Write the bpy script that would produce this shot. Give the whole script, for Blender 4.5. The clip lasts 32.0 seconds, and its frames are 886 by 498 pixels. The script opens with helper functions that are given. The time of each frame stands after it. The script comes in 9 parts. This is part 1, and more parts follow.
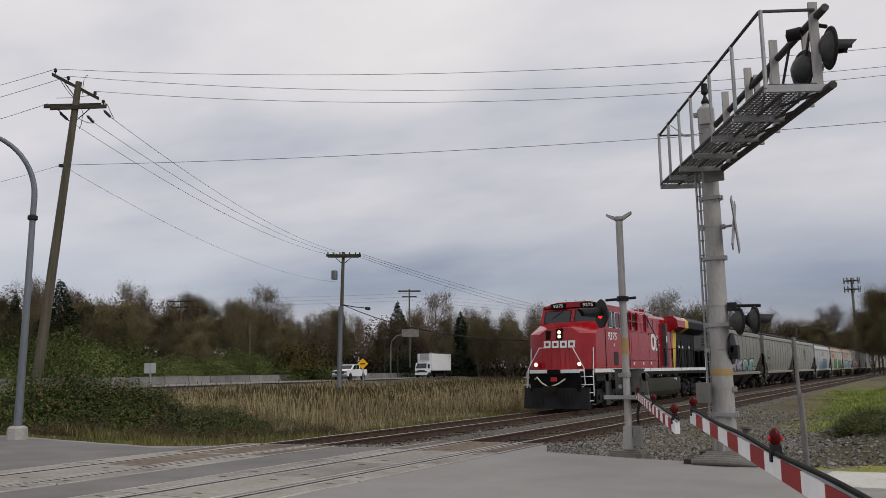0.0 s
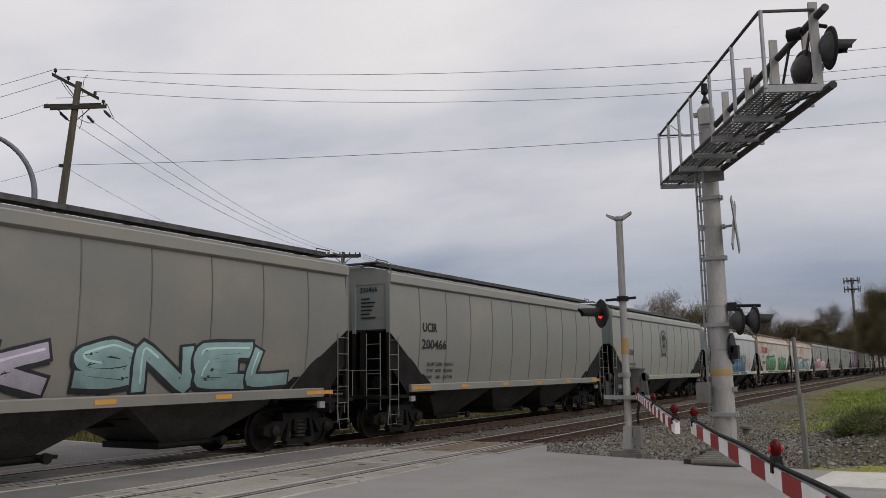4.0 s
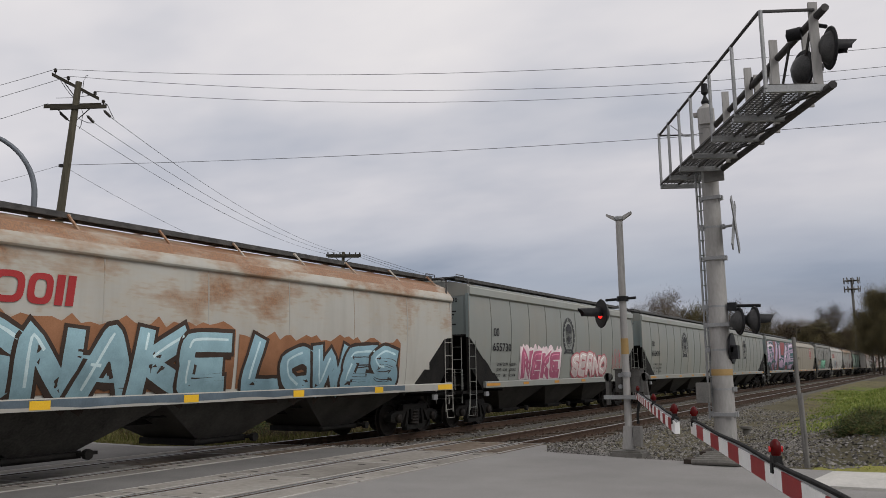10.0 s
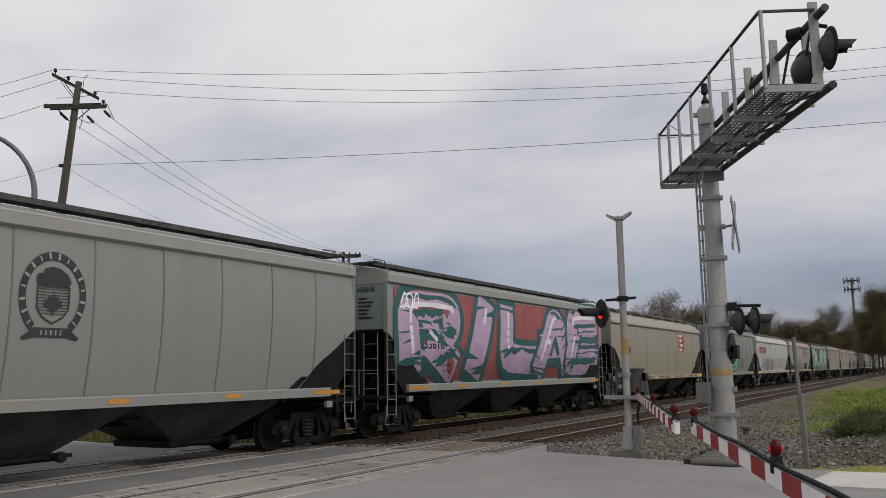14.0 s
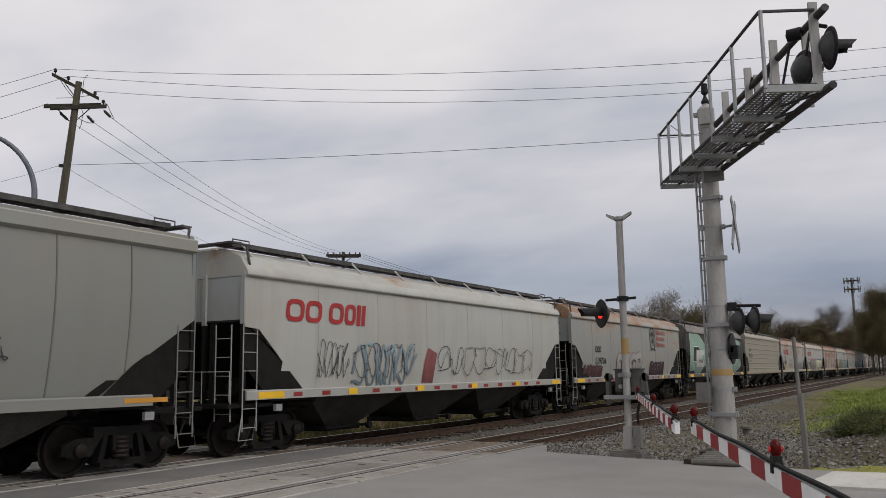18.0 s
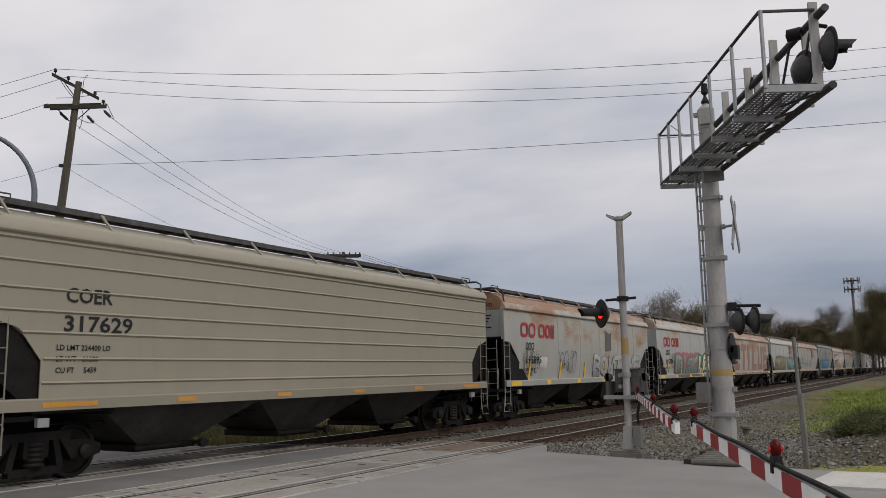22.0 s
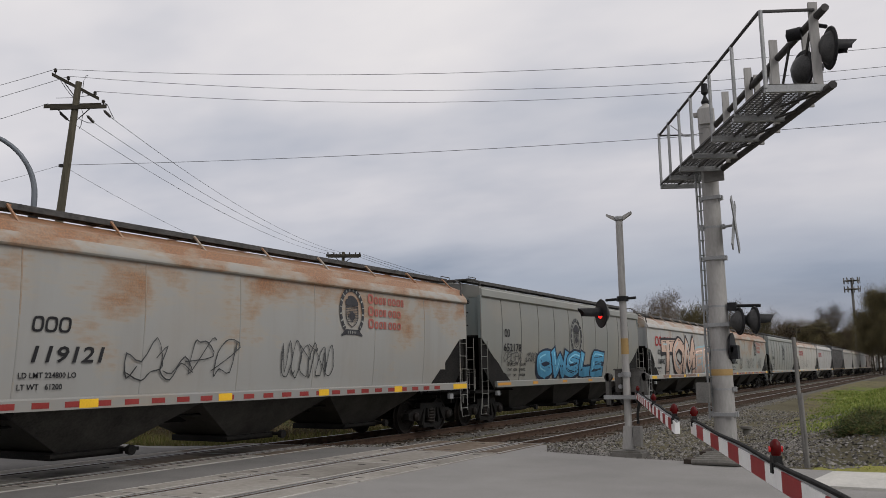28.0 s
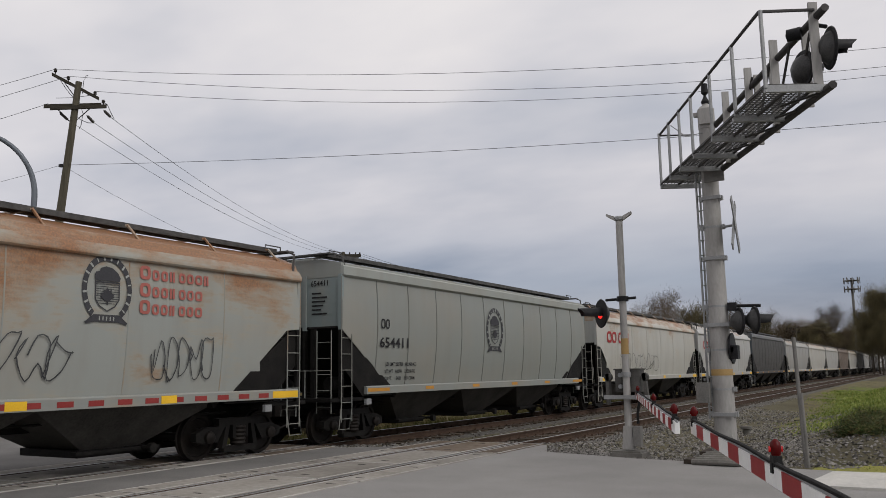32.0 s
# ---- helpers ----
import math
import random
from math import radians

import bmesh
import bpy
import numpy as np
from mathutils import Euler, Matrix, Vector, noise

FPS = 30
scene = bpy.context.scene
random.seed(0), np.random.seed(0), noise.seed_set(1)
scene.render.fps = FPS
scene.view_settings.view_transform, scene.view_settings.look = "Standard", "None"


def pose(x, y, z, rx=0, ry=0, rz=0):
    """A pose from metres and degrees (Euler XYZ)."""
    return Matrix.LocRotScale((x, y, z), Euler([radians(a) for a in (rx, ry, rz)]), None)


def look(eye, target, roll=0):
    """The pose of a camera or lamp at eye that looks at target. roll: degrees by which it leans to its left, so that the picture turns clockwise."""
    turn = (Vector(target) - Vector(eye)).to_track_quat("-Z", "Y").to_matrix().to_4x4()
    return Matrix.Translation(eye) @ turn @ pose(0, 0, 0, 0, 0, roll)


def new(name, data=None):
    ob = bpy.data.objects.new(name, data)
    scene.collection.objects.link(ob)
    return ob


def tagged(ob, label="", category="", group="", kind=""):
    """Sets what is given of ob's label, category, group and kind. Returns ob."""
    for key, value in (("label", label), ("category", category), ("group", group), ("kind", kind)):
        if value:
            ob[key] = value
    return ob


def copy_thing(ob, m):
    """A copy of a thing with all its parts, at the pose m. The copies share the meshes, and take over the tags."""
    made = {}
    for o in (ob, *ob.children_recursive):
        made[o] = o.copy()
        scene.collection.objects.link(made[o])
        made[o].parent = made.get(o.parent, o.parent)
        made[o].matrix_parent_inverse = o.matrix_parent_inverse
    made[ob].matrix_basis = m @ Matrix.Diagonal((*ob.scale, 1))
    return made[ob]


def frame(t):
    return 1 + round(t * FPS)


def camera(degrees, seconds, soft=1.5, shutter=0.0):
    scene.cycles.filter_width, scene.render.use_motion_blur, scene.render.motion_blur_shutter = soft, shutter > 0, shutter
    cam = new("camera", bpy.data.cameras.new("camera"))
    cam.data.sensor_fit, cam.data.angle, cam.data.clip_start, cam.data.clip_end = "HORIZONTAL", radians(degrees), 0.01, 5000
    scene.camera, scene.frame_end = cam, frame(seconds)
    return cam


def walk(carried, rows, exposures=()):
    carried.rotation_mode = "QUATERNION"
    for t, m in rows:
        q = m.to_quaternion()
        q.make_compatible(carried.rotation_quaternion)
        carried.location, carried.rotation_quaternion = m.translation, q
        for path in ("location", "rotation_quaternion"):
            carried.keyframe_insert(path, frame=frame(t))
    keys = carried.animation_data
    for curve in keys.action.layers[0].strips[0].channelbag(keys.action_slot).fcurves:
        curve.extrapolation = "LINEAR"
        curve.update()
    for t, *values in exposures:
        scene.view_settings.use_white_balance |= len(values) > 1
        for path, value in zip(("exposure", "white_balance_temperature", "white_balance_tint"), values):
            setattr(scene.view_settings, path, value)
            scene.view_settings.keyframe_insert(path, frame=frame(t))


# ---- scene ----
# ---- camera ----
EYE = Vector((0.0, 0.0, 1.678))
cam = camera(55.66, 32.0, soft=0.8, shutter=0.0)
VIEW = Matrix(((0.8659, 0.0861, 0.4934), (0.4998, -0.1181, -0.8577), (-0.0156, 0.9892, -0.1447)))
CAM_POSE = Matrix.Translation(EYE) @ VIEW.to_quaternion().to_matrix().to_4x4()
walk(cam, [(0.0, CAM_POSE), (32.0, CAM_POSE)], [(0.0, 0.0), (32.0, 0.0)])

# ---- world and sun ----
world = bpy.data.worlds.new("overcast")
scene.world = world
world.use_nodes = True
wt = world.node_tree
wt.nodes.clear()


def node(tree, kind, **values):
    n = tree.nodes.new(kind)
    for k, v in values.items():
        if k in n.inputs:
            n.inputs[k].default_value = v
    return n


SUN_EL, SUN_AZ = radians(42), radians(104)
w_out = node(wt, "ShaderNodeOutputWorld")
w_bg = node(wt, "ShaderNodeBackground", Strength=1.0)
w_co = node(wt, "ShaderNodeTexCoord")
w_sky = node(wt, "ShaderNodeTexSky")
w_sky.sky_type, w_sky.sun_disc = "NISHITA", False
w_sky.sun_elevation, w_sky.sun_rotation = SUN_EL, SUN_AZ
w_sep = node(wt, "ShaderNodeSeparateXYZ")
wt.links.new(w_co.outputs["Generated"], w_sep.inputs[0])
# cloud sheet: the direction is laid on a flat layer, so that banks grow thin to the horizon
w_add = node(wt, "ShaderNodeMath")
w_add.operation = "ADD"
w_add.inputs[1].default_value = 0.22
wt.links.new(w_sep.outputs[2], w_add.inputs[0])
w_div = node(wt, "ShaderNodeVectorMath")
w_div.operation = "DIVIDE"
w_cmb = node(wt, "ShaderNodeCombineXYZ")
for k in range(3):
    wt.links.new(w_add.outputs[0], w_cmb.inputs[k])
wt.links.new(w_co.outputs["Generated"], w_div.inputs[0])
wt.links.new(w_cmb.outputs[0], w_div.inputs[1])
w_map = node(wt, "ShaderNodeMapping")
w_map.inputs["Rotation"].default_value = (0, 0, radians(-28))
w_map.inputs["Scale"].default_value = (0.42, 0.62, 1.0)
w_map.inputs["Location"].default_value = (3.1, 1.7, 0.0)
wt.links.new(w_div.outputs[0], w_map.inputs[0])
w_n1 = node(wt, "ShaderNodeTexNoise", Scale=1.5, Detail=5.0, Roughness=0.48)
w_n2 = node(wt, "ShaderNodeTexNoise", Scale=4.2, Detail=4.0, Roughness=0.5)
wt.links.new(w_map.outputs[0], w_n1.inputs["Vector"])
wt.links.new(w_map.outputs[0], w_n2.inputs["Vector"])
w_mix = node(wt, "ShaderNodeMix")
w_mix.inputs[0].default_value = 0.28
wt.links.new(w_n1.outputs[0], w_mix.inputs[2])
wt.links.new(w_n2.outputs[0], w_mix.inputs[3])
w_ramp = node(wt, "ShaderNodeValToRGB")
cr = w_ramp.color_ramp
cr.elements[0].position, cr.elements[0].color = 0.34, (0.378, 0.395, 0.445, 1)
cr.elements[1].position, cr.elements[1].color = 0.64, (0.745, 0.708, 0.688, 1)
e = cr.elements.new(0.5)
e.color = (0.61, 0.59, 0.60, 1)
wt.links.new(w_mix.outputs[0], w_ramp.inputs[0])
# low bank of darker blue cloud near the horizon
w_hr = node(wt, "ShaderNodeValToRGB")
cr = w_hr.color_ramp
cr.elements[0].position, cr.elements[0].color = 0.0, (0.86, 0.80, 0.80, 1)
cr.elements[1].position, cr.elements[1].color = 0.5, (1.16, 1.16, 1.16, 1)
for pos, col in ((0.05, (0.74, 0.74, 0.80, 1)), (0.10, (0.68, 0.73, 0.83, 1)), (0.19, (1.02, 1.01, 1.03, 1)), (0.30, (1.11, 1.10, 1.10, 1))):
    e = cr.elements.new(pos)
    e.color = col
wt.links.new(w_sep.outputs[2], w_hr.inputs[0])
w_mul = node(wt, "ShaderNodeMix")
w_mul.data_type, w_mul.blend_type = "RGBA", "MULTIPLY"
w_mul.inputs[0].default_value = 1.0
wt.links.new(w_ramp.outputs[0], w_mul.inputs[6])
wt.links.new(w_hr.outputs[0], w_mul.inputs[7])
w_skm = node(wt, "ShaderNodeMix")
w_skm.data_type, w_skm.blend_type = "RGBA", "ADD"
w_skm.inputs[0].default_value = 0.012
w_az = node(wt, "ShaderNodeMapRange")
w_az.inputs[1].default_value, w_az.inputs[2].default_value, w_az.inputs[3].default_value, w_az.inputs[4].default_value = 0.55, 1.0, 0.0, 1.0
wt.links.new(w_sep.outputs[1], w_az.inputs[0])
w_el = node(wt, "ShaderNodeMapRange")
w_el.inputs[1].default_value, w_el.inputs[2].default_value, w_el.inputs[3].default_value, w_el.inputs[4].default_value = 0.10, 0.24, 1.0, 0.0
wt.links.new(w_sep.outputs[2], w_el.inputs[0])
w_both = node(wt, "ShaderNodeMath")
w_both.operation = "MULTIPLY"
wt.links.new(w_az.outputs[0], w_both.inputs[0])
wt.links.new(w_el.outputs[0], w_both.inputs[1])
w_bank = node(wt, "ShaderNodeMix")
w_bank.data_type, w_bank.blend_type = "RGBA", "MULTIPLY"
w_bank.inputs[7].default_value = (0.66, 0.70, 0.76, 1)
wt.links.new(w_both.outputs[0], w_bank.inputs[0])
wt.links.new(w_mul.outputs[2], w_bank.inputs[6])
wt.links.new(w_bank.outputs[2], w_skm.inputs[6])
wt.links.new(w_sky.outputs[0], w_skm.inputs[7])
wt.links.new(w_skm.outputs[2], w_bg.inputs["Color"])
wt.links.new(w_bg.outputs[0], w_out.inputs[0])

sun = new("sun", bpy.data.lights.new("sun", "SUN"))
sun.data.energy, sun.data.angle, sun.data.color = 1.35, radians(35), (1.0, 0.97, 0.93)
sun.matrix_world = look((0, 0, 40), (0 - math.sin(SUN_AZ) * 30, 0 - math.cos(SUN_AZ) * 30, 40 - math.tan(SUN_EL) * 30))


# ---- materials ----
def mat(name, c1, c2=None, scale=3.0, rough=0.7, metal=0.0, bump=0.0, fine=None, stretch=(1, 1, 1), rand=0.0, lo=0.35, hi=0.65, spec=0.14):
    """A surface of two tones: broad blotches and fine grain, with relief."""
    m = bpy.data.materials.new(name)
    m.use_nodes = True
    t = m.node_tree
    b = t.nodes["Principled BSDF"]
    b.inputs["Roughness"].default_value, b.inputs["Metallic"].default_value = rough, metal
    b.inputs["Specular IOR Level"].default_value = spec
    c2 = c2 or tuple(min(1, v * 1.35) for v in c1)
    co = node(t, "ShaderNodeTexCoord")
    mp = node(t, "ShaderNodeMapping")
    mp.inputs["Scale"].default_value = stretch
    info = node(t, "ShaderNodeObjectInfo")
    off = node(t, "ShaderNodeVectorMath")
    off.operation = "SCALE"
    t.links.new(info.outputs["Random"], off.inputs["Scale"])
    off.inputs[0].default_value = (37.0, 53.0, 11.0)
    t.links.new(off.outputs[0], mp.inputs["Location"])
    t.links.new(co.outputs["Object"], mp.inputs[0])
    n1 = node(t, "ShaderNodeTexNoise", Scale=scale, Detail=6.0, Roughness=0.6)
    n2 = node(t, "ShaderNodeTexNoise", Scale=fine or scale * 14, Detail=3.0, Roughness=0.6)
    for n in (n1, n2):
        t.links.new(mp.outputs[0], n.inputs["Vector"])
    mx = node(t, "ShaderNodeMix")
    mx.inputs[0].default_value = 0.4
    t.links.new(n1.outputs[0], mx.inputs[2])
    t.links.new(n2.outputs[0], mx.inputs[3])
    rp = node(t, "ShaderNodeValToRGB")
    rp.color_ramp.elements[0].position, rp.color_ramp.elements[0].color = lo, (*c1, 1)
    rp.color_ramp.elements[1].position, rp.color_ramp.elements[1].color = hi, (*c2, 1)
    t.links.new(mx.outputs[0], rp.inputs[0])
    last = rp.outputs[0]
    if rand:
        hv = node(t, "ShaderNodeHueSaturation")
        mr = node(t, "ShaderNodeMapRange")
        mr.inputs[3].default_value, mr.inputs[4].default_value = 1 - rand, 1 + rand
        t.links.new(info.outputs["Random"], mr.inputs[0])
        t.links.new(mr.outputs[0], hv.inputs["Value"])
        t.links.new(last, hv.inputs["Color"])
        last = hv.outputs[0]
    t.links.new(last, b.inputs["Base Color"])
    if bump:
        bp = node(t, "ShaderNodeBump", Strength=min(1.0, bump), Distance=0.02)
        t.links.new(n2.outputs[0], bp.inputs["Height"])
        t.links.new(bp.outputs[0], b.inputs["Normal"])
    return m


def glow(name, color, strength):
    m = bpy.data.materials.new(name)
    m.use_nodes = True
    b = m.node_tree.nodes["Principled BSDF"]
    b.inputs["Base Color"].default_value = (*[c * 0.6 for c in color], 1)
    b.inputs["Emission Color"].default_value = (*color, 1)
    b.inputs["Emission Strength"].default_value = strength
    b.inputs["Roughness"].default_value = 0.25
    return m


def glass(name, color, rough=0.05):
    m = bpy.data.materials.new(name)
    m.use_nodes = True
    b = m.node_tree.nodes["Principled BSDF"]
    b.inputs["Base Color"].default_value = (*color, 1)
    b.inputs["Roughness"].default_value = rough
    b.inputs["Specular IOR Level"].default_value = 0.45
    return m


def car_paint(name):
    """Weathered wagon paint: the object's colour is the paint, its alpha the share of rust."""
    m = bpy.data.materials.new(name)
    m.use_nodes = True
    t = m.node_tree
    b = t.nodes["Principled BSDF"]
    b.inputs["Specular IOR Level"].default_value = 0.35
    info = node(t, "ShaderNodeObjectInfo")
    co = node(t, "ShaderNodeTexCoord")
    off = node(t, "ShaderNodeVectorMath")
    off.operation = "SCALE"
    off.inputs[0].default_value = (61.0, 113.0, 17.0)
    t.links.new(info.outputs["Random"], off.inputs["Scale"])

    def field(stretch, scale, detail, rough, dist=0.0):
        mp = node(t, "ShaderNodeMapping")
        mp.inputs["Scale"].default_value = stretch
        t.links.new(co.outputs["Object"], mp.inputs[0])
        t.links.new(off.outputs[0], mp.inputs["Location"])
        n = node(t, "ShaderNodeTexNoise", Scale=scale, Detail=detail, Roughness=rough, Distortion=dist)
        t.links.new(mp.outputs[0], n.inputs["Vector"])
        return n.outputs[0]

    def ramp(src, lo, hi):
        mr = node(t, "ShaderNodeMapRange")
        mr.inputs[1].default_value, mr.inputs[2].default_value = lo, hi
        t.links.new(src, mr.inputs[0])
        return mr.outputs[0]

    def math2(op, a, c):
        n = node(t, "ShaderNodeMath")
        n.operation = op
        for k, v in enumerate((a, c)):
            if isinstance(v, float):
                n.inputs[k].default_value = v
            else:
                t.links.new(v, n.inputs[k])
        n.use_clamp = op == "MULTIPLY"
        return n.outputs[0]

    def blend(fac, a, c):
        n = node(t, "ShaderNodeMix")
        n.data_type = "RGBA"
        for k, v in ((0, fac), (6, a), (7, c)):
            if isinstance(v, tuple):
                n.inputs[k].default_value = v
            elif isinstance(v, float):
                n.inputs[k].default_value = v
            else:
                t.links.new(v, n.inputs[k])
        return n.outputs[2]

    sep = node(t, "ShaderNodeSeparateXYZ")
    t.links.new(co.outputs["Object"], sep.inputs[0])
    # grime clouds and vertical streaks; the streaks also paint in shading of the bays
    streak = field((1, 0.9, 0.10), 2.2, 4.0, 0.55, 0.3)
    cloud = field((1, 0.35, 0.5), 1.1, 5.0, 0.6)
    dust = field((1, 1, 1), 28.0, 3.0, 0.6)
    paint = blend(math2("MULTIPLY", ramp(streak, 0.46, 0.78), 0.30), info.outputs["Color"], (0.19, 0.17, 0.14, 1))
    paint = blend(math2("MULTIPLY", ramp(cloud, 0.46, 0.72), 0.34), paint, (0.30, 0.25, 0.19, 1))
    # rust: wide low blotches, gathered in the upper half of the wagon, broken by horizontal scrapes
    blotch = field((1, 0.50, 0.80), 1.15, 4.0, 0.6, 0.3)
    scrape = field((1, 1.1, 6.5), 2.4, 4.0, 0.6)
    edge = math2("ADD", math2("MULTIPLY", blotch, 0.80), math2("MULTIPLY", scrape, 0.20))
    high = ramp(sep.outputs[2], 2.1, 4.3)
    level = math2("ADD", edge, math2("MULTIPLY", high, 0.22))
    limit = math2("SUBTRACT", 0.86, math2("MULTIPLY", info.outputs["Alpha"], 0.30))
    rust = math2("MULTIPLY", math2("SUBTRACT", level, limit), 5.5)
    halo = math2("MULTIPLY", math2("ADD", math2("SUBTRACT", level, limit), 0.07), 5.0)
    some = math2("MULTIPLY", math2("GREATER_THAN", info.outputs["Alpha"], 0.05), 1.0)
    paint = blend(math2("MULTIPLY", math2("MULTIPLY", halo, some), 0.40), paint, (0.42, 0.30, 0.15, 1))
    deep = blend(ramp(dust, 0.35, 0.65), (0.30, 0.130, 0.050, 1), (0.17, 0.080, 0.040, 1))
    paint = blend(math2("MULTIPLY", math2("MULTIPLY", rust, some), 0.88), paint, deep)
    t.links.new(paint, b.inputs["Base Color"])
    b.inputs["Roughness"].default_value = 0.44
    b.inputs["Specular IOR Level"].default_value = 0.40
    bp = node(t, "ShaderNodeBump", Strength=0.18, Distance=0.03)
    t.links.new(cloud, bp.inputs["Height"])
    t.links.new(bp.outputs[0], b.inputs["Normal"])
    return m


def flat_paint(name, color, rough=0.6, wear=0.5):
    """Sprayed or stencilled paint, a little uneven."""
    return mat(name, tuple(c * 0.86 for c in color), tuple(min(1, c * 1.08 + 0.01) for c in color), 1.6, rough, fine=40)


PAINT = car_paint("wagon_paint")
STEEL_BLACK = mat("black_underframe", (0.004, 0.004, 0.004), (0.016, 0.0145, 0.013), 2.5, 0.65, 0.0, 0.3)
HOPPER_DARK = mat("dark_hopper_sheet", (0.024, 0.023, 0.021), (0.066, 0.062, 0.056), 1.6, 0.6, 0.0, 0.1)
WHEEL = mat("worn_wheel_steel", (0.008, 0.0075, 0.007), (0.027, 0.022, 0.019), 4, 0.55, 0.3, 0.2)
GRATE = mat("running_board_grating", (0.04, 0.04, 0.04), (0.12, 0.115, 0.11), 6, 0.6, 0.2, 0.4)
GALV = mat("galvanised_steel", (0.21, 0.215, 0.22), (0.34, 0.345, 0.345), 3, 0.5, 0.35, 0.05)
ALU = mat("grey_aluminium_mast", (0.27, 0.262, 0.25), (0.38, 0.37, 0.355), 1.6, 0.6, 0.12, 0.05, stretch=(1, 1, 0.3))
DARKSTEEL = mat("dark_signal_black", (0.010, 0.010, 0.011), (0.028, 0.028, 0.03), 5, 0.5)
ORANGE = flat_paint("orange_reflector", (0.50, 0.24, 0.045), 0.5)
YELLOW = flat_paint("yellow_reflector", (0.75, 0.45, 0.03), 0.4)
WHITE = flat_paint("white_paint", (0.72, 0.72, 0.70), 0.5)
RED_BAND = flat_paint("red_band", (0.42, 0.03, 0.025), 0.4)
RED_DULL = flat_paint("dirty_red_tape", (0.24, 0.035, 0.032), 0.5)
BLACK_INK = flat_paint("black_stencil", (0.018, 0.018, 0.02), 0.6)
RED_INK = flat_paint("red_logo", (0.34, 0.034, 0.036), 0.55)
FADED_RED = flat_paint("faded_red_logo", (0.36, 0.115, 0.095), 0.6)
CREST = flat_paint("charcoal_crest", (0.045, 0.045, 0.05), 0.6)
WOOD_POLE = mat("weathered_pole_wood", (0.050, 0.046, 0.034), (0.125, 0.112, 0.082), 3, 0.85, 0, 0.5, stretch=(3, 3, 0.2))
CONCRETE = mat("worn_concrete", (0.24, 0.23, 0.215), (0.40, 0.385, 0.36), 1.2, 0.85, 0, 0.35)
ASPHALT = mat("grey_asphalt", (0.195, 0.189, 0.182), (0.285, 0.277, 0.266), 0.35, 0.85, 0, 0.5, fine=60)
PANEL = mat("worn_crossing_concrete", (0.175, 0.160, 0.140), (0.30, 0.282, 0.255), 0.7, 0.85, 0, 0.35, rand=0.12)
PANEL_MUD = mat("mud_stained_concrete", (0.085, 0.062, 0.045), (0.20, 0.165, 0.13), 0.8, 0.85, 0, 0.35, rand=0.12)
BARRIER = mat("stained_barrier_concrete", (0.11, 0.108, 0.10), (0.20, 0.195, 0.185), 0.8, 0.9, 0, 0.2, rand=0.15)
GRAVEL = mat("ballast_bed", (0.050, 0.046, 0.042), (0.145, 0.136, 0.125), 7, 0.9, 0, 1.0, fine=26)
STONE = mat("ballast_stone", (0.09, 0.085, 0.08), (0.22, 0.21, 0.20), 5, 0.85, 0, 0.3)
RAILSIDE = mat("rusty_rail", (0.042, 0.027, 0.020), (0.095, 0.062, 0.044), 5, 0.8, 0.1, 0.3)
RAILTOP = mat("polished_rail_head", (0.26, 0.26, 0.26), (0.44, 0.43, 0.42), 3, 0.36, 1.0)
TIE = mat("creosoted_timber", (0.035, 0.027, 0.02), (0.11, 0.085, 0.065), 4, 0.9, 0, 0.6, stretch=(0.4, 3, 3), rand=0.25)
SOIL = mat("field_soil", (0.05, 0.045, 0.03), (0.12, 0.105, 0.06), 0.25, 0.95, 0, 0.6, fine=9)


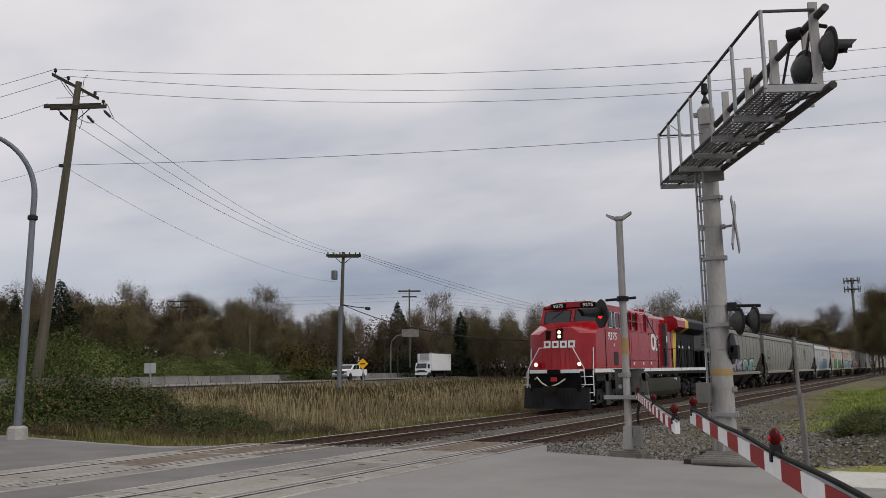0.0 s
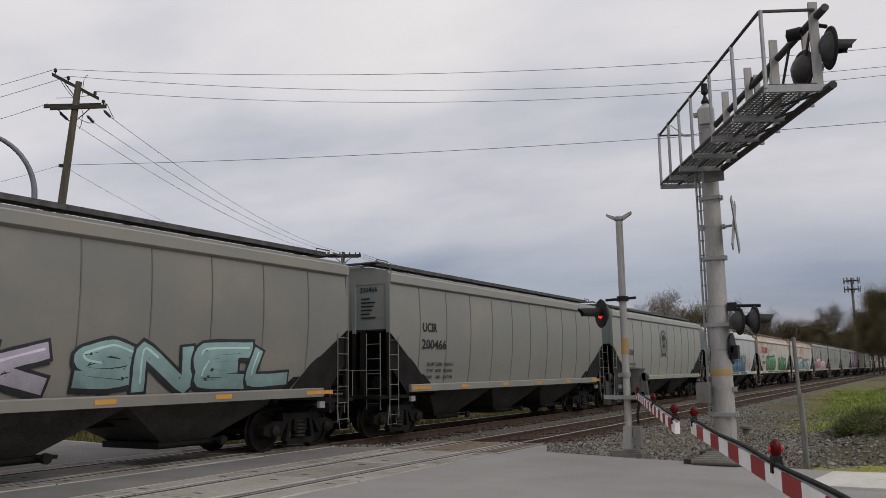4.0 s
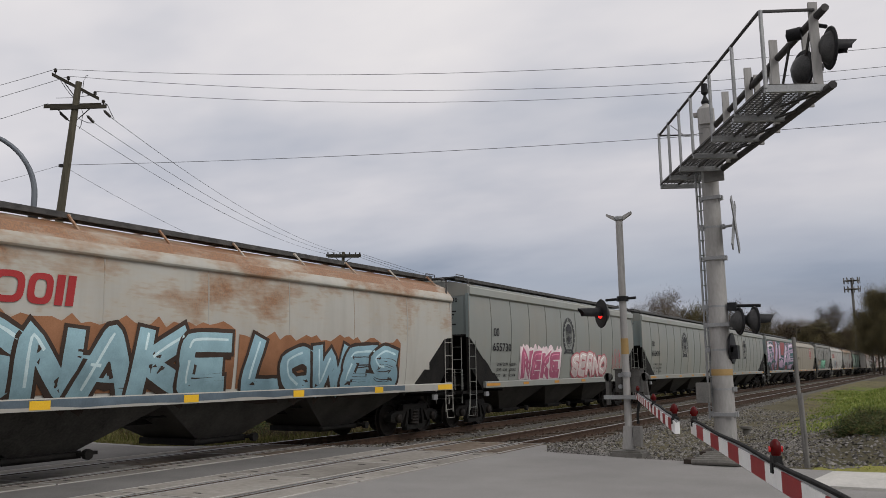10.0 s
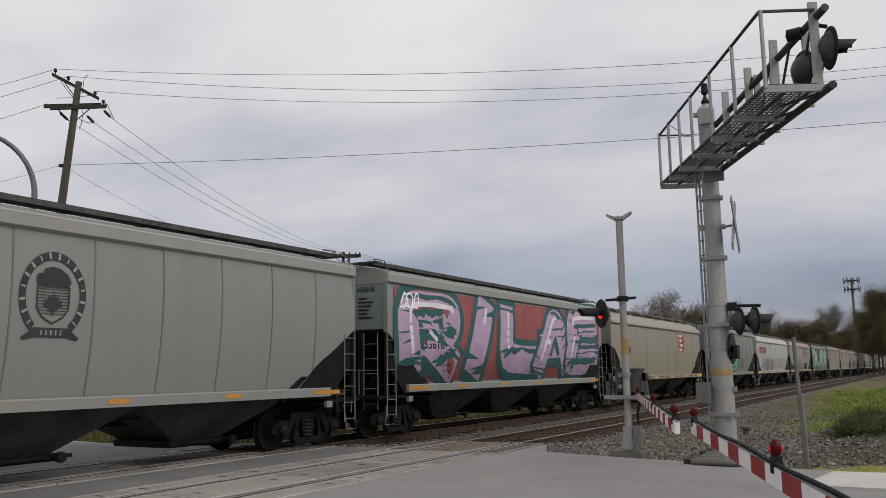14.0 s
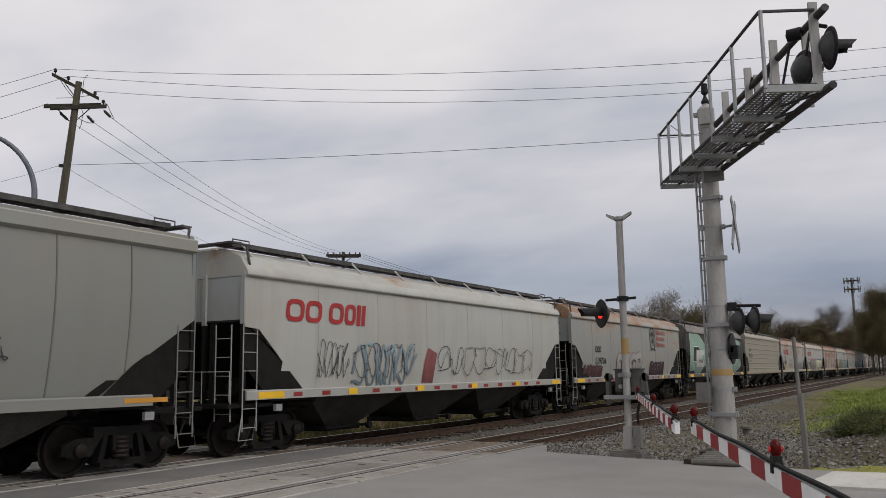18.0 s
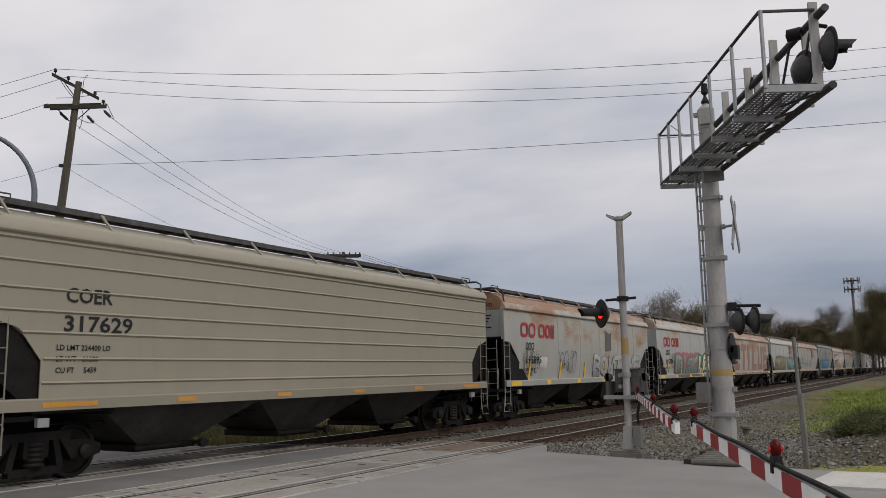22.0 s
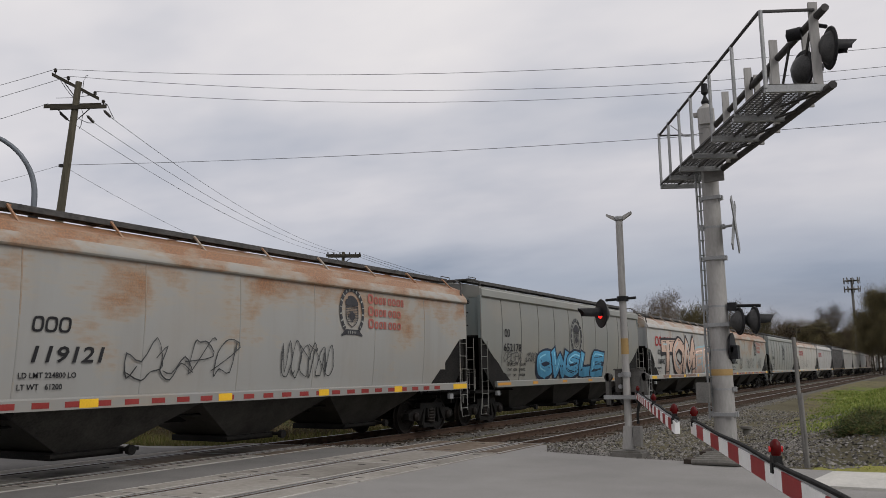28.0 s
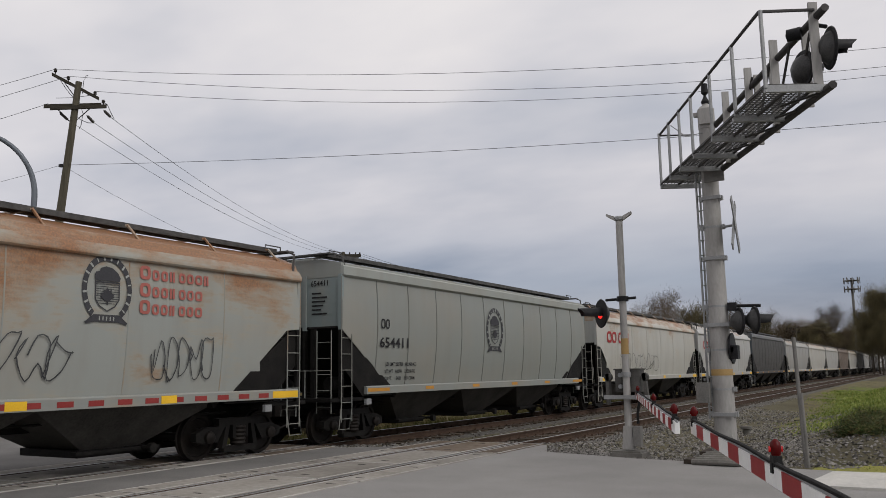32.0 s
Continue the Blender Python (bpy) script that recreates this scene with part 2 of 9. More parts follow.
# ---- mesh helpers ----
class Shape:
    """Vertices and faces of one mesh, gathered from simple solids."""

    def __init__(self):
        self.v, self.f = [], []

    def add(self, verts, faces):
        n = len(self.v)
        self.v += [tuple(q) for q in verts]
        self.f += [tuple(n + i for i in q) for q in faces]
        return self

    def box(self, x0, x1, y0, y1, z0, z1):
        v = [(x, y, z) for z in (z0, z1) for y in (y0, y1) for x in (x0, x1)]
        return self.add(v, [(0, 2, 3, 1), (4, 5, 7, 6), (0, 1, 5, 4), (2, 6, 7, 3), (0, 4, 6, 2), (1, 3, 7, 5)])

    def prism(self, outline, axis, a, b):
        """A flat outline drawn out along an axis; the outline's pairs are the other two axes in order."""
        n = len(outline)

        def at(q, s):
            return (s, q[0], q[1]) if axis == "x" else (q[0], s, q[1]) if axis == "y" else (q[0], q[1], s)
        v = [at(q, a) for q in outline] + [at(q, b) for q in outline]
        f = [tuple(range(n))[::-1], tuple(range(n, 2 * n))] + [(i, (i + 1) % n, n + (i + 1) % n, n + i) for i in range(n)]
        return self.add(v, f)

    def tube(self, path, r, n=8, r2=None, cap=True):
        """A round bar along a path of points."""
        pts = [Vector(q) for q in path]
        rings = []
        for i, q in enumerate(pts):
            d = (pts[min(i + 1, len(pts) - 1)] - pts[max(i - 1, 0)]).normalized()
            side = d.cross(Vector((0, 0, 1)) if abs(d.z) < 0.9 else Vector((0, 1, 0))).normalized()
            up = side.cross(d)
            rad = r if r2 is None else r + (r2 - r) * i / max(1, len(pts) - 1)
            rings.append([q + rad * (math.cos(a) * side + math.sin(a) * up) for a in (2 * math.pi * k / n for k in range(n))])
        v = [q for ring in rings for q in ring]
        f = [(i * n + k, i * n + (k + 1) % n, (i + 1) * n + (k + 1) % n, (i + 1) * n + k) for i in range(len(pts) - 1) for k in range(n)]
        if cap:
            f += [tuple(range(n))[::-1], tuple(range((len(pts) - 1) * n, len(pts) * n))]
        return self.add(v, f)

    def lathe(self, profile, n=20, centre=(0, 0, 0), axis="z"):
        """A turned solid: pairs of radius and height along the axis."""
        v = []
        for r, h in profile:
            for k in range(n):
                a = 2 * math.pi * k / n
                q = (r * math.cos(a), r * math.sin(a), h)
                q = q if axis == "z" else (h, q[0], q[1]) if axis == "x" else (q[0], h, q[1])
                v.append(tuple(c + d for c, d in zip(q, centre)))
        m = len(profile)
        f = [(i * n + k, i * n + (k + 1) % n, (i + 1) * n + (k + 1) % n, (i + 1) * n + k) for i in range(m - 1) for k in range(n)]
        f += [tuple(range(n))[::-1], tuple(range((m - 1) * n, m * n))]
        return self.add(v, f)

    def mesh(self, name, material, smooth=True):
        me = bpy.data.meshes.new(name)
        me.from_pydata(self.v, [], self.f)
        me.materials.append(material)
        if smooth:
            me.shade_smooth()
            me.set_sharp_from_angle(angle=radians(35))
        bm = bmesh.new()
        bm.from_mesh(me)
        bmesh.ops.recalc_face_normals(bm, faces=bm.faces)
        bm.to_mesh(me)
        bm.free()
        return me


def part(name, shape, material, parent=None, label="", at=None, smooth=True):
    ob = new(name, shape.mesh(name, material, smooth) if isinstance(shape, Shape) else shape)
    ob.parent = parent
    if at is not None:
        ob.matrix_basis = at
    return tagged(ob, label)


def thing(name, label, category, at=None, group="", kind=""):
    ob = new(name)
    if at is not None:
        ob.matrix_basis = at
    return tagged(ob, label, category, group, kind)


WORDS = {}


def lettering(text, size, width=None, shear=0.0):
    """A flat mesh of the words, in the plane of x and y, from the lower left."""
    key = (text, size, width, shear)
    if key in WORDS:
        return WORDS[key].copy()
    cu = bpy.data.curves.new("letters", "FONT")
    cu.body, cu.size, cu.shear, cu.resolution_u, cu.offset = text, size, shear, 2, size * 0.018
    ob = bpy.data.objects.new("letters", cu)
    scene.collection.objects.link(ob)
    bpy.context.view_layer.update()
    me = bpy.data.meshes.new_from_object(ob.evaluated_get(bpy.context.evaluated_depsgraph_get()))
    bpy.data.objects.remove(ob)
    if width:
        xs = [v.co.x for v in me.vertices]
        k = width / max(1e-6, max(xs) - min(xs))
        for v in me.vertices:
            v.co.x *= k
    WORDS[key] = me
    return me.copy()


# all words are cut while the scene is still small
ITALIC = ("115", "118", "119")     # number series in slanted figures
LOAD_ROWS = ("LD LMT 225700  102350 KG", "LT WT   60300    27350 KG", "CU FT      5431    153 CU M")
LIGHT_ROWS = ("LD LMT 224800 LO", "LT WT   61200")
for _n in "200485 200466 655710 117668 117839 655730 655439 655885 655818 286578 653380 119736 119478 317629 115893 115704 120495 119825 119121 652178 118042 119340 654411".split():
    lettering(_n, 0.36, 1.35, 0.2 if _n[:3] in ITALIC else 0.0)
    lettering(_n, 0.19)
for _n in LOAD_ROWS + LIGHT_ROWS:
    lettering(_n, 0.125)
for _n in ("COER", "UCIR"):
    lettering(_n, 0.34)
for _n in ("LD LMT 224400 LO", "LT WT   61600", "CU FT     5459"):
    lettering(_n, 0.125)
lettering("9375", 0.20, 0.48)
lettering("9375", 0.46, 1.25, 0.25)


def side_text(parent, text, y, z, size, material, x, width=None, name="lettering", label="", shear=0.0):
    """Words on a wagon's side, reading along +y, seen from +x."""
    me = lettering(text, size, width, shear)
    me.materials.clear()
    me.materials.append(material)
    m = Matrix(((0, 0, 1, x), (1, 0, 0, y), (0, 1, 0, z), (0, 0, 0, 1)))
    return part(name, me, material, parent, label, m)


# ---- ground, road and tracks ----
APRON = mat("old_dark_asphalt", (0.115, 0.111, 0.106), (0.19, 0.184, 0.176), 0.5, 0.85, 0, 0.5, fine=50)
EDGE = mat("worn_pale_edge", (0.24, 0.232, 0.215), (0.50, 0.48, 0.45), 0.8, 0.7, 0, 0.2)
PAVING = mat("pale_pavement", (0.38, 0.37, 0.345), (0.53, 0.515, 0.48), 1.2, 0.85, 0, 0.3)
XF, XN = -13.68, -9.37      # centre lines of the far and the near track
GAUGE = 0.7525              # half the distance of the rail heads
RNG = random.Random(7)


def lerp(a, b, t):
    return a + (b - a) * t


def curve_at(pts, s):
    """Piecewise straight line through pairs."""
    if s <= pts[0][0]:
        return pts[0][1]
    for (a, u), (b, v) in zip(pts, pts[1:]):
        if s <= b:
            return lerp(u, v, (s - a) / (b - a))
    return pts[-1][1]


# far edge of the paved crossing: y for a given x
ROAD_EDGE = [(-60, 27.0), (-40, 20.6), (-25, 15.9), (-16.2, 14.6), (-15.4, 15.3), (-11.9, 16.2), (-10.6, 17.2), (-7.9, 18.3), (-7.3, 16.75), (-3.9, 15.95), (4, 14.4), (12, 14.0), (40, 14.0)]
# height of the land across the tracks, and across the highway behind them
LAND = [(-34, -0.55), (-19, -0.55), (-16.6, -0.30), (-15.4, -0.22), (-7.6, -0.22), (-6.2, -0.35), (-4.8, -0.45), (-3.2, -0.10), (-1.5, 0.30), (2, 0.75), (8, 1.0), (40, 1.2)]
BANK = [(-160, 4.0), (-110, 3.2), (-75, 2.2), (-62, 1.2), (-58, 0.85), (-44.0, 0.85), (-40.5, -0.1), (-37, -0.55)]


def ramp_up(x):
    """The side road climbs towards the highway."""
    return curve_at([(-50, 0.85), (-44, 0.75), (-27, 0.0)], x)


def land(x, y):
    """Height of the ground sheet."""
    across = x + 0.19 * y
    base = curve_at(BANK, across) if across < -37 else curve_at(LAND, x)
    near = (y - curve_at(ROAD_EDGE, x)) / 4.0
    k = min(1.0, max(0.0, near))
    k = k * k * (3 - 2 * k)
    bumps = 0.10 * noise.noise(Vector((x * 0.23, y * 0.23, 0.0))) + 0.05 * noise.noise(Vector((x * 0.9, y * 0.9, 3.0)))
    if -16.5 < x < -6.5:
        bumps *= 0.15
    if -58.5 < across < -43.5:
        bumps = -0.05
    road = -0.06 + ramp_up(x)
    return lerp(road, base + bumps, k) if near > 0 else road


def build_ground():
    xs = [-2500, -1200, -600, -350, -220] + [-160 + 4 * i for i in range(29)] + [-46 + 1.0 * i for i in range(26)] + [-20 + 0.4 * i for i in range(68)] + [7.5, 10, 14, 20, 30, 50, 90, 160, 300, 600, 1200, 2500]
    ys = [-2500, -1000, -400, -150, -60, -25, -10, -2, 4, 8] + [10 + 0.45 * i for i in range(34)] + [25.6 + 1.0 * i for i in range(30)] + [57 + 4 * i for i in range(30)] + [190, 220, 260, 320, 400, 520, 700, 1000, 1600, 2500]
    s = Shape()
    v = [(x, y, land(x, y)) for y in ys for x in xs]
    n = len(xs)
    f = [(j * n + i, j * n + i + 1, (j + 1) * n + i + 1, (j + 1) * n + i) for j in range(len(ys) - 1) for i in range(n - 1)]
    s.add(v, f)
    ob = part("ground", s, SOIL)
    tagged(ob, "rough field ground of brown soil and dead grass", "ground", kind="structure")


def build_road():
    xs = [-60 + 1.0 * i for i in range(101)]
    edge = [(x, curve_at(ROAD_EDGE, x) + 0.18 * noise.noise(Vector((x * 0.7, 0, 5)))) for x in xs if not -16.3 < x < -6.8]
    left = [q for q in edge if q[0] < -16]
    right = [q for q in edge if q[0] > -7]
    s = Shape()
    strip = [left[-1]] + [(-15.45, 15.2), (-15.4, 15.25), (-11.92, 16.15), (-10.9, 16.9), (-7.85, 18.3), (-7.2, 16.8)] + [right[0]]
    pts = left + strip[1:-1] + right
    s.add([(x, y, -0.022 + ramp_up(x)) for x, y in pts] + [(x, -40, -0.022 + ramp_up(x)) for x, y in pts], [(i, i + 1, len(pts) + i + 1, len(pts) + i) for i in range(len(pts) - 1)])
    ob = part("road", s, ASPHALT)
    tagged(ob, "worn grey asphalt road over the level crossing", "road", kind="structure")
    # pale pavement beyond the near shoulder
    s = Shape()
    s.prism([(-1.75, 13.2), (-1.52, 15.05), (12, 16.6), (12, 13.2)], "z", -0.2, 0.015)
    ob = part("pavement", s, PAVING)
    tagged(ob, "pale concrete pavement strip beside the road", "pavement", kind="structure")
    # darker, older asphalt round the tracks
    s = Shape()
    xs = [-27.0 + 0.5 * i for i in range(39)]
    s.add([(x, curve_at(ROAD_EDGE, x) - 0.25, -0.016) for x in xs] + [(x, -40, -0.016) for x in xs], [(i, i + 1, len(xs) + i + 1, len(xs) + i) for i in range(len(xs) - 1)])
    tagged(part("crossing_apron", s, APRON), "dark worn asphalt between and beside the rails", "road", kind="structure")
    return ob


def rail_mesh(y0, y1, x):
    """One rail: foot, web and head."""
    side, top = Shape(), Shape()
    prof = [(-0.07, -0.17), (0.07, -0.17), (0.07, -0.158), (0.012, -0.145), (0.010, -0.05), (0.036, -0.04), (0.036, -0.004), (-0.036, -0.004), (-0.036, -0.04), (-0.010, -0.05), (-0.012, -0.145), (-0.07, -0.158)]
    side.prism([(x + a, b) for a, b in prof], "y", y0, y1)
    top.prism([(x - 0.034, -0.0045), (x + 0.034, -0.0045), (x + 0.028, 0.001), (x - 0.028, 0.001)], "y", y0, y1)
    return side, top


def build_track(x, end, name):
    t = thing("railway_track", "steel railway track on timber sleepers and grey ballast", "railway track", group="railway tracks", kind="structure")
    for k in (-1, 1):
        side, top = rail_mesh(-60, 520, x + k * GAUGE)
        rail = part("rail", side, RAILSIDE, t, "rusty steel rail with a bright head")
        part("rail_head", top, RAILTOP, rail, "polished running surface")
    # sleepers, those near the crossing one by one
    me = Shape().prism([(-1.28, -0.32), (1.28, -0.32), (1.28, -0.175), (1.26, -0.162), (-1.26, -0.162), (-1.28, -0.175)], "y", -0.115, 0.115).mesh("sleeper", TIE)
    plate = Shape()
    for k in (-1, 1):
        plate.box(k * GAUGE - 0.13, k * GAUGE + 0.13, -0.09, 0.09, -0.165, -0.15)
        plate.box(k * GAUGE - 0.10, k * GAUGE - 0.06, -0.02, 0.02, -0.16, -0.125)
        plate.box(k * GAUGE + 0.06, k * GAUGE + 0.10, -0.02, 0.02, -0.16, -0.125)
    pm = plate.mesh("tie_plate", RAILSIDE)
    y, i = end + 0.2, 0
    rest = Shape()
    while y < 330:
        dx, rz = RNG.uniform(-0.05, 0.05), RNG.uniform(-1.2, 1.2)
        if i < 78:
            o = part("sleeper", me, TIE, t, at=pose(x + dx, y, RNG.uniform(-0.012, 0.006), 0, 0, rz))
            part("tie_plates", pm, RAILSIDE, o, at=pose(-dx, 0, 0, 0, 0, -rz))
        else:
            rest.box(x - 1.28 + dx, x + 1.28 + dx, y - 0.115, y + 0.115, -0.32, -0.165)
        y += 0.56 + RNG.uniform(-0.03, 0.03)
        i += 1
    tagged(part("far_sleepers", rest, TIE, t), kind="stuff")
    # ballast shoulder
    s = Shape()
    rows = [(-2.35, -0.42), (-1.95, -0.24), (-1.5, -0.19), (-0.9, -0.215), (0, -0.235), (0.9, -0.215), (1.5, -0.19), (1.95, -0.24), (2.35, -0.42)]
    ys = [end - 0.6 + 0.5 * k for k in range(120)] + [end + 60 + 6 * k for k in range(60)]
    n = len(rows)
    v = [(x + a, yy, b + (0.03 * noise.noise(Vector((a * 3 + x, yy * 1.7, 1.0))))) for yy in ys for a, b in rows]
    s.add(v, [(j * n + i, j * n + i + 1, (j + 1) * n + i + 1, (j + 1) * n + i) for j in range(len(ys) - 1) for i in range(n - 1)])
    part("ballast", s, GRAVEL, t, "grey crushed-stone ballast bed")
    return t


def build_panels(x, end, parent_name):
    """Concrete crossing panels: one row between the rails and one outside each."""
    th = thing("crossing_panels", "worn concrete crossing panels between the rails", "crossing panel", group="crossing panels", kind="structure")
    kinds = {"gauge": (-GAUGE + 0.185, GAUGE - 0.185), "left": (-GAUGE - 0.66, -GAUGE - 0.12), "right": (GAUGE + 0.12, GAUGE + 0.66)}
    for key, (a, b) in kinds.items():
        me = Shape().prism([(a, -0.15), (b, -0.15), (b, -0.014), (b - 0.012, -0.002), (a + 0.012, -0.002), (a, -0.014)], "y", 0.018, 2.412).mesh("panel", PANEL)
        muddy = me.copy()
        muddy.materials[0] = PANEL_MUD
        slot = Shape().box((a + b) / 2 - 0.08, (a + b) / 2 + 0.08, 0.36, 0.40, -0.01, 0.0015).box((a + b) / 2 - 0.08, (a + b) / 2 + 0.08, 2.01, 2.05, -0.01, 0.0015).mesh("lifting_slot", STEEL_BLACK)
        ed = Shape()
        for c in (a + 0.012, b - 0.04):
            ed.box(c, c + 0.034, 0.02, 2.41, -0.01, 0.0016)
        for c in (0.02, 2.385):
            ed.box(a + 0.03, b - 0.03, c, c + 0.022, -0.01, 0.0012)
        edge = ed.mesh("edge_angle", EDGE)
        y = end - 2.43
        for k in range(14):
            o = part("panel", muddy if k == 0 or (k == 1 and key == "gauge" and x == XF) else me, PANEL, th, at=pose(x, y, RNG.uniform(-0.008, 0.002)))
            part("lifting_slot", slot, STEEL_BLACK, o)
            part("edge_angle", edge, EDGE, o, "pale worn edge of the panel")
            y -= 2.43
    fl = Shape()
    for k in (-1, 1):
        c = x + k * GAUGE
        for a, b in ((c + 0.04, c + (0.118 if k > 0 else 0.183)), (c - (0.183 if k > 0 else 0.118), c - 0.04)):
            fl.box(a, b, end - 34, end, -0.15, -0.018)
    part("flangeway", fl, STEEL_BLACK, th, "black rubber flangeway filler")
    # steel end ramp
    part("end_ramp", Shape().prism([(end, -0.25), (end, -0.004), (end + 0.28, -0.15), (end + 0.28, -0.25)], "x", x - GAUGE + 0.12, x + GAUGE - 0.12), RAILSIDE, th, "rusty sloped steel end plate")


build_ground()
build_road()
build_track(XF, 16.3, "far")
build_track(XN, 18.5, "near")
build_panels(XF, 16.15, "far")
build_panels(XN, 18.4, "near")


def build_stones():
    """Loose stones over the shoulders that the camera looks at."""
    rng = random.Random(3)
    ico = [(0, 0, 1), (0.9, 0, 0.1), (0.1, 0.95, 0), (-0.9, 0.1, 0.1), (0, -0.9, 0), (0.1, 0, -0.8)]
    face = [(0, 1, 2), (0, 2, 3), (0, 3, 4), (0, 4, 1), (5, 2, 1), (5, 3, 2), (5, 4, 3), (5, 1, 4)]
    s = Shape()
    for i in range(26000):
        q = rng.random()
        if q > 0.985:
            y = 15.9 + 6 * rng.random() ** 1.3
            x = rng.uniform(-2.6, 2.0)
        elif q > 0.93:
            y = 16.1 + 4.5 * rng.random()
            x = rng.uniform(-2.6, 1.6)
        elif q < 0.62:
            y = 16.0 + 26 * rng.random() ** 1.8
            x = rng.uniform(-7.9, -2.4) + rng.gauss(0, 0.3)
        elif q < 0.88:
            y = 16.4 + 40 * rng.random() ** 1.6
            x = rng.uniform(-15.9, -7.2)
        else:
            y = 14.2 + 6 * rng.random() ** 1.4
            x = rng.uniform(-17.2, -15.2)
        e = curve_at(ROAD_EDGE, x)
        if y < e - 0.1:
            continue
        r = rng.uniform(0.018, 0.045) if q < 0.985 else rng.uniform(0.03, 0.07)
        z = land(x, y)
        if XN - 2.3 < x < XN + 2.3 and y > 18:
            z = max(z, curve_at([(0, -0.2), (1.5, -0.19), (1.95, -0.24), (2.35, -0.42)], abs(x - XN)))
        if XF - 2.3 < x < XF + 2.3 and y > 16:
            z = max(z, curve_at([(0, -0.2), (1.5, -0.19), (1.95, -0.24), (2.35, -0.42)], abs(x - XF)))
        a = rng.uniform(0, 6.28)
        c, d = math.cos(a), math.sin(a)
        kx, ky, kz = rng.uniform(0.7, 1.4), rng.uniform(0.7, 1.3), rng.uniform(0.5, 1.0)
        s.add([(x + r * (c * u * kx - d * w * ky), y + r * (d * u * kx + c * w * ky), z + r * kz * (h + 0.2)) for u, w, h in ico], face)
    me = bpy.data.meshes.new("stones")
    me.from_pydata(s.v, [], s.f)
    m = STONE.copy()
    m.name = "loose_ballast_stone"
    t = m.node_tree
    b = t.nodes["Principled BSDF"]
    geo = node(t, "ShaderNodeNewGeometry")
    rp = node(t, "ShaderNodeValToRGB")
    rp.color_ramp.elements[0].color, rp.color_ramp.elements[1].color = (0.020, 0.018, 0.016, 1), (0.262, 0.248, 0.23, 1)
    t.links.new(geo.outputs["Random Per Island"], rp.inputs[0])
    t.links.new(rp.outputs[0], b.inputs["Base Color"])
    me.materials.append(m)
    tagged(new("ballast_stones", me), "loose grey and brown ballast stones beside the tracks", "gravel", kind="stuff")


build_stones()


# ---- the train ----
SPEED = (14.0336, 0.3167, -0.2270, 0.2028, -0.0479)


def run(t):
    """Metres that the train has gone after t seconds."""
    u = t / 16.0
    return 16.0 * sum(c * u ** (i + 1) for i, c in enumerate(SPEED))




def build_truck(parent, y, wheelbase=1.78, radius=0.457):
    """A three-piece freight bogie with two wheelsets; parts in its own space at the axle height."""
    truck = part("truck", Shape().box(-1.12, 1.12, -0.22, 0.22, -0.05, 0.22), STEEL_BLACK, parent, "black cast-steel bogie", pose(0, y, radius))
    out = [(-1.22, 0.10), (-0.95, 0.20), (-0.62, 0.20), (-0.42, 0.34), (0.42, 0.34), (0.62, 0.20), (0.95, 0.20), (1.22, 0.10), (1.22, -0.06), (1.0, -0.12), (0.72, -0.10), (0.42, -0.30), (-0.42, -0.30), (-0.72, -0.10), (-1.0, -0.12), (-1.22, -0.06)]
    inner = [(-0.36, 0.22), (0.36, 0.22), (0.36, -0.18), (-0.36, -0.18)]
    for k in (-1, 1):
        fr = Shape()
        x = k * 1.04
        for a, b in ((out[0:4] + [(-0.42, 0.20), (-0.62, 0.02), (-0.72, -0.10)] + out[14:16], 0), ([(-q[0], q[1]) for q in out[0:4] + [(-0.42, 0.20), (-0.62, 0.02), (-0.72, -0.10)] + out[14:16]], 0)):
            fr.prism(a, "x", x - 0.07, x + 0.07)
        fr.box(x - 0.08, x + 0.08, -0.62, 0.62, 0.22, 0.36)
        fr.box(x - 0.08, x + 0.08, -0.46, 0.46, -0.32, -0.20)
        for s in (-1, 1):
            fr.prism([(s * 0.40, 0.26), (s * 0.52, 0.26), (s * 0.80, -0.08), (s * 0.66, -0.12)], "x", x - 0.075, x + 0.075)
            fr.prism([(s * 0.30, 0.24), (s * 0.40, 0.24), (s * 0.52, -0.24), (s * 0.40, -0.24)], "x", x - 0.07, x + 0.07)
        part("side_frame", fr, STEEL_BLACK, truck)
        sp = Shape().lathe([(0.15 + 0.02 * (j % 2), -0.20 + j * 0.04) for j in range(11)], 12, (x, 0, 0))
        part("spring_nest", sp, WHEEL, truck)
    for s in (-1, 1):
        ws = Shape()
        ws.lathe([(0.0, -1.21), (0.07, -1.21), (0.12, -1.18), (0.12, -1.10), (0.10, -1.08), (0.08, -0.95), (0.08, 0.95), (0.10, 1.08), (0.12, 1.10), (0.12, 1.18), (0.07, 1.21), (0.0, 1.21)], 12, axis="x")
        for k in (-1, 1):
            a, b = (0.68, 0.81)
            prof = [(radius + 0.028, 0.685), (radius + 0.026, 0.705), (radius, 0.72), (radius - 0.004, 0.815), (radius - 0.07, 0.815), (radius - 0.09, 0.775), (0.18, 0.76), (0.13, 0.83), (0.0, 0.83)]
            prof = [(0.0, 0.68), (radius - 0.09, 0.70), (radius - 0.07, 0.685)] + prof
            ws.lathe([(r, k * h) for r, h in prof], 26, axis="x")
        w = part("wheelset", ws, WHEEL, truck, "", pose(0, s * wheelbase / 2, 0))
    return truck


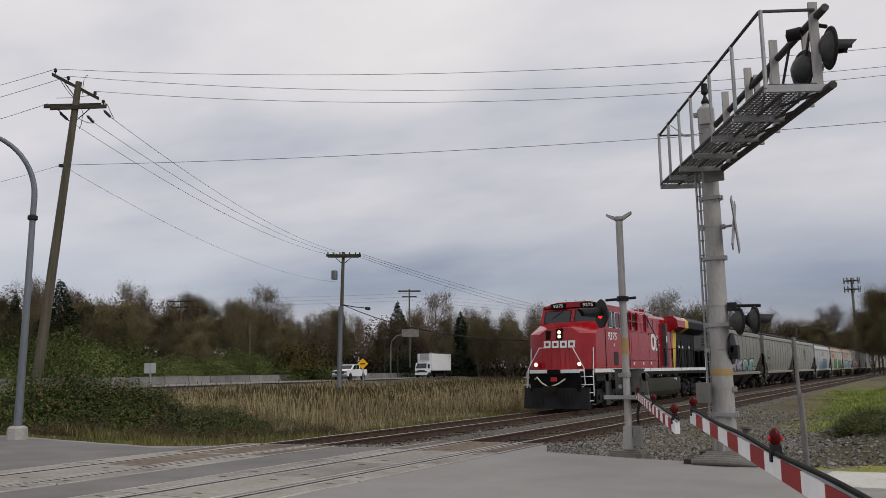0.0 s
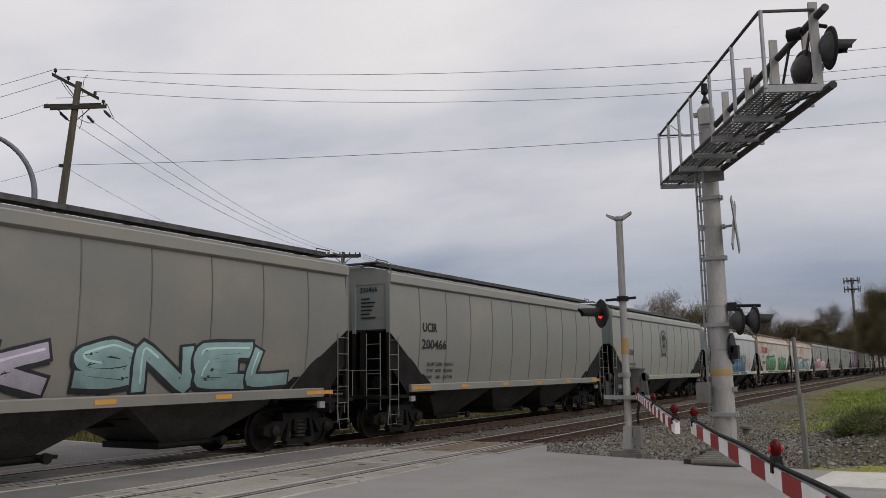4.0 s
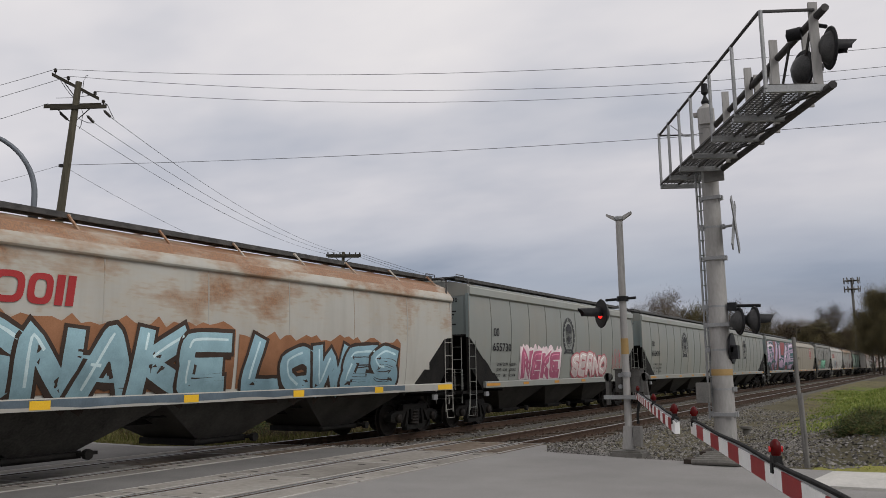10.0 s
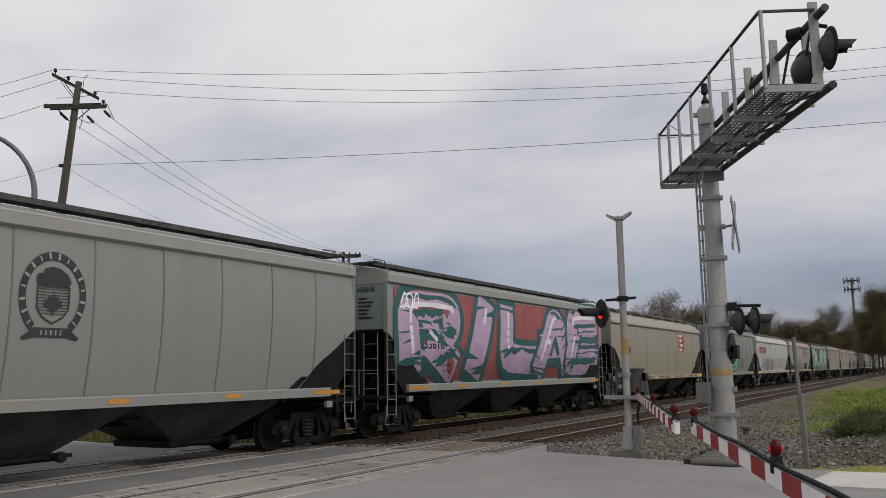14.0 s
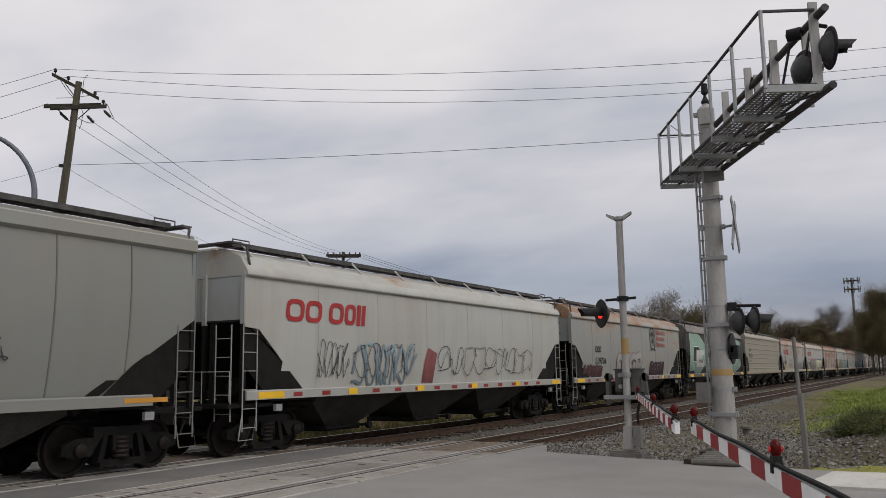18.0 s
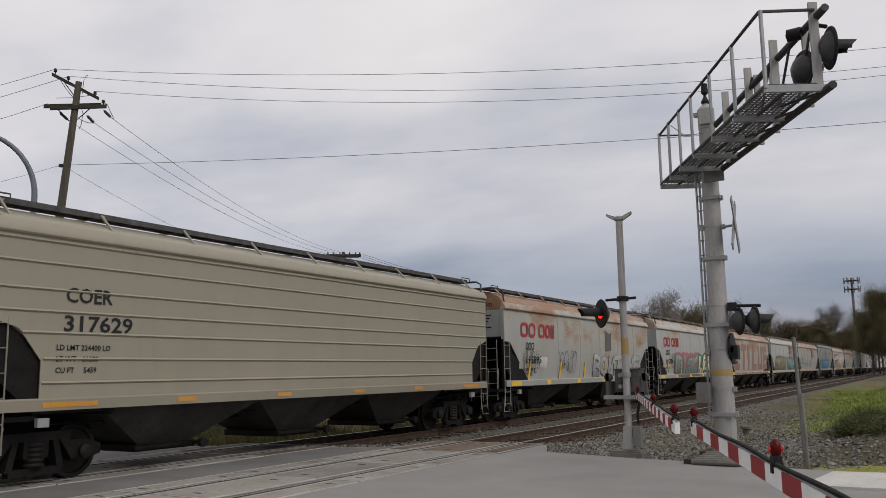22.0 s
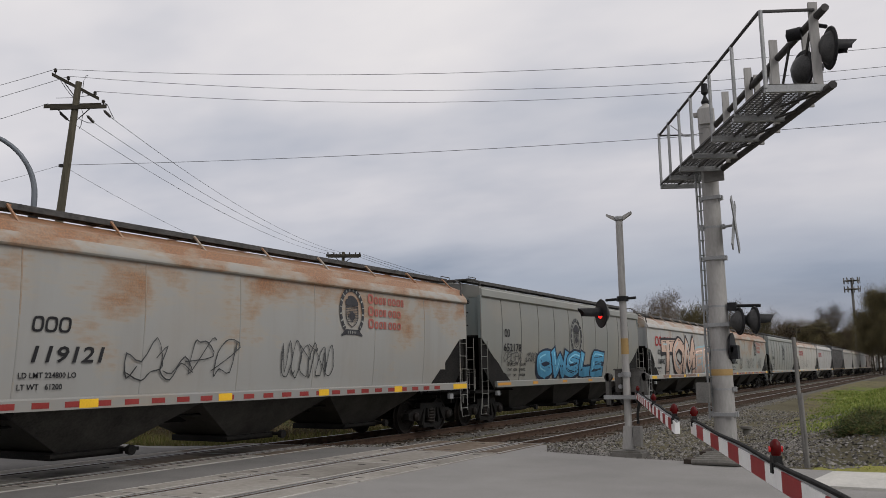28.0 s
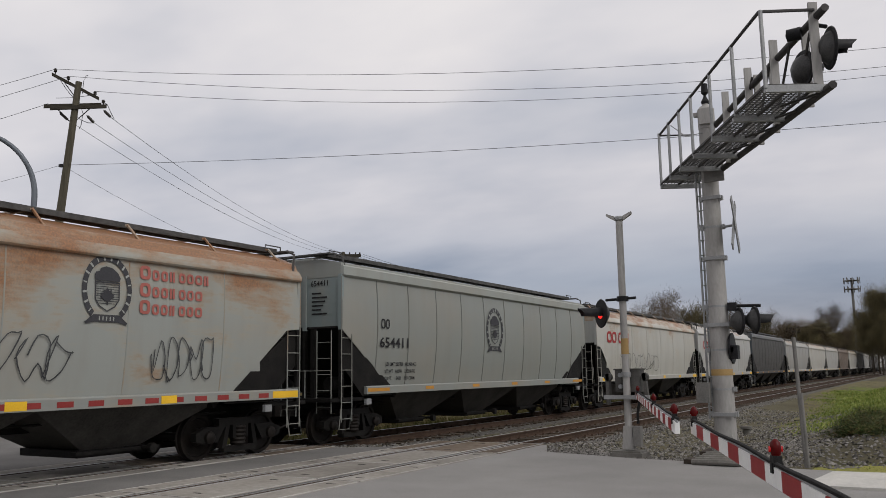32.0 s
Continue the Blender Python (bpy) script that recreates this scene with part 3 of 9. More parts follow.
def end_rack(parent, y, out, top):
    """Ladders, platform and coupler at one end; out is -1 at the leading end."""
    def yy(d):
        return y + out * d
    for k in (-1, 1):
        ladder = Shape()
        for d in (-0.38, 0.03):
            ladder.tube([(k * 1.585, yy(d), 0.55), (k * 1.585, yy(d), 2.62 if d < 0 else top)], 0.014, 6)
        for j in range(6):
            ladder.tube([(k * 1.585, yy(-0.38), 0.62 + j * 0.38), (k * 1.585, yy(0.03), 0.62 + j * 0.38)], 0.010, 5)
        part("side_ladder", ladder, PAINT, parent)
        ladder = Shape()
        for d in (0.95, 1.38):
            ladder.tube([(k * d, yy(0.16), 0.75), (k * d, yy(0.16), 2.70)], 0.015, 6)
        for j in range(5):
            ladder.tube([(k * 0.95, yy(0.16), 0.9 + j * 0.38), (k * 1.38, yy(0.16), 0.9 + j * 0.38)], 0.010, 5)
        ladder.tube([(k * 0.35, yy(0.32), 1.75), (k * 1.5, yy(0.32), 1.75), (k * 1.5, yy(0.32), 1.15)], 0.012, 6)
        part("end_ladder", ladder, PAINT, parent)
        st = Shape()
        st.tube([(k * 1.58, yy(0.02), 0.95), (k * 1.58, yy(0.12), 0.38), (k * 1.58, yy(-0.28), 0.38), (k * 1.58, yy(-0.40), 0.95)], 0.014, 6)
        part("sill_step", st, PAINT, parent)
        jack = Shape().box(k * 1.60 - 0.04, k * 1.60 + 0.04, yy(-1.12), yy(-0.92), 0.92, 1.06)
        part("jacking_pad", jack, GALV, parent)
    p = Shape()
    p.box(-1.5, 1.5, min(yy(-1.0), yy(0.34)), max(yy(-1.0), yy(0.34)), 1.02, 1.10)
    p.box(-0.28, 0.28, min(yy(-2.4), yy(0.38)), max(yy(-2.4), yy(0.38)), 0.68, 1.05)
    for k in (-1, 1):
        p.box(k * 0.75 - 0.06, k * 0.75 + 0.06, min(yy(0.0), yy(0.08)), max(yy(0.0), yy(0.08)), 1.1, 2.75)
    part("end_platform", p, STEEL_BLACK, parent)
    c = Shape()
    c.box(-0.09, 0.09, min(yy(0.3), yy(0.66)), max(yy(0.3), yy(0.66)), 0.75, 0.93)
    c.box(-0.17, 0.17, min(yy(0.52), yy(0.74)), max(yy(0.52), yy(0.74)), 0.70, 0.98)
    part("coupler", c, WHEEL, parent)
    h = Shape()
    h.tube([(0.3, yy(0.35), 0.78), (0.34, yy(0.5), 0.50), (0.26, yy(0.72), 0.42)], 0.03, 6)
    part("air_hose", h, STEEL_BLACK, parent)
    bw = Shape().lathe([(0.28, 0), (0.30, 0.02), (0.30, 0.05), (0.27, 0.06)], 16, (-0.6, yy(0.30), 1.9), "y")
    if out > 0:
        part("brake_wheel", bw, STEEL_BLACK, parent)
    cy = Shape().lathe([(0.0, -0.25), (0.17, -0.25), (0.19, -0.2), (0.19, 0.2), (0.17, 0.25), (0.0, 0.25)], 12, (0.95, yy(-0.55), 1.42), "y")
    part("air_reservoir", cy, STEEL_BLACK, parent)


def stubs(parent, n, length, x, z0, z1, lean, name, material):
    for i in range(n):
        y = 0.5 + (length - 1.0) * i / (n - 1)
        s = Shape().prism([(-x - 0.05, z1 - 0.04), (x + 0.05, z1 - 0.04), (x + 0.05, z1), (-x - 0.05, z1)], "y", y - 0.03, y + 0.03)
        part(name, s, material, parent)


def dip(kind, z):
    """How far the barrel side lies inside its widest line at height z."""
    return 0.055 * (z - 3.1) ** 2 if kind == "ribbed" else 0.045 * (z - 2.9) ** 2 if kind in ("curved", "plain") else 0.0


def barrel_sheet(kind, out, k, W):
    """A side sheet bowed outwards between sill and eave; out is its outline, lower part first."""
    half = len(out) // 2
    edge = sorted((z, y) for y, z in out[:half])
    ln = out[-1][0]
    zs = sorted(set([z for z, y in edge] + [edge[0][0] + (edge[-1][0] - edge[0][0]) * i / 9 for i in range(10)]))
    sh = Shape()
    v = []
    for z in zs:
        y = curve_at(edge, z)
        x = W - dip(kind, z)
        v += [(k * x, y, z), (k * x, ln - y, z), (k * (x - 0.02), y, z), (k * (x - 0.02), ln - y, z)]
    n = len(zs)
    f = []
    for i in range(n - 1):
        a, b = 4 * i, 4 * i + 4
        f += [(a, a + 1, b + 1, b), (a + 2, b + 2, b + 3, a + 3), (a, b, b + 2, a + 2), (a + 1, a + 3, b + 3, b + 1)]
    f += [(0, 2, 3, 1), (4 * n - 4, 4 * n - 3, 4 * n - 1, 4 * n - 2)]
    return sh.add(v, f)


def bowed_strip(kind, k, W, y, half, z0, z1, t):
    """A thin upright seam that follows the bowed side."""
    sh = Shape()
    n = 8
    v = []
    for i in range(n + 1):
        z = lerp(z0, z1, i / n)
        x = W - dip(kind, z)
        v += [(k * (x - 0.01), y - half, z), (k * (x + t), y - half * 0.7, z), (k * (x + t), y + half * 0.7, z), (k * (x - 0.01), y + half, z)]
    f = [(4 * i + a, 4 * i + a + 1, 4 * i + a + 5, 4 * i + a + 4) for i in range(n) for a in range(3)]
    return sh.add(v, f)


def hopper(kind):
    """One covered grain hopper wagon. kind: ribbed, curved, beaded or plain."""
    ln = {"curved": 16.80, "short": 16.15}.get(kind, 16.26)
    kind = "curved" if kind == "short" else kind
    eave, ridge = (4.0, 4.34) if kind == "ribbed" else (3.74, 4.12) if kind != "beaded" else (3.95, 4.2)
    low, mid = 2.72, 1.95
    wagon = thing("hopper_wagon", "covered grain hopper wagon", "rail wagon", group="train")
    W = 1.595
    # the shell, its side sheets cut away below the ends
    core = [(0.03, eave), (0.03, low + 0.06), (2.3, 1.24), (ln - 2.3, 1.24), (ln - 0.03, low + 0.06), (ln - 0.03, eave)]
    part("body", Shape().prism(core, "x", -W + (0.22 if kind != "beaded" else 0.03), W - (0.22 if kind != "beaded" else 0.03)), PAINT, wagon)
    if kind == "ribbed":
        out = [(0, eave), (0, low), (1.18, mid), (1.0, 1.36), (ln - 1.0, 1.36), (ln - 1.18, mid), (ln, low), (ln, eave)]
    elif kind == "beaded":
        out = [(0, eave), (0, low - 0.1), (0.55, 2.45), (0.95, mid), (0.95, 1.36), (ln - 0.95, 1.36), (ln - 0.95, mid), (ln - 0.55, 2.45), (ln, low - 0.1), (ln, eave)]
    else:
        out = [(0, eave), (0, low - 0.06), (0.42, low - 0.10), (1.22, mid), (1.12, 1.34), (ln - 1.12, 1.34), (ln - 1.22, mid), (ln - 0.42, low - 0.10), (ln, low - 0.06), (ln, eave)]
    for k in (-1, 1):
        part("side_sheet", barrel_sheet(kind, out, k, W), PAINT, wagon)
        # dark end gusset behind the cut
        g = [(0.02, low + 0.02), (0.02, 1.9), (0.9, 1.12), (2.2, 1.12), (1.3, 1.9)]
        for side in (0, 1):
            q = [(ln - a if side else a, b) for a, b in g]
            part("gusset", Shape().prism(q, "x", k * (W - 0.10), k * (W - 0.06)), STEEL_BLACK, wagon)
        sill = Shape()
        sill.prism([(k * (W + 0.004), 1.365), (k * (W + 0.03), 1.34), (k * (W + 0.03), 1.17), (k * (W - 0.12), 1.17), (k * (W - 0.12), 1.365)], "y", 0.95 if kind == "ribbed" else 0.05, ln - (0.95 if kind == "ribbed" else 0.05))
        part("side_sill", sill, PAINT, wagon)
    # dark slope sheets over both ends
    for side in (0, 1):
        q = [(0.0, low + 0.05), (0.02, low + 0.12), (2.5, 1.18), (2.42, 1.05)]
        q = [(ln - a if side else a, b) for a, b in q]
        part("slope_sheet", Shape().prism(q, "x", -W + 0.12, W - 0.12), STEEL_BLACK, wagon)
        yy = ln - 0.012 if side else -0.012 + 0.024
        wall = Shape().box(-W + 0.02, W - 0.02, min(yy, yy + 0.018), max(yy, yy + 0.018), low + 0.05, eave + 0.02)
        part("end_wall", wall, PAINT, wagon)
        for x in (-W + 0.06, -0.45, 0.45, W - 0.06):
            post = Shape().box(x - 0.05, x + 0.05, min(yy - 0.05, yy + 0.05), max(yy - 0.05, yy + 0.05), low, eave + 0.06)
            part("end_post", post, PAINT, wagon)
            # black lower halves: the shade of the end recess is put into their colour
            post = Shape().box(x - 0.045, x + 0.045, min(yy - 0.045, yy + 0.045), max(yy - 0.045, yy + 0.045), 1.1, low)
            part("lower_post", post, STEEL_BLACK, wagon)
    # ribs, seams or beads
    if kind == "ribbed":
        for i in range(1, 11):
            y = ln * i / 11
            for k in (-1, 1):
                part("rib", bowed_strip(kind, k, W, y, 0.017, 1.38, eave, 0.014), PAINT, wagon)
    elif kind == "beaded":
        for i in range(7):
            z = (1.60, 1.98, 2.39, 2.73, 3.08, 3.50, 3.85)[i]
            s = Shape()
            cut = 0.03 if z > 2.6 else 0.6 if z > 2.3 else 0.98
            for k in (-1, 1):
                s.prism([(k * W, z - 0.03), (k * (W + 0.03), z), (k * W, z + 0.03)], "y", cut, ln - cut)
            part("bead", s, PAINT, wagon)
    else:
        n = 7 if kind == "curved" else 9
        for i in range(1, n):
            y = ln * i / n
            for k in (-1, 1):
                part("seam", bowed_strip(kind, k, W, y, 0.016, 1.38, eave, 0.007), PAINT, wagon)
    # roof: fascia, sloping sheets, hatches and the walk on top
    fas = [(-W + 0.05, eave), (-W + 0.02, eave + 0.05), (-W + 0.06, ridge), (-0.95, ridge + 0.12), (0.95, ridge + 0.12), (W - 0.06, ridge), (W - 0.02, eave + 0.05), (W - 0.05, eave)]
    if kind != "ribbed":
        fas = [(-W - 0.03, eave - 0.02), (-W - 0.05, eave + 0.03), (-W + 0.16, ridge), (-0.95, ridge + 0.20), (0.95, ridge + 0.20), (W - 0.16, ridge), (W + 0.05, eave + 0.03), (W + 0.03, eave - 0.02)]
    part("roof", Shape().prism(fas, "y", 0.0, ln), PAINT, wagon)
    for k in (-1, 1):
        if kind == "ribbed":
            fs = [(k * (W - 0.06), eave - 0.02), (k * (W + 0.012), eave + 0.02), (k * (W + 0.035), eave + 0.04), (k * (W + 0.035), eave + 0.24), (k * (W + 0.01), eave + 0.27), (k * (W - 0.06), eave + 0.27)]
        else:
            fs = [(k * (W - 0.06), eave - 0.04), (k * (W + 0.03), eave - 0.03), (k * (W + 0.055), eave + 0.0), (k * (W + 0.055), eave + 0.06), (k * (W - 0.03), eave + 0.20), (k * (W - 0.10), eave + 0.20)]
        part("fascia", Shape().prism(fs, "y", -0.01, ln + 0.01), PAINT, wagon, "pale folded eave strip")
    top = ridge + (0.13 if kind == "ribbed" else 0.21)
    tr = Shape()
    tr.box(-0.33, 0.33, 0.4, ln - 0.4, top, top + 0.10)
    part("hatch_cover", tr, PAINT, wagon)
    for k in (-1, 1):
        rb = Shape()
        rb.box(k * 0.52, k * 1.02, 0.15, ln - 0.15, top + 0.10, top + 0.135)
        rb.box(k * 1.0, k * 1.04, 0.15, ln - 0.15, top + 0.06, top + 0.16)
        for i in range(40):
            rb.box(k * 0.52, k * 1.02, 0.3 + i * (ln - 0.6) / 39, 0.34 + i * (ln - 0.6) / 39, top + 0.13, top + 0.15)
        part("running_board", rb, GRATE, wagon, "dark steel grating walkway")
    x = 1.0
    stubs(wagon, 10 if kind == "ribbed" else 9, ln, x, top - 0.02, top + 0.13, 0.0, "board_bracket", GRATE if kind == "ribbed" else PAINT)
    if kind != "ribbed":
        for i in range(9):
            y = 0.45 + (ln - 0.9) * i / 8
            for k in (-1, 1):
                part("roof_brace", Shape().tube([(k * (W - 0.2), y, ridge - 0.01), (k * 1.04, y, top + 0.12)], 0.026, 5), PAINT, wagon)
    for side in (0, 1):
        s = Shape()
        yy = ln - 0.1 if side else 0.1
        o = 1 if side else -1
        s.box(-1.3, 1.3, min(yy, yy + o * 0.25), max(yy, yy + o * 0.25), top + 0.08, top + 0.115)
        for k in (-1, 1):
            s.tube([(k * 1.1, yy, top + 0.1), (k * 1.1, yy, top + 0.2), (k * 1.1, yy - o * 0.5, top + 0.2), (k * 1.1, yy - o * 0.5, top + 0.1)], 0.015, 5)
            s.tube([(k * 1.55, yy - o * 0.1, eave), (k * 1.5, yy, top), (k * 1.3, yy, top + 0.1)], 0.03, 5)
        part("end_walk", s, GRATE, wagon)
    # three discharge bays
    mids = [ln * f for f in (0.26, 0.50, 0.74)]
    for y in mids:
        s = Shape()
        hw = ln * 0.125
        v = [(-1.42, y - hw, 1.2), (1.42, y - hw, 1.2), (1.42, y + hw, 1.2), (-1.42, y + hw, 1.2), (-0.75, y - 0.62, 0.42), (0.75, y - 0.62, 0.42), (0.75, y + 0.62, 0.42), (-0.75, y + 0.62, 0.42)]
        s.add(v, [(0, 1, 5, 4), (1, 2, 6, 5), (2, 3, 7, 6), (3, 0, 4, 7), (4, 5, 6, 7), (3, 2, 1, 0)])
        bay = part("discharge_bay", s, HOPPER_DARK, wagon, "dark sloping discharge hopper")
        g = Shape().box(-0.8, 0.8, y - 0.72, y + 0.72, 0.30, 0.43)
        g.tube([(-1.25, y + 0.5, 0.40), (1.25, y + 0.5, 0.40)], 0.035, 6)
        g.lathe([(0.06, -0.05), (0.09, -0.05), (0.09, 0.05), (0.06, 0.05)], 8, (1.25, y + 0.5, 0.40), "x")
        g.box(0.85, 1.0, y - 0.9, y + 0.9, 0.36, 0.42)
        part("outlet_gate", g, STEEL_BLACK, bay)
    part("centre_sill", Shape().box(-0.2, 0.2, 0.5, ln - 0.5, 0.75, 1.15), STEEL_BLACK, wagon)
    pipe = Shape().tube([(0.9, 1.5, 0.92), (0.9, ln - 1.5, 0.92)], 0.025, 6)
    part("brake_pipe", pipe, STEEL_BLACK, wagon)
    end_rack(wagon, 0.0, -1, eave)
    end_rack(wagon, ln, 1, eave)
    tc = 1.14 if kind == "ribbed" else 1.28
    build_truck(wagon, tc)
    build_truck(wagon, ln - tc)
    return wagon, ln


def side_shape(parent, outline, material, x=1.60, name="marking", label=""):
    """A flat painted patch on the wagon's side: an outline of (y, z)."""
    s = Shape()
    s.add([(x, a, b) for a, b in outline], [tuple(range(len(outline)))])
    return part(name, s, material, parent, label, smooth=False)


def side_ground(parent, low, high, ln, material):
    """Paint over a whole side: low and high are pairs of height and inset from the ends, foot to eave."""
    s = Shape()
    n = 14
    v = []
    for i in range(n + 1):
        z = lerp(low[0], high[-1][0], i / n)
        d = curve_at([low] + high, z)
        v += [(1.6015, d, z), (1.6015, ln - d, z)]
    s.add(v, [(2 * i, 2 * i + 1, 2 * i + 3, 2 * i + 2) for i in range(n)])
    return part("graffiti_ground", s, material, parent, smooth=False)


INKS = {}


def spray(color):
    """Sprayed paint that fades from a deep foot to a bright top, with overspray and wear."""
    m = flat_paint("spray_paint", color, 0.6)
    t = m.node_tree
    b = t.nodes["Principled BSDF"]
    old = b.inputs["Base Color"].links[0].from_socket
    co = node(t, "ShaderNodeTexCoord")
    sep = node(t, "ShaderNodeSeparateXYZ")
    t.links.new(co.outputs["Object"], sep.inputs[0])
    nz = node(t, "ShaderNodeTexNoise", Scale=1.7, Detail=4.0, Roughness=0.6)
    t.links.new(co.outputs["Object"], nz.inputs["Vector"])
    ad = node(t, "ShaderNodeMath")
    ad.operation = "MULTIPLY_ADD"
    ad.inputs[1].default_value = 1.3
    t.links.new(nz.outputs[0], ad.inputs[0])
    t.links.new(sep.outputs[2], ad.inputs[2])
    mr = node(t, "ShaderNodeMapRange")
    mr.inputs[1].default_value, mr.inputs[2].default_value, mr.inputs[3].default_value, mr.inputs[4].default_value = 1.9, 3.2, 0.48, 1.18
    t.links.new(ad.outputs[0], mr.inputs[0])
    hv = node(t, "ShaderNodeHueSaturation")
    hv.inputs["Saturation"].default_value = 0.86
    t.links.new(mr.outputs[0], hv.inputs["Value"])
    t.links.new(old, hv.inputs["Color"])
    t.links.new(hv.outputs[0], b.inputs["Base Color"])
    return m


def ink(color):
    key = tuple(round(c, 3) for c in color)
    if key not in INKS:
        INKS[key] = spray(color)
    return INKS[key]


# letter strokes in a unit cell, as lines of points
GLYPH = {
    "D": [[(0.1, 0), (0.1, 1), (0.6, 1), (0.95, 0.7), (0.95, 0.3), (0.6, 0), (0.1, 0)]],
    "U": [[(0.1, 1), (0.1, 0.2), (0.35, 0), (0.65, 0), (0.9, 0.2), (0.9, 1)]],
    "E": [[(0.95, 1), (0.15, 1), (0.1, 0.5), (0.75, 0.5)], [(0.12, 0.55), (0.1, 0), (0.95, 0)]],
    "S": [[(0.95, 0.9), (0.5, 1), (0.1, 0.8), (0.2, 0.55), (0.8, 0.45), (0.92, 0.2), (0.5, 0), (0.05, 0.1)]],
    "A": [[(0.05, 0), (0.4, 1), (0.6, 1), (0.95, 0)], [(0.25, 0.4), (0.75, 0.4)]],
    "R": [[(0.1, 0), (0.1, 1), (0.75, 1), (0.9, 0.75), (0.7, 0.5), (0.15, 0.48)], [(0.45, 0.5), (0.95, 0)]],
    "K": [[(0.1, 1), (0.12, 0)], [(0.9, 1), (0.2, 0.5), (0.95, 0)]],
    "W": [[(0.0, 1), (0.22, 0), (0.5, 0.75), (0.78, 0), (1.0, 1)]],
    "M": [[(0.05, 0), (0.15, 1), (0.5, 0.3), (0.85, 1), (0.95, 0)]],
    "O": [[(0.5, 0), (0.12, 0.2), (0.08, 0.75), (0.5, 1), (0.92, 0.75), (0.88, 0.2), (0.5, 0)]],
    "N": [[(0.1, 0), (0.12, 1), (0.88, 0), (0.9, 1)]],
    "T": [[(0.0, 0.95), (1.0, 1.0)], [(0.5, 1), (0.45, 0)]],
    "L": [[(0.15, 1), (0.1, 0.05), (0.9, 0.0)]],
    "I": [[(0.5, 1), (0.5, 0)]],
    "B": [[(0.1, 0), (0.1, 1), (0.7, 1), (0.85, 0.75), (0.6, 0.53), (0.15, 0.5)], [(0.55, 0.53), (0.92, 0.3), (0.7, 0), (0.1, 0)]],
    "H": [[(0.1, 1), (0.12, 0)], [(0.9, 1), (0.88, 0)], [(0.1, 0.52), (0.9, 0.5)]],
    "G": [[(0.92, 0.85), (0.5, 1), (0.1, 0.75), (0.1, 0.25), (0.5, 0), (0.9, 0.15), (0.9, 0.45), (0.55, 0.45)]],
    "P": [[(0.1, 0), (0.1, 1), (0.75, 1), (0.92, 0.75), (0.7, 0.48), (0.15, 0.45)]],
    "C": [[(0.92, 0.85), (0.5, 1), (0.1, 0.75), (0.1, 0.25), (0.5, 0), (0.92, 0.15)]],
}


def ribbon(s, pts, w, x, rng, jag=0.0):
    """A flat band along a line of (y, z) points, with blunt ends."""
    pts = [Vector((a, b)) for a, b in pts]
    lft, rgt = [], []
    for i, q in enumerate(pts):
        d0 = (q - pts[i - 1]).normalized() if i else (pts[1] - q).normalized()
        d1 = (pts[i + 1] - q).normalized() if i + 1 < len(pts) else d0
        d = (d0 + d1)
        d = d.normalized() if d.length > 0.2 else d0
        nrm = Vector((-d.y, d.x))
        stretch = 1.0 / max(0.55, abs(nrm.dot(Vector((-d0.y, d0.x)))))
        e = w * 0.5 * stretch * (1 + rng.uniform(-jag, jag))
        ext = d0 * (-w * 0.45) if i == 0 else d1 * (w * 0.45) if i + 1 == len(pts) else Vector((0, 0))
        lft.append(q + nrm * e + ext)
        rgt.append(q - nrm * e + ext)
    n = len(pts)
    s.add([(x, *q) for q in lft] + [(x, *q) for q in rgt], [(i, i + 1, n + i + 1, n + i) for i in range(n - 1)])


def glide(pts, steps=6, pull=0.34):
    """A smooth line of (y, z) through the points, corners kept tight."""
    q = [Vector(p) for p in pts]
    n = len(q)
    out = []
    for j in range(n - 1):
        m0 = (q[j + 1] - q[max(0, j - 1)]) * pull
        m1 = (q[min(n - 1, j + 2)] - q[j]) * pull
        for k in range(steps):
            g = k / steps
            g2, g3 = g * g, g ** 3
            out.append(tuple(q[j] * (2 * g3 - 3 * g2 + 1) + m0 * (g3 - 2 * g2 + g) + q[j + 1] * (3 * g2 - 2 * g3) + m1 * (g3 - g2)))
    return out + [tuple(q[-1])]


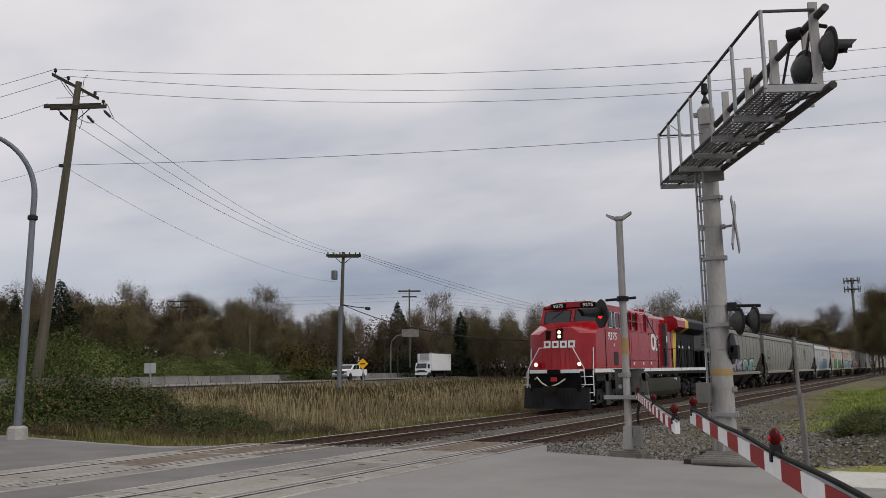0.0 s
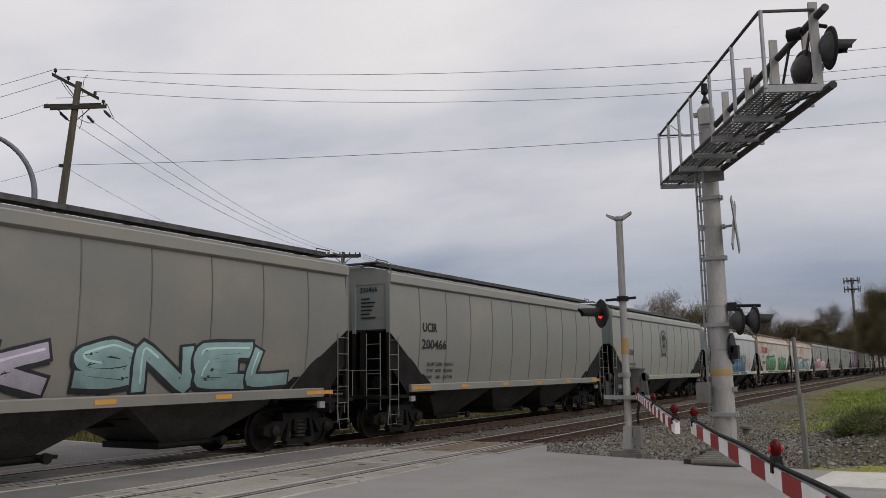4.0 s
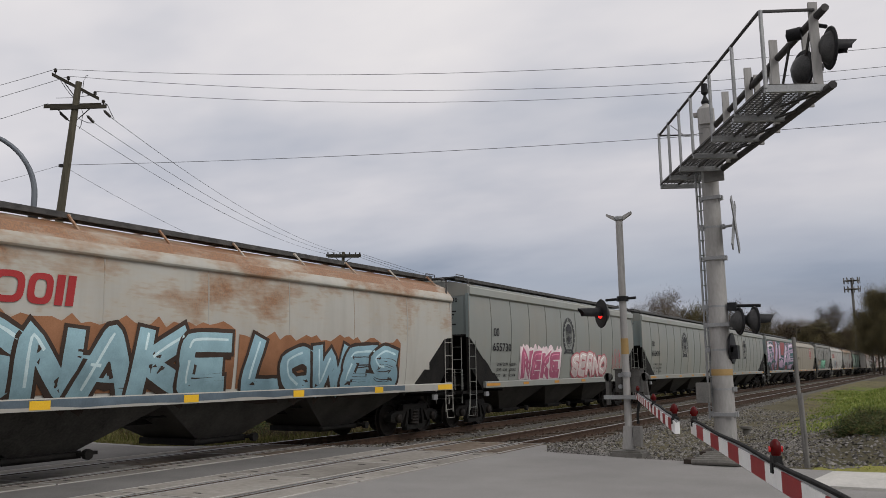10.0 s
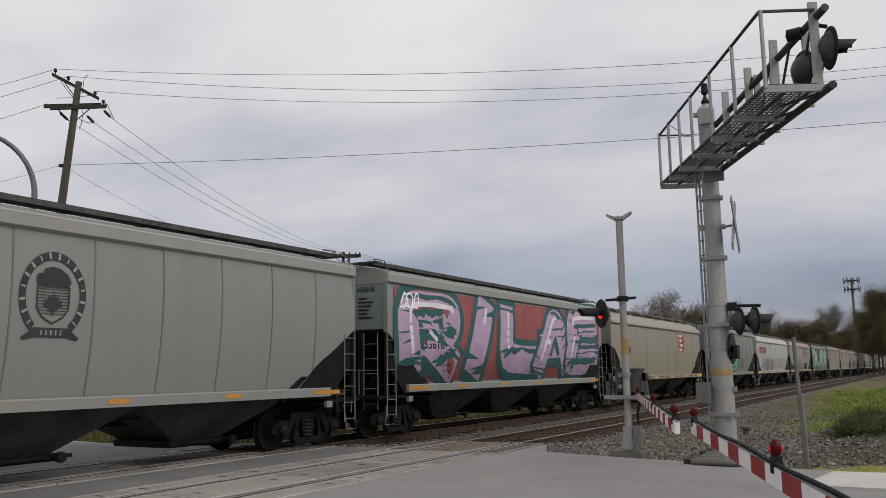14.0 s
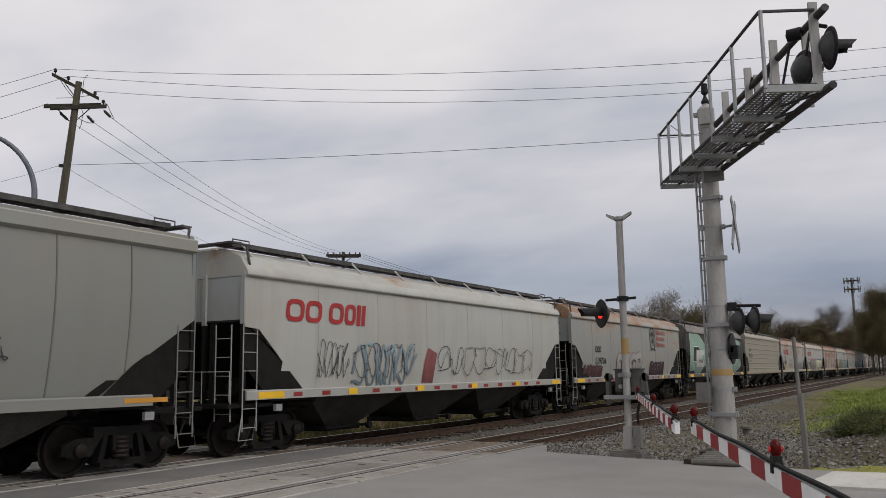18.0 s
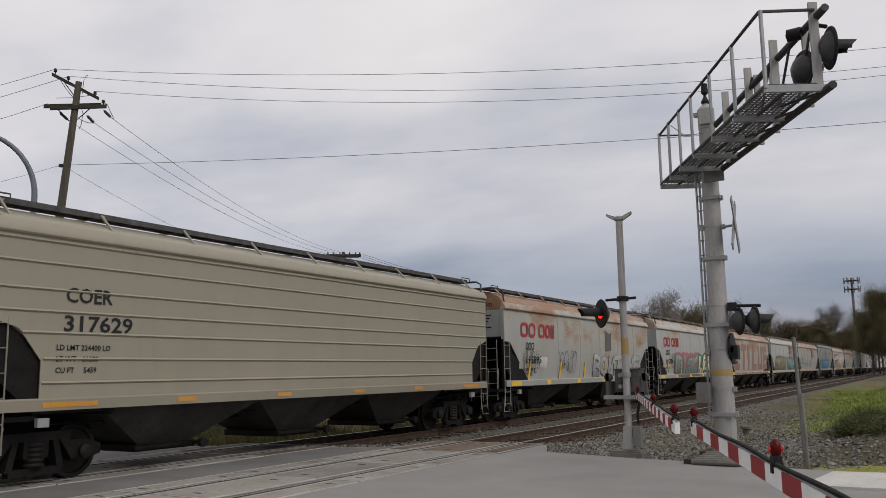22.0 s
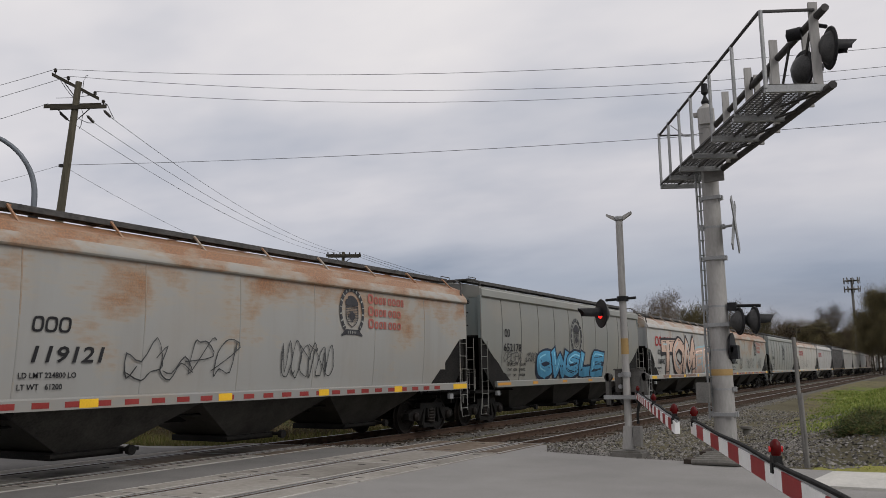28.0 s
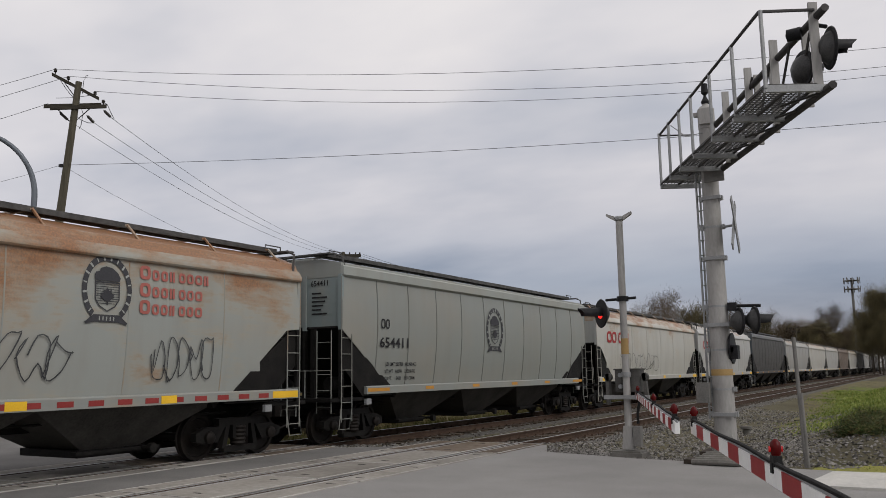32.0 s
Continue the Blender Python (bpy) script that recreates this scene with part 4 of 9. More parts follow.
def piece(parent, letters, y0, y1, z0, z1, fill, line, back=None, thick=0.30, seed=1, lean=0.0, fill2=None, edge=1.42, pull=0.34):
    """A sprayed piece: a ragged cloud behind, dark-edged letter bands and bright fills."""
    rng = random.Random(seed)
    n = len(letters)
    cw = (y1 - y0) / n
    hgt = z1 - z0
    w = thick * min(cw, hgt)
    if back:
        s = Shape()
        m = 34
        top = [(y0 - 0.25 + (y1 - y0 + 0.5) * i / m, z1 + 0.10 + rng.uniform(-0.05, 0.16)) for i in range(m + 1)]
        bot = [(y0 - 0.25 + (y1 - y0 + 0.5) * i / m, max(z0 - 0.06 + rng.uniform(-0.06, 0.05), 1.41)) for i in range(m + 1)]
        k = m + 1
        for r in range(5):
            s.add([(1.6035, lerp(a[0], b[0], r / 5), lerp(a[1], b[1], r / 5)) for a, b in zip(top, bot)] + [(1.6035, lerp(a[0], b[0], (r + 1) / 5), lerp(a[1], b[1], (r + 1) / 5)) for a, b in zip(top, bot)], [(i, i + 1, k + i + 1, k + i) for i in range(m)])
        part("graffiti_cloud", s, ink(back), parent, smooth=False)
    for i, ch in enumerate(letters):
        a, b, c = Shape(), Shape(), Shape()
        up, dn = rng.uniform(-0.04, 0.06) * hgt, rng.uniform(-0.03, 0.03) * hgt
        for st in GLYPH[ch]:
            pts = []
            for u, v in st:
                u = u + rng.uniform(-0.09, 0.09) * (pull > 0)
                v = v + rng.uniform(-0.06, 0.07) * (pull > 0)
                pts.append((y0 + cw * (i + 0.02 + 0.96 * u) + lean * v * hgt, z0 + w * 0.5 + (hgt - w) * v + lerp(dn, up, v)))
            fine = glide(pts, 6, pull)
            swell = rng.uniform(0.92, 1.12)
            ribbon(a, fine, w * edge * swell, 1.6050 + 0.0016 * i, rng, 0.03)
            if edge > 1.3:
                ribbon(a, [(p - 0.09 * w, q - 0.22 * w) for p, q in fine], w * 1.25 * swell, 1.6046 + 0.0016 * i, rng, 0.06)
            ribbon(b, fine, w * swell, 1.6058 + 0.0016 * i, rng, 0.03)
            ribbon(c, [(p + w * 0.12, q + w * 0.16) for p, q in fine[: max(2, len(fine) // 2)]], w * 0.14, 1.6063 + 0.0016 * i, rng, 0.2)
        part("graffiti_outline", a, ink(line), parent, smooth=False)
        part("graffiti_fill", b, ink(fill), parent, smooth=False)
        if edge > 1.2:
            part("graffiti_shine", c, ink(fill2 or tuple(min(0.9, v * 1.5 + 0.08) for v in fill)), parent, smooth=False)


def scrawl(parent, y0, y1, z0, z1, color, seed, n=10, w=0.025):
    """Thin sprayed scribble lines."""
    rng = random.Random(seed)
    for i in range(n):
        s = Shape()
        cy = lerp(y0, y1, (i + 0.5) / n)
        r = (y1 - y0) / n * 0.62
        pts, a = [], rng.uniform(0, 6)
        q = Vector((cy - r, rng.uniform(z0, z1)))
        for k in range(9):
            pts.append(tuple(q))
            q = Vector((cy + r * math.cos(a + k * 0.9) * rng.uniform(0.5, 1.1), lerp(z0, z1, 0.5 + 0.5 * math.sin(a + k * rng.uniform(0.7, 1.3)))))
        fine = []
        for j in range(len(pts) - 1):
            p0, p1, p2, p3 = (Vector(pts[max(0, min(len(pts) - 1, j + d))]) for d in (-1, 0, 1, 2))
            for f in (0.0, 0.33, 0.66):
                fine.append(tuple(0.5 * ((2 * p1) + (p2 - p0) * f + (2 * p0 - 5 * p1 + 4 * p2 - p3) * f * f + (3 * p1 - p0 - 3 * p2 + p3) * f ** 3)))
        ribbon(s, fine, w, 1.6105 + 0.0004 * (i % 3), rng, 0.3)
        part("graffiti_scrawl", s, ink(color), parent, smooth=False)


def crest(parent, y, z, h, color=CREST, pale=(0.26, 0.27, 0.25)):
    """A round emblem: dark band with pale ticks, a barred shield and a foot scroll, as plain shapes."""
    s, p = Shape(), Shape()
    rng = random.Random(2)
    n = 40

    def oval(r0, r1, sx, x, a0=0.0, a1=360.0):
        k = max(8, int(n * (a1 - a0) / 360))
        v = [(x, y + r * h * sx * math.cos(radians(lerp(a0, a1, i / k))), z + r * h * math.sin(radians(lerp(a0, a1, i / k)))) for r in (r0, r1) for i in range(k + 1)]
        s.add(v, [(i, i + 1, k + 1 + i + 1, k + 1 + i) for i in range(k)])
    oval(0.50, 0.405, 0.84, 1.606, -52, 232)
    # pale ticks in the band
    for i in range(16):
        a = radians(-42 + 264 * i / 15)
        c, d = math.cos(a), math.sin(a)
        ribbon(p, [(y + h * 0.84 * 0.428 * c, z + h * 0.428 * d), (y + h * 0.84 * 0.476 * c, z + h * 0.476 * d)], h * (0.030 if i % 3 else 0.018), 1.6085, rng)
    # shield with bars, a dark lump above it and a leaf on it
    edge = [(-0.20, 0.10), (0.20, 0.10), (0.20, -0.14), (0.13, -0.24), (0.0, -0.31), (-0.13, -0.24), (-0.20, -0.14), (-0.20, 0.10)]
    ribbon(s, [(y + a * h, z + b * h) for a, b in edge], h * 0.018, 1.606, rng)
    for j in range(9):
        b = 0.07 - j * 0.034
        w = 0.19 if b > -0.14 else 0.19 - (-0.14 - b) * 0.9
        ribbon(s, [(y - w * h, z + b * h), (y + w * h, z + b * h)], h * 0.010, 1.606, rng)
    s.add([(1.6064, y + a * h, z + b * h) for a, b in ((-0.21, 0.12), (0.20, 0.12), (0.22, 0.17), (0.17, 0.25), (0.08, 0.31), (-0.02, 0.33), (-0.12, 0.30), (-0.14, 0.25), (-0.20, 0.24), (-0.22, 0.19))], [tuple(range(10))])
    leaf = [(0, 0.03), (0.03, -0.02), (0.07, 0.0), (0.065, -0.05), (0.12, -0.055), (0.10, -0.09), (0.12, -0.11), (0.05, -0.15), (0.06, -0.175), (0.012, -0.165), (0.012, -0.22), (-0.012, -0.22), (-0.012, -0.165), (-0.06, -0.175), (-0.05, -0.15), (-0.12, -0.11), (-0.10, -0.09), (-0.12, -0.055), (-0.065, -0.05), (-0.07, 0.0), (-0.03, -0.02)]
    s.add([(1.6068, y + a * h, z + b * h) for a, b in leaf], [tuple(range(len(leaf)))])
    s.add([(1.6068, y + a * h, z + b * h) for a, b in ((-0.36, -0.47), (-0.28, -0.41), (-0.22, -0.36), (0.22, -0.36), (0.28, -0.41), (0.36, -0.47), (0.34, -0.50), (0.20, -0.465), (-0.20, -0.465), (-0.34, -0.50))], [tuple(range(10))])
    for k in range(5):
        a = -0.12 + 0.06 * k
        ribbon(p, [(y + a * h, z - 0.435 * h), (y + a * h, z - 0.395 * h)], h * 0.018, 1.6085, rng)
    part("emblem", s, color, parent, "round shield emblem", smooth=False)
    part("emblem_ticks", p, ink(pale), parent, smooth=False)


def small_caps(parent, y, z, h, n, material, x=1.606):
    """A row of a lettered mark: one tall and several lower plain rings and bars."""
    p = y
    for i in range(n):
        k = 1.0 if i == 0 else 0.76
        w = h * k * (0.85 if i % 3 else 0.95)
        ring_blocks(parent, p, z, h * k, (w,) if i % 4 != 3 else (h * 0.2, h * 0.2), material, 0.0, x, 0.26)
        p += w + h * 0.16


def word_blocks(parent, y, z, h, widths, material, slant=0.0, gap=0.14, x=1.606, name="logo"):
    """A lettered mark drawn as plain blocks."""
    s = Shape()
    p = y
    for w in widths:
        if w < 0:
            p += -w * h
            continue
        q = w * h
        k = slant * h
        s.add([(x, p, z), (x, p + q, z), (x, p + q + k, z + h), (x, p + k, z + h)], [(0, 1, 2, 3)])
        p += q + gap * h
    part(name, s, material, parent, smooth=False)


def ring_blocks(parent, y, z, h, widths, material, slant=0.12, x=1.606, t=0.24):
    """A heavy mark drawn as plain rounded rings and bars; widths in metres, negative ones are gaps."""
    s = Shape()
    p = y
    for w in widths:
        if w < 0:
            p -= w
            continue

        def q(u, v):
            return (x, p + u + slant * v, z + v)
        d = t * h
        if w < 2.4 * d:
            s.add([q(0, 0), q(w, 0), q(w, h), q(0, h)], [(0, 1, 2, 3)])
        else:
            n = 20
            for a, b in ((0.0, d),):
                v = []
                for e in (a, b):
                    for i in range(n):
                        c, g = math.cos(2 * math.pi * i / n), math.sin(2 * math.pi * i / n)
                        v.append(q(w / 2 + (w / 2 - e) * math.copysign(abs(c) ** 0.62, c), h / 2 + (h / 2 - e * 0.85) * math.copysign(abs(g) ** 0.62, g)))
                s.add(v, [(i, (i + 1) % n, n + (i + 1) % n, n + i) for i in range(n)])
        p += w + 0.10 * h
    return part("logo", s, material, parent, smooth=False)


def data_block(parent, y, z, rows, size, material=BLACK_INK):
    for i, r in enumerate(rows):
        side_text(parent, r, y, z - i * size * 1.45, size, material, 1.606)


def reflectors(parent, ln, n, material, w=0.9, z0=1.20, z1=1.30, start=1.0):
    for i in range(n):
        y = start + (ln - 2 * start - w * 0.6) * i / (n - 1)
        ww = w if i in (0, n - 1) else w * 0.45
        part("reflector", Shape().box(1.62, 1.632, y, y + ww, z0, z1), material, parent)


MASTER = {}
for kind in ("ribbed", "curved", "short", "beaded", "plain"):
    MASTER[kind] = hopper(kind)

GREY_A, GREY_B = (0.285, 0.30, 0.278), (0.25, 0.255, 0.235)
WHITE_B, TAN_C, TAN_D = (0.53, 0.52, 0.475), (0.325, 0.296, 0.228), (0.335, 0.303, 0.238)
TRAIN = []
PAINTED = ("fascia", "body", "side_sheet", "side_sill", "rib", "seam", "bead", "roof", "hatch_cover", "end_wall", "end_post", "side_ladder", "end_ladder", "sill_step", "roof_brace", "board_bracket")
# place behind the start line, kind, paint, rust, fleet number, words for the label
ROSTER = [
    (56.52, "ribbed", (0.195, 0.196, 0.180), 0.0, "200485", "grey ribbed covered hopper wagon with silver and teal graffiti"),
    (74.63, "ribbed", (0.225, 0.228, 0.210), 0.0, "200466", "plain grey ribbed covered hopper wagon"),
    (92.33, "ribbed", GREY_A, 0.0, "655710", "pale grey-green ribbed hopper wagon with dark round emblem"),
    (110.00, "curved", (0.47, 0.49, 0.495), 0.0, "117668", "clean white hopper wagon with blue and teal graffiti"),
    (128.30, "curved", WHITE_B, 0.75, "117839", "rust-streaked white hopper wagon with green graffiti"),
    (146.50, "curved", WHITE_B, 0.8, "", "rusty white hopper wagon with pale blue and brown graffiti"),
    (164.42, "ribbed", GREY_A, 0.0, "655730", "grey ribbed hopper wagon with pink graffiti"),
    (182.15, "ribbed", GREY_A, 0.0, "655439", "clean grey ribbed hopper wagon with dark round emblem"),
    (199.81, "ribbed", GREY_A, 0.0, "655885", "grey ribbed hopper wagon with a white scribble"),
    (217.53, "ribbed", GREY_A, 0.0, "655818", "grey ribbed hopper wagon covered in lilac and green graffiti"),
    (235.12, "plain", TAN_D, 0.0, "286578", "beige hopper wagon with a red octagonal emblem"),
    (252.89, "ribbed", GREY_B, 0.0, "653380", "grey ribbed hopper wagon with mint green graffiti"),
    (270.53, "curved", (0.496, 0.496, 0.464), 0.22, "", "white hopper wagon with red logo and black scribbles"),
    (288.65, "short", (0.315, 0.318, 0.30), 0.7, "119736", "grey hopper wagon with rust and pink graffiti outlines"),
    (306.44, "short", (0.105, 0.10, 0.095), 0.30, "119478", "hopper wagon covered in large mint green block letters"),
    (324.09, "beaded", TAN_C, 0.0, "317629", "beige hopper wagon with horizontal side beads"),
    (341.69, "short", (0.416, 0.416, 0.392), 0.85, "115893", "heavily rusted white hopper wagon with black tags"),
    (359.47, "short", (0.448, 0.448, 0.432), 0.6, "115704", "rusty white hopper wagon with green and cream graffiti"),
    (377.16, "short", (0.416, 0.400, 0.364), 0.95, "120495", "rust-brown hopper wagon with faded red block letters"),
    (394.84, "curved", (0.448, 0.448, 0.424), 0.5, "119825", "white hopper wagon with red words and brown teal graffiti"),
    (412.38, "curved", (0.365, 0.365, 0.350), 0.85, "119121", "grey hopper wagon with orange rust patches and black tags"),
    (430.21, "ribbed", GREY_B, 0.0, "652178", "grey ribbed hopper wagon with bright blue graffiti"),
    (448.02, "curved", (0.448, 0.448, 0.436), 0.55, "118042", "pale hopper wagon with large peach and blue graffiti"),
    (466.11, "short", (0.345, 0.362, 0.338), 0.9, "119340", "pale green hopper wagon with orange rust and black tags"),
    (483.85, "ribbed", GREY_A, 0.0, "654411", "clean grey-green ribbed hopper wagon with round emblem"),
    (501.55, "curved", WHITE_B, 0.7, "", "white hopper wagon with red logo and rust stains"),
    (519.30, "curved", (0.496, 0.496, 0.480), 0.3, "", "white hopper wagon with faint rust"),
    (537.00, "ribbed", (0.128, 0.136, 0.144), 0.0, "", "dark grey ribbed hopper wagon"),
    (554.70, "curved", (0.368, 0.368, 0.352), 0.3, "", "grey hopper wagon with light rust"),
    (572.40, "curved", WHITE_B, 0.5, "", "white hopper wagon with rust stains"),
    (590.10, "curved", (0.464, 0.464, 0.440), 0.4, "", "white hopper wagon with rust stains"),
    (607.80, "plain", (0.160, 0.120, 0.096), 0.0, "", "dark brown covered hopper wagon"),
    (625.50, "curved", WHITE_B, 0.6, "", "white hopper wagon with rust stains"),
    (643.20, "ribbed", GREY_A, 0.0, "", "grey ribbed covered hopper wagon"),
    (660.90, "curved", (0.464, 0.464, 0.440), 0.6, "", "white hopper wagon with rust stains"),
    (678.60, "ribbed", GREY_B, 0.0, "", "grey ribbed covered hopper wagon"),
    (696.30, "ribbed", GREY_A, 0.0, "", "grey ribbed covered hopper wagon"),
    (714.00, "curved", WHITE_B, 0.5, "", "white hopper wagon with rust stains"),
    (731.70, "curved", (0.464, 0.464, 0.440), 0.3, "", "white hopper wagon with rust stains"),
    (749.40, "ribbed", GREY_A, 0.0, "", "grey ribbed covered hopper wagon"),
    (767.10, "ribbed", GREY_B, 0.0, "", "grey ribbed covered hopper wagon"),
    (784.80, "curved", WHITE_B, 0.5, "", "white hopper wagon with rust stains"),
]


def paint_wagon(w, kind, color, rust):
    for o in w.children_recursive:
        base = o.name.split(".")[0]
        if base in PAINTED:
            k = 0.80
            # end walls and posts darker and bluer: their shade is put into the colour
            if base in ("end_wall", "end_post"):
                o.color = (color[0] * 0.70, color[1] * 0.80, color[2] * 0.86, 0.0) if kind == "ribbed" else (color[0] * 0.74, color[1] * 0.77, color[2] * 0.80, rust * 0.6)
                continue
            # darker ribs and seams: joint lines, with their shade put into the colour
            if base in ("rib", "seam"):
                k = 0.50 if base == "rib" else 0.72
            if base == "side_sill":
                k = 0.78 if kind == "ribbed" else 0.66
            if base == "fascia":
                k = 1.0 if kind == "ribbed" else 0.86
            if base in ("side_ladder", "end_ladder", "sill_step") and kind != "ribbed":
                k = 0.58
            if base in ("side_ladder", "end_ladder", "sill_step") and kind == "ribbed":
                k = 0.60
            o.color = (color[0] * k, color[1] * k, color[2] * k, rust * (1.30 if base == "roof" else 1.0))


WAGONS = []
used = set()
FAR_LINE = 530      # wagons behind this place never come near and are built of a few larger parts


def far_wagon(master):
    """A wagon of the same shape whose small pieces are joined, for the far end of the train."""
    groups = {}
    for o in master.children_recursive:
        base = o.name.split(".")[0]
        m = o.matrix_basis if o.parent is master else o.parent.matrix_basis @ o.matrix_basis
        key = base if base in ("roof", "fascia", "rib", "seam", "bead") else "end_wall" if base in ("end_wall", "end_post") else "side_ladder" if base in ("side_ladder", "end_ladder", "sill_step") else "body" if base in PAINTED else "running_board" if base in ("running_board", "end_walk") else "discharge_bay" if base == "discharge_bay" else "underframe"
        s, mat_of = groups.setdefault(key, (Shape(), o.data.materials[0]))
        s.add([m @ q.co for q in o.data.vertices], [tuple(f.vertices) for f in o.data.polygons])
    w = thing("hopper_wagon", "covered grain hopper wagon", "rail wagon", group="train")
    for key, (s, mat_of) in groups.items():
        part(key, s, mat_of, w)
    return w


FAR_MASTER = {}
for y0, kind, color, rust, number, words in ROSTER:
    master, ln = MASTER[kind]
    if y0 > FAR_LINE:
        if kind in FAR_MASTER:
            w = copy_thing(FAR_MASTER[kind], pose(0, 0, 0))
        else:
            w = FAR_MASTER[kind] = far_wagon(master)
    else:
        w = master if kind not in used else copy_thing(master, pose(0, 0, 0))
        used.add(kind)
    WAGONS.append((w, y0, "curved" if kind == "short" else kind, color, rust, number, ln))
    tagged(w, words)
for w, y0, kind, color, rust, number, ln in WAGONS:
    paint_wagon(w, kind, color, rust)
    TRAIN.append((w, y0))
    if y0 > 600:
        continue
    if kind == "ribbed":
        reflectors(w, ln, 6, ORANGE, 0.95, 1.225, 1.31)
    elif kind == "beaded":
        reflectors(w, ln, 6, ORANGE, 1.0, 1.22, 1.30)
    else:
        reflectors(w, ln, 6, YELLOW, 0.8, 1.19, 1.33, 0.4)
    if number:
        zt, yt = (2.33, 1.57) if kind == "ribbed" else (2.43, 1.30) if kind != "curved" else (1.93, 2.55) if int(number) > 119000 and int(number) < 120000 else (1.93, 1.60)
        side_text(w, number, yt, zt, 0.36, BLACK_INK, 1.606, 1.35, shear=0.2 if number[:3] in ITALIC else 0.0)
        me = lettering(number, 0.19)
        me.materials.clear()
        me.materials.append(BLACK_INK)
        part("lettering", me, BLACK_INK, w, "", Matrix(((1, 0, 0, 0.62), (0, 0, 1, -0.006), (0, 1, 0, 3.80), (0, 0, 0, 1))))
        st = Shape()
        for j in range(6):
            z, e = 3.6 - j * 0.10, 0.95 + 0.06 * (j * 7 % 4)
            st.add([(0.66, -0.006, z), (e, -0.006, z), (e, -0.006, z + 0.04), (0.66, -0.006, z + 0.04)], [(0, 1, 2, 3)])
        part("stencil", st, BLACK_INK, w)
        if number in ("317629", "200485", "200466"):
            side_text(w, "COER" if number == "317629" else "UCIR", yt + 0.03, zt + 0.47, 0.34, BLACK_INK, 1.606)
        else:
            ring_blocks(w, yt + 0.05, zt + 0.47, 0.25, (0.20, 0.22, 0.22) if kind == "curved" else (0.19, 0.17), BLACK_INK, 0.10 if kind == "curved" else 0.0, 1.606, 0.17)
        if kind == "ribbed":
            data_block(w, yt + 0.35, 1.86, LOAD_ROWS, 0.125)
        elif kind != "plain":
            data_block(w, yt - 0.1, 2.12 if kind == "beaded" else 1.68, ("LD LMT 224400 LO", "LT WT   61600", "CU FT     5459") if kind == "beaded" else LIGHT_ROWS, 0.125)


# ---- wagon markings ----
def wagon_at(y):
    """The wagon whose leading end starts nearest to y + 2.2."""
    return min(WAGONS, key=lambda q: abs(q[1] - y - 2.2))[0]


for y in (89.99, 162.20, 180.0, 197.72, 250.80, 428.25, 481.67):
    crest(wagon_at(y), 8.1, 2.98, 1.42)
# red two-tone marks and words as plain blocks
for y in (125.93, 144.20, 268.40, 339.37, 357.14, 445.86, 499.35, 517.1):
    ring_blocks(wagon_at(y), 1.22, 2.83, 0.50, (0.62, 0.58, -0.22, 0.56, 0.44, 0.15, 0.15), RED_INK)
ring_blocks(wagon_at(107.61), 7.85, 2.95, 0.46, (0.62, 0.60), RED_INK, 0.0)
for y, yy in ((286.47, 11.0), (392.54, 11.0), (410.37, 11.0), (463.97, 11.07)):
    w = wagon_at(y)
    crest(w, yy, 3.16, 1.20)
    for k, n in ((0, 8), (1, 7), (2, 7)):
        small_caps(w, yy + 0.68, 3.40 - k * 0.31, 0.25, n, FADED_RED)
# red octagonal emblem
w = wagon_at(233.05)
for r, m, x in ((0.78, RED_INK, 1.604), (0.74, WHITE, 1.6065), (0.70, RED_INK, 1.609)):
    side_shape(w, [(11.9 + r * 0.92 * math.cos(math.pi / 8 + k * math.pi / 4), 3.1 + r * 0.86 * math.sin(math.pi / 8 + k * math.pi / 4)) for k in range(8)], m, x, "emblem")
for k, n in ((0, 6), (1, 5), (2, 7), (3, 5)):
    word_blocks(w, 11.9 - 0.40, 3.38 - k * 0.25, 0.15, (0.55,) * n, WHITE, 0.1 if k == 3 else 0.0, 0.14, 1.612)

LILAC, TEAL, MINT = (0.42, 0.33, 0.50), (0.10, 0.38, 0.37), (0.20, 0.52, 0.36)
piece(wagon_at(54.76), "MANK", 3.9, 8.3, 1.42, 2.25, (0.38, 0.34, 0.42), (0.03, 0.03, 0.035), None, 0.34, 1)
piece(wagon_at(54.76), "SNEL", 8.8, 14.2, 1.42, 2.25, (0.22, 0.36, 0.35), (0.03, 0.03, 0.035), None, 0.34, 2)
piece(wagon_at(107.61), "AREA", 4.2, 7.5, 1.24, 2.15, (0.10, 0.36, 0.38), (0.36, 0.03, 0.03), None, 0.40, 3)
piece(wagon_at(107.61), "CEBIK", 7.8, 12.5, 1.26, 2.5, (0.04, 0.17, 0.36), (0.06, 0.04, 0.04), (0.24, 0.30, 0.22), 0.34, 4, 0.1, (0.62, 0.43, 0.05))
scrawl(wagon_at(107.61), 12.9, 14.6, 1.5, 2.3, (0.5, 0.03, 0.05), 5, 4)
piece(wagon_at(125.93), "WERD", 3.8, 8.0, 1.26, 2.5, (0.05, 0.25, 0.11), (0.015, 0.025, 0.018), None, 0.40, 6, 0.1, (0.32, 0.58, 0.18))
piece(wagon_at(125.93), "DARK", 10.0, 14.3, 1.30, 2.42, (0.04, 0.22, 0.085), (0.015, 0.025, 0.018), None, 0.42, 7, 0.12, (0.36, 0.50, 0.24))
piece(wagon_at(144.20), "SNAKE", 2.1, 7.7, 1.26, 2.50, (0.24, 0.42, 0.48), (0.05, 0.03, 0.02), (0.26, 0.10, 0.03), 0.33, 8, 0.08, (0.55, 0.72, 0.74))
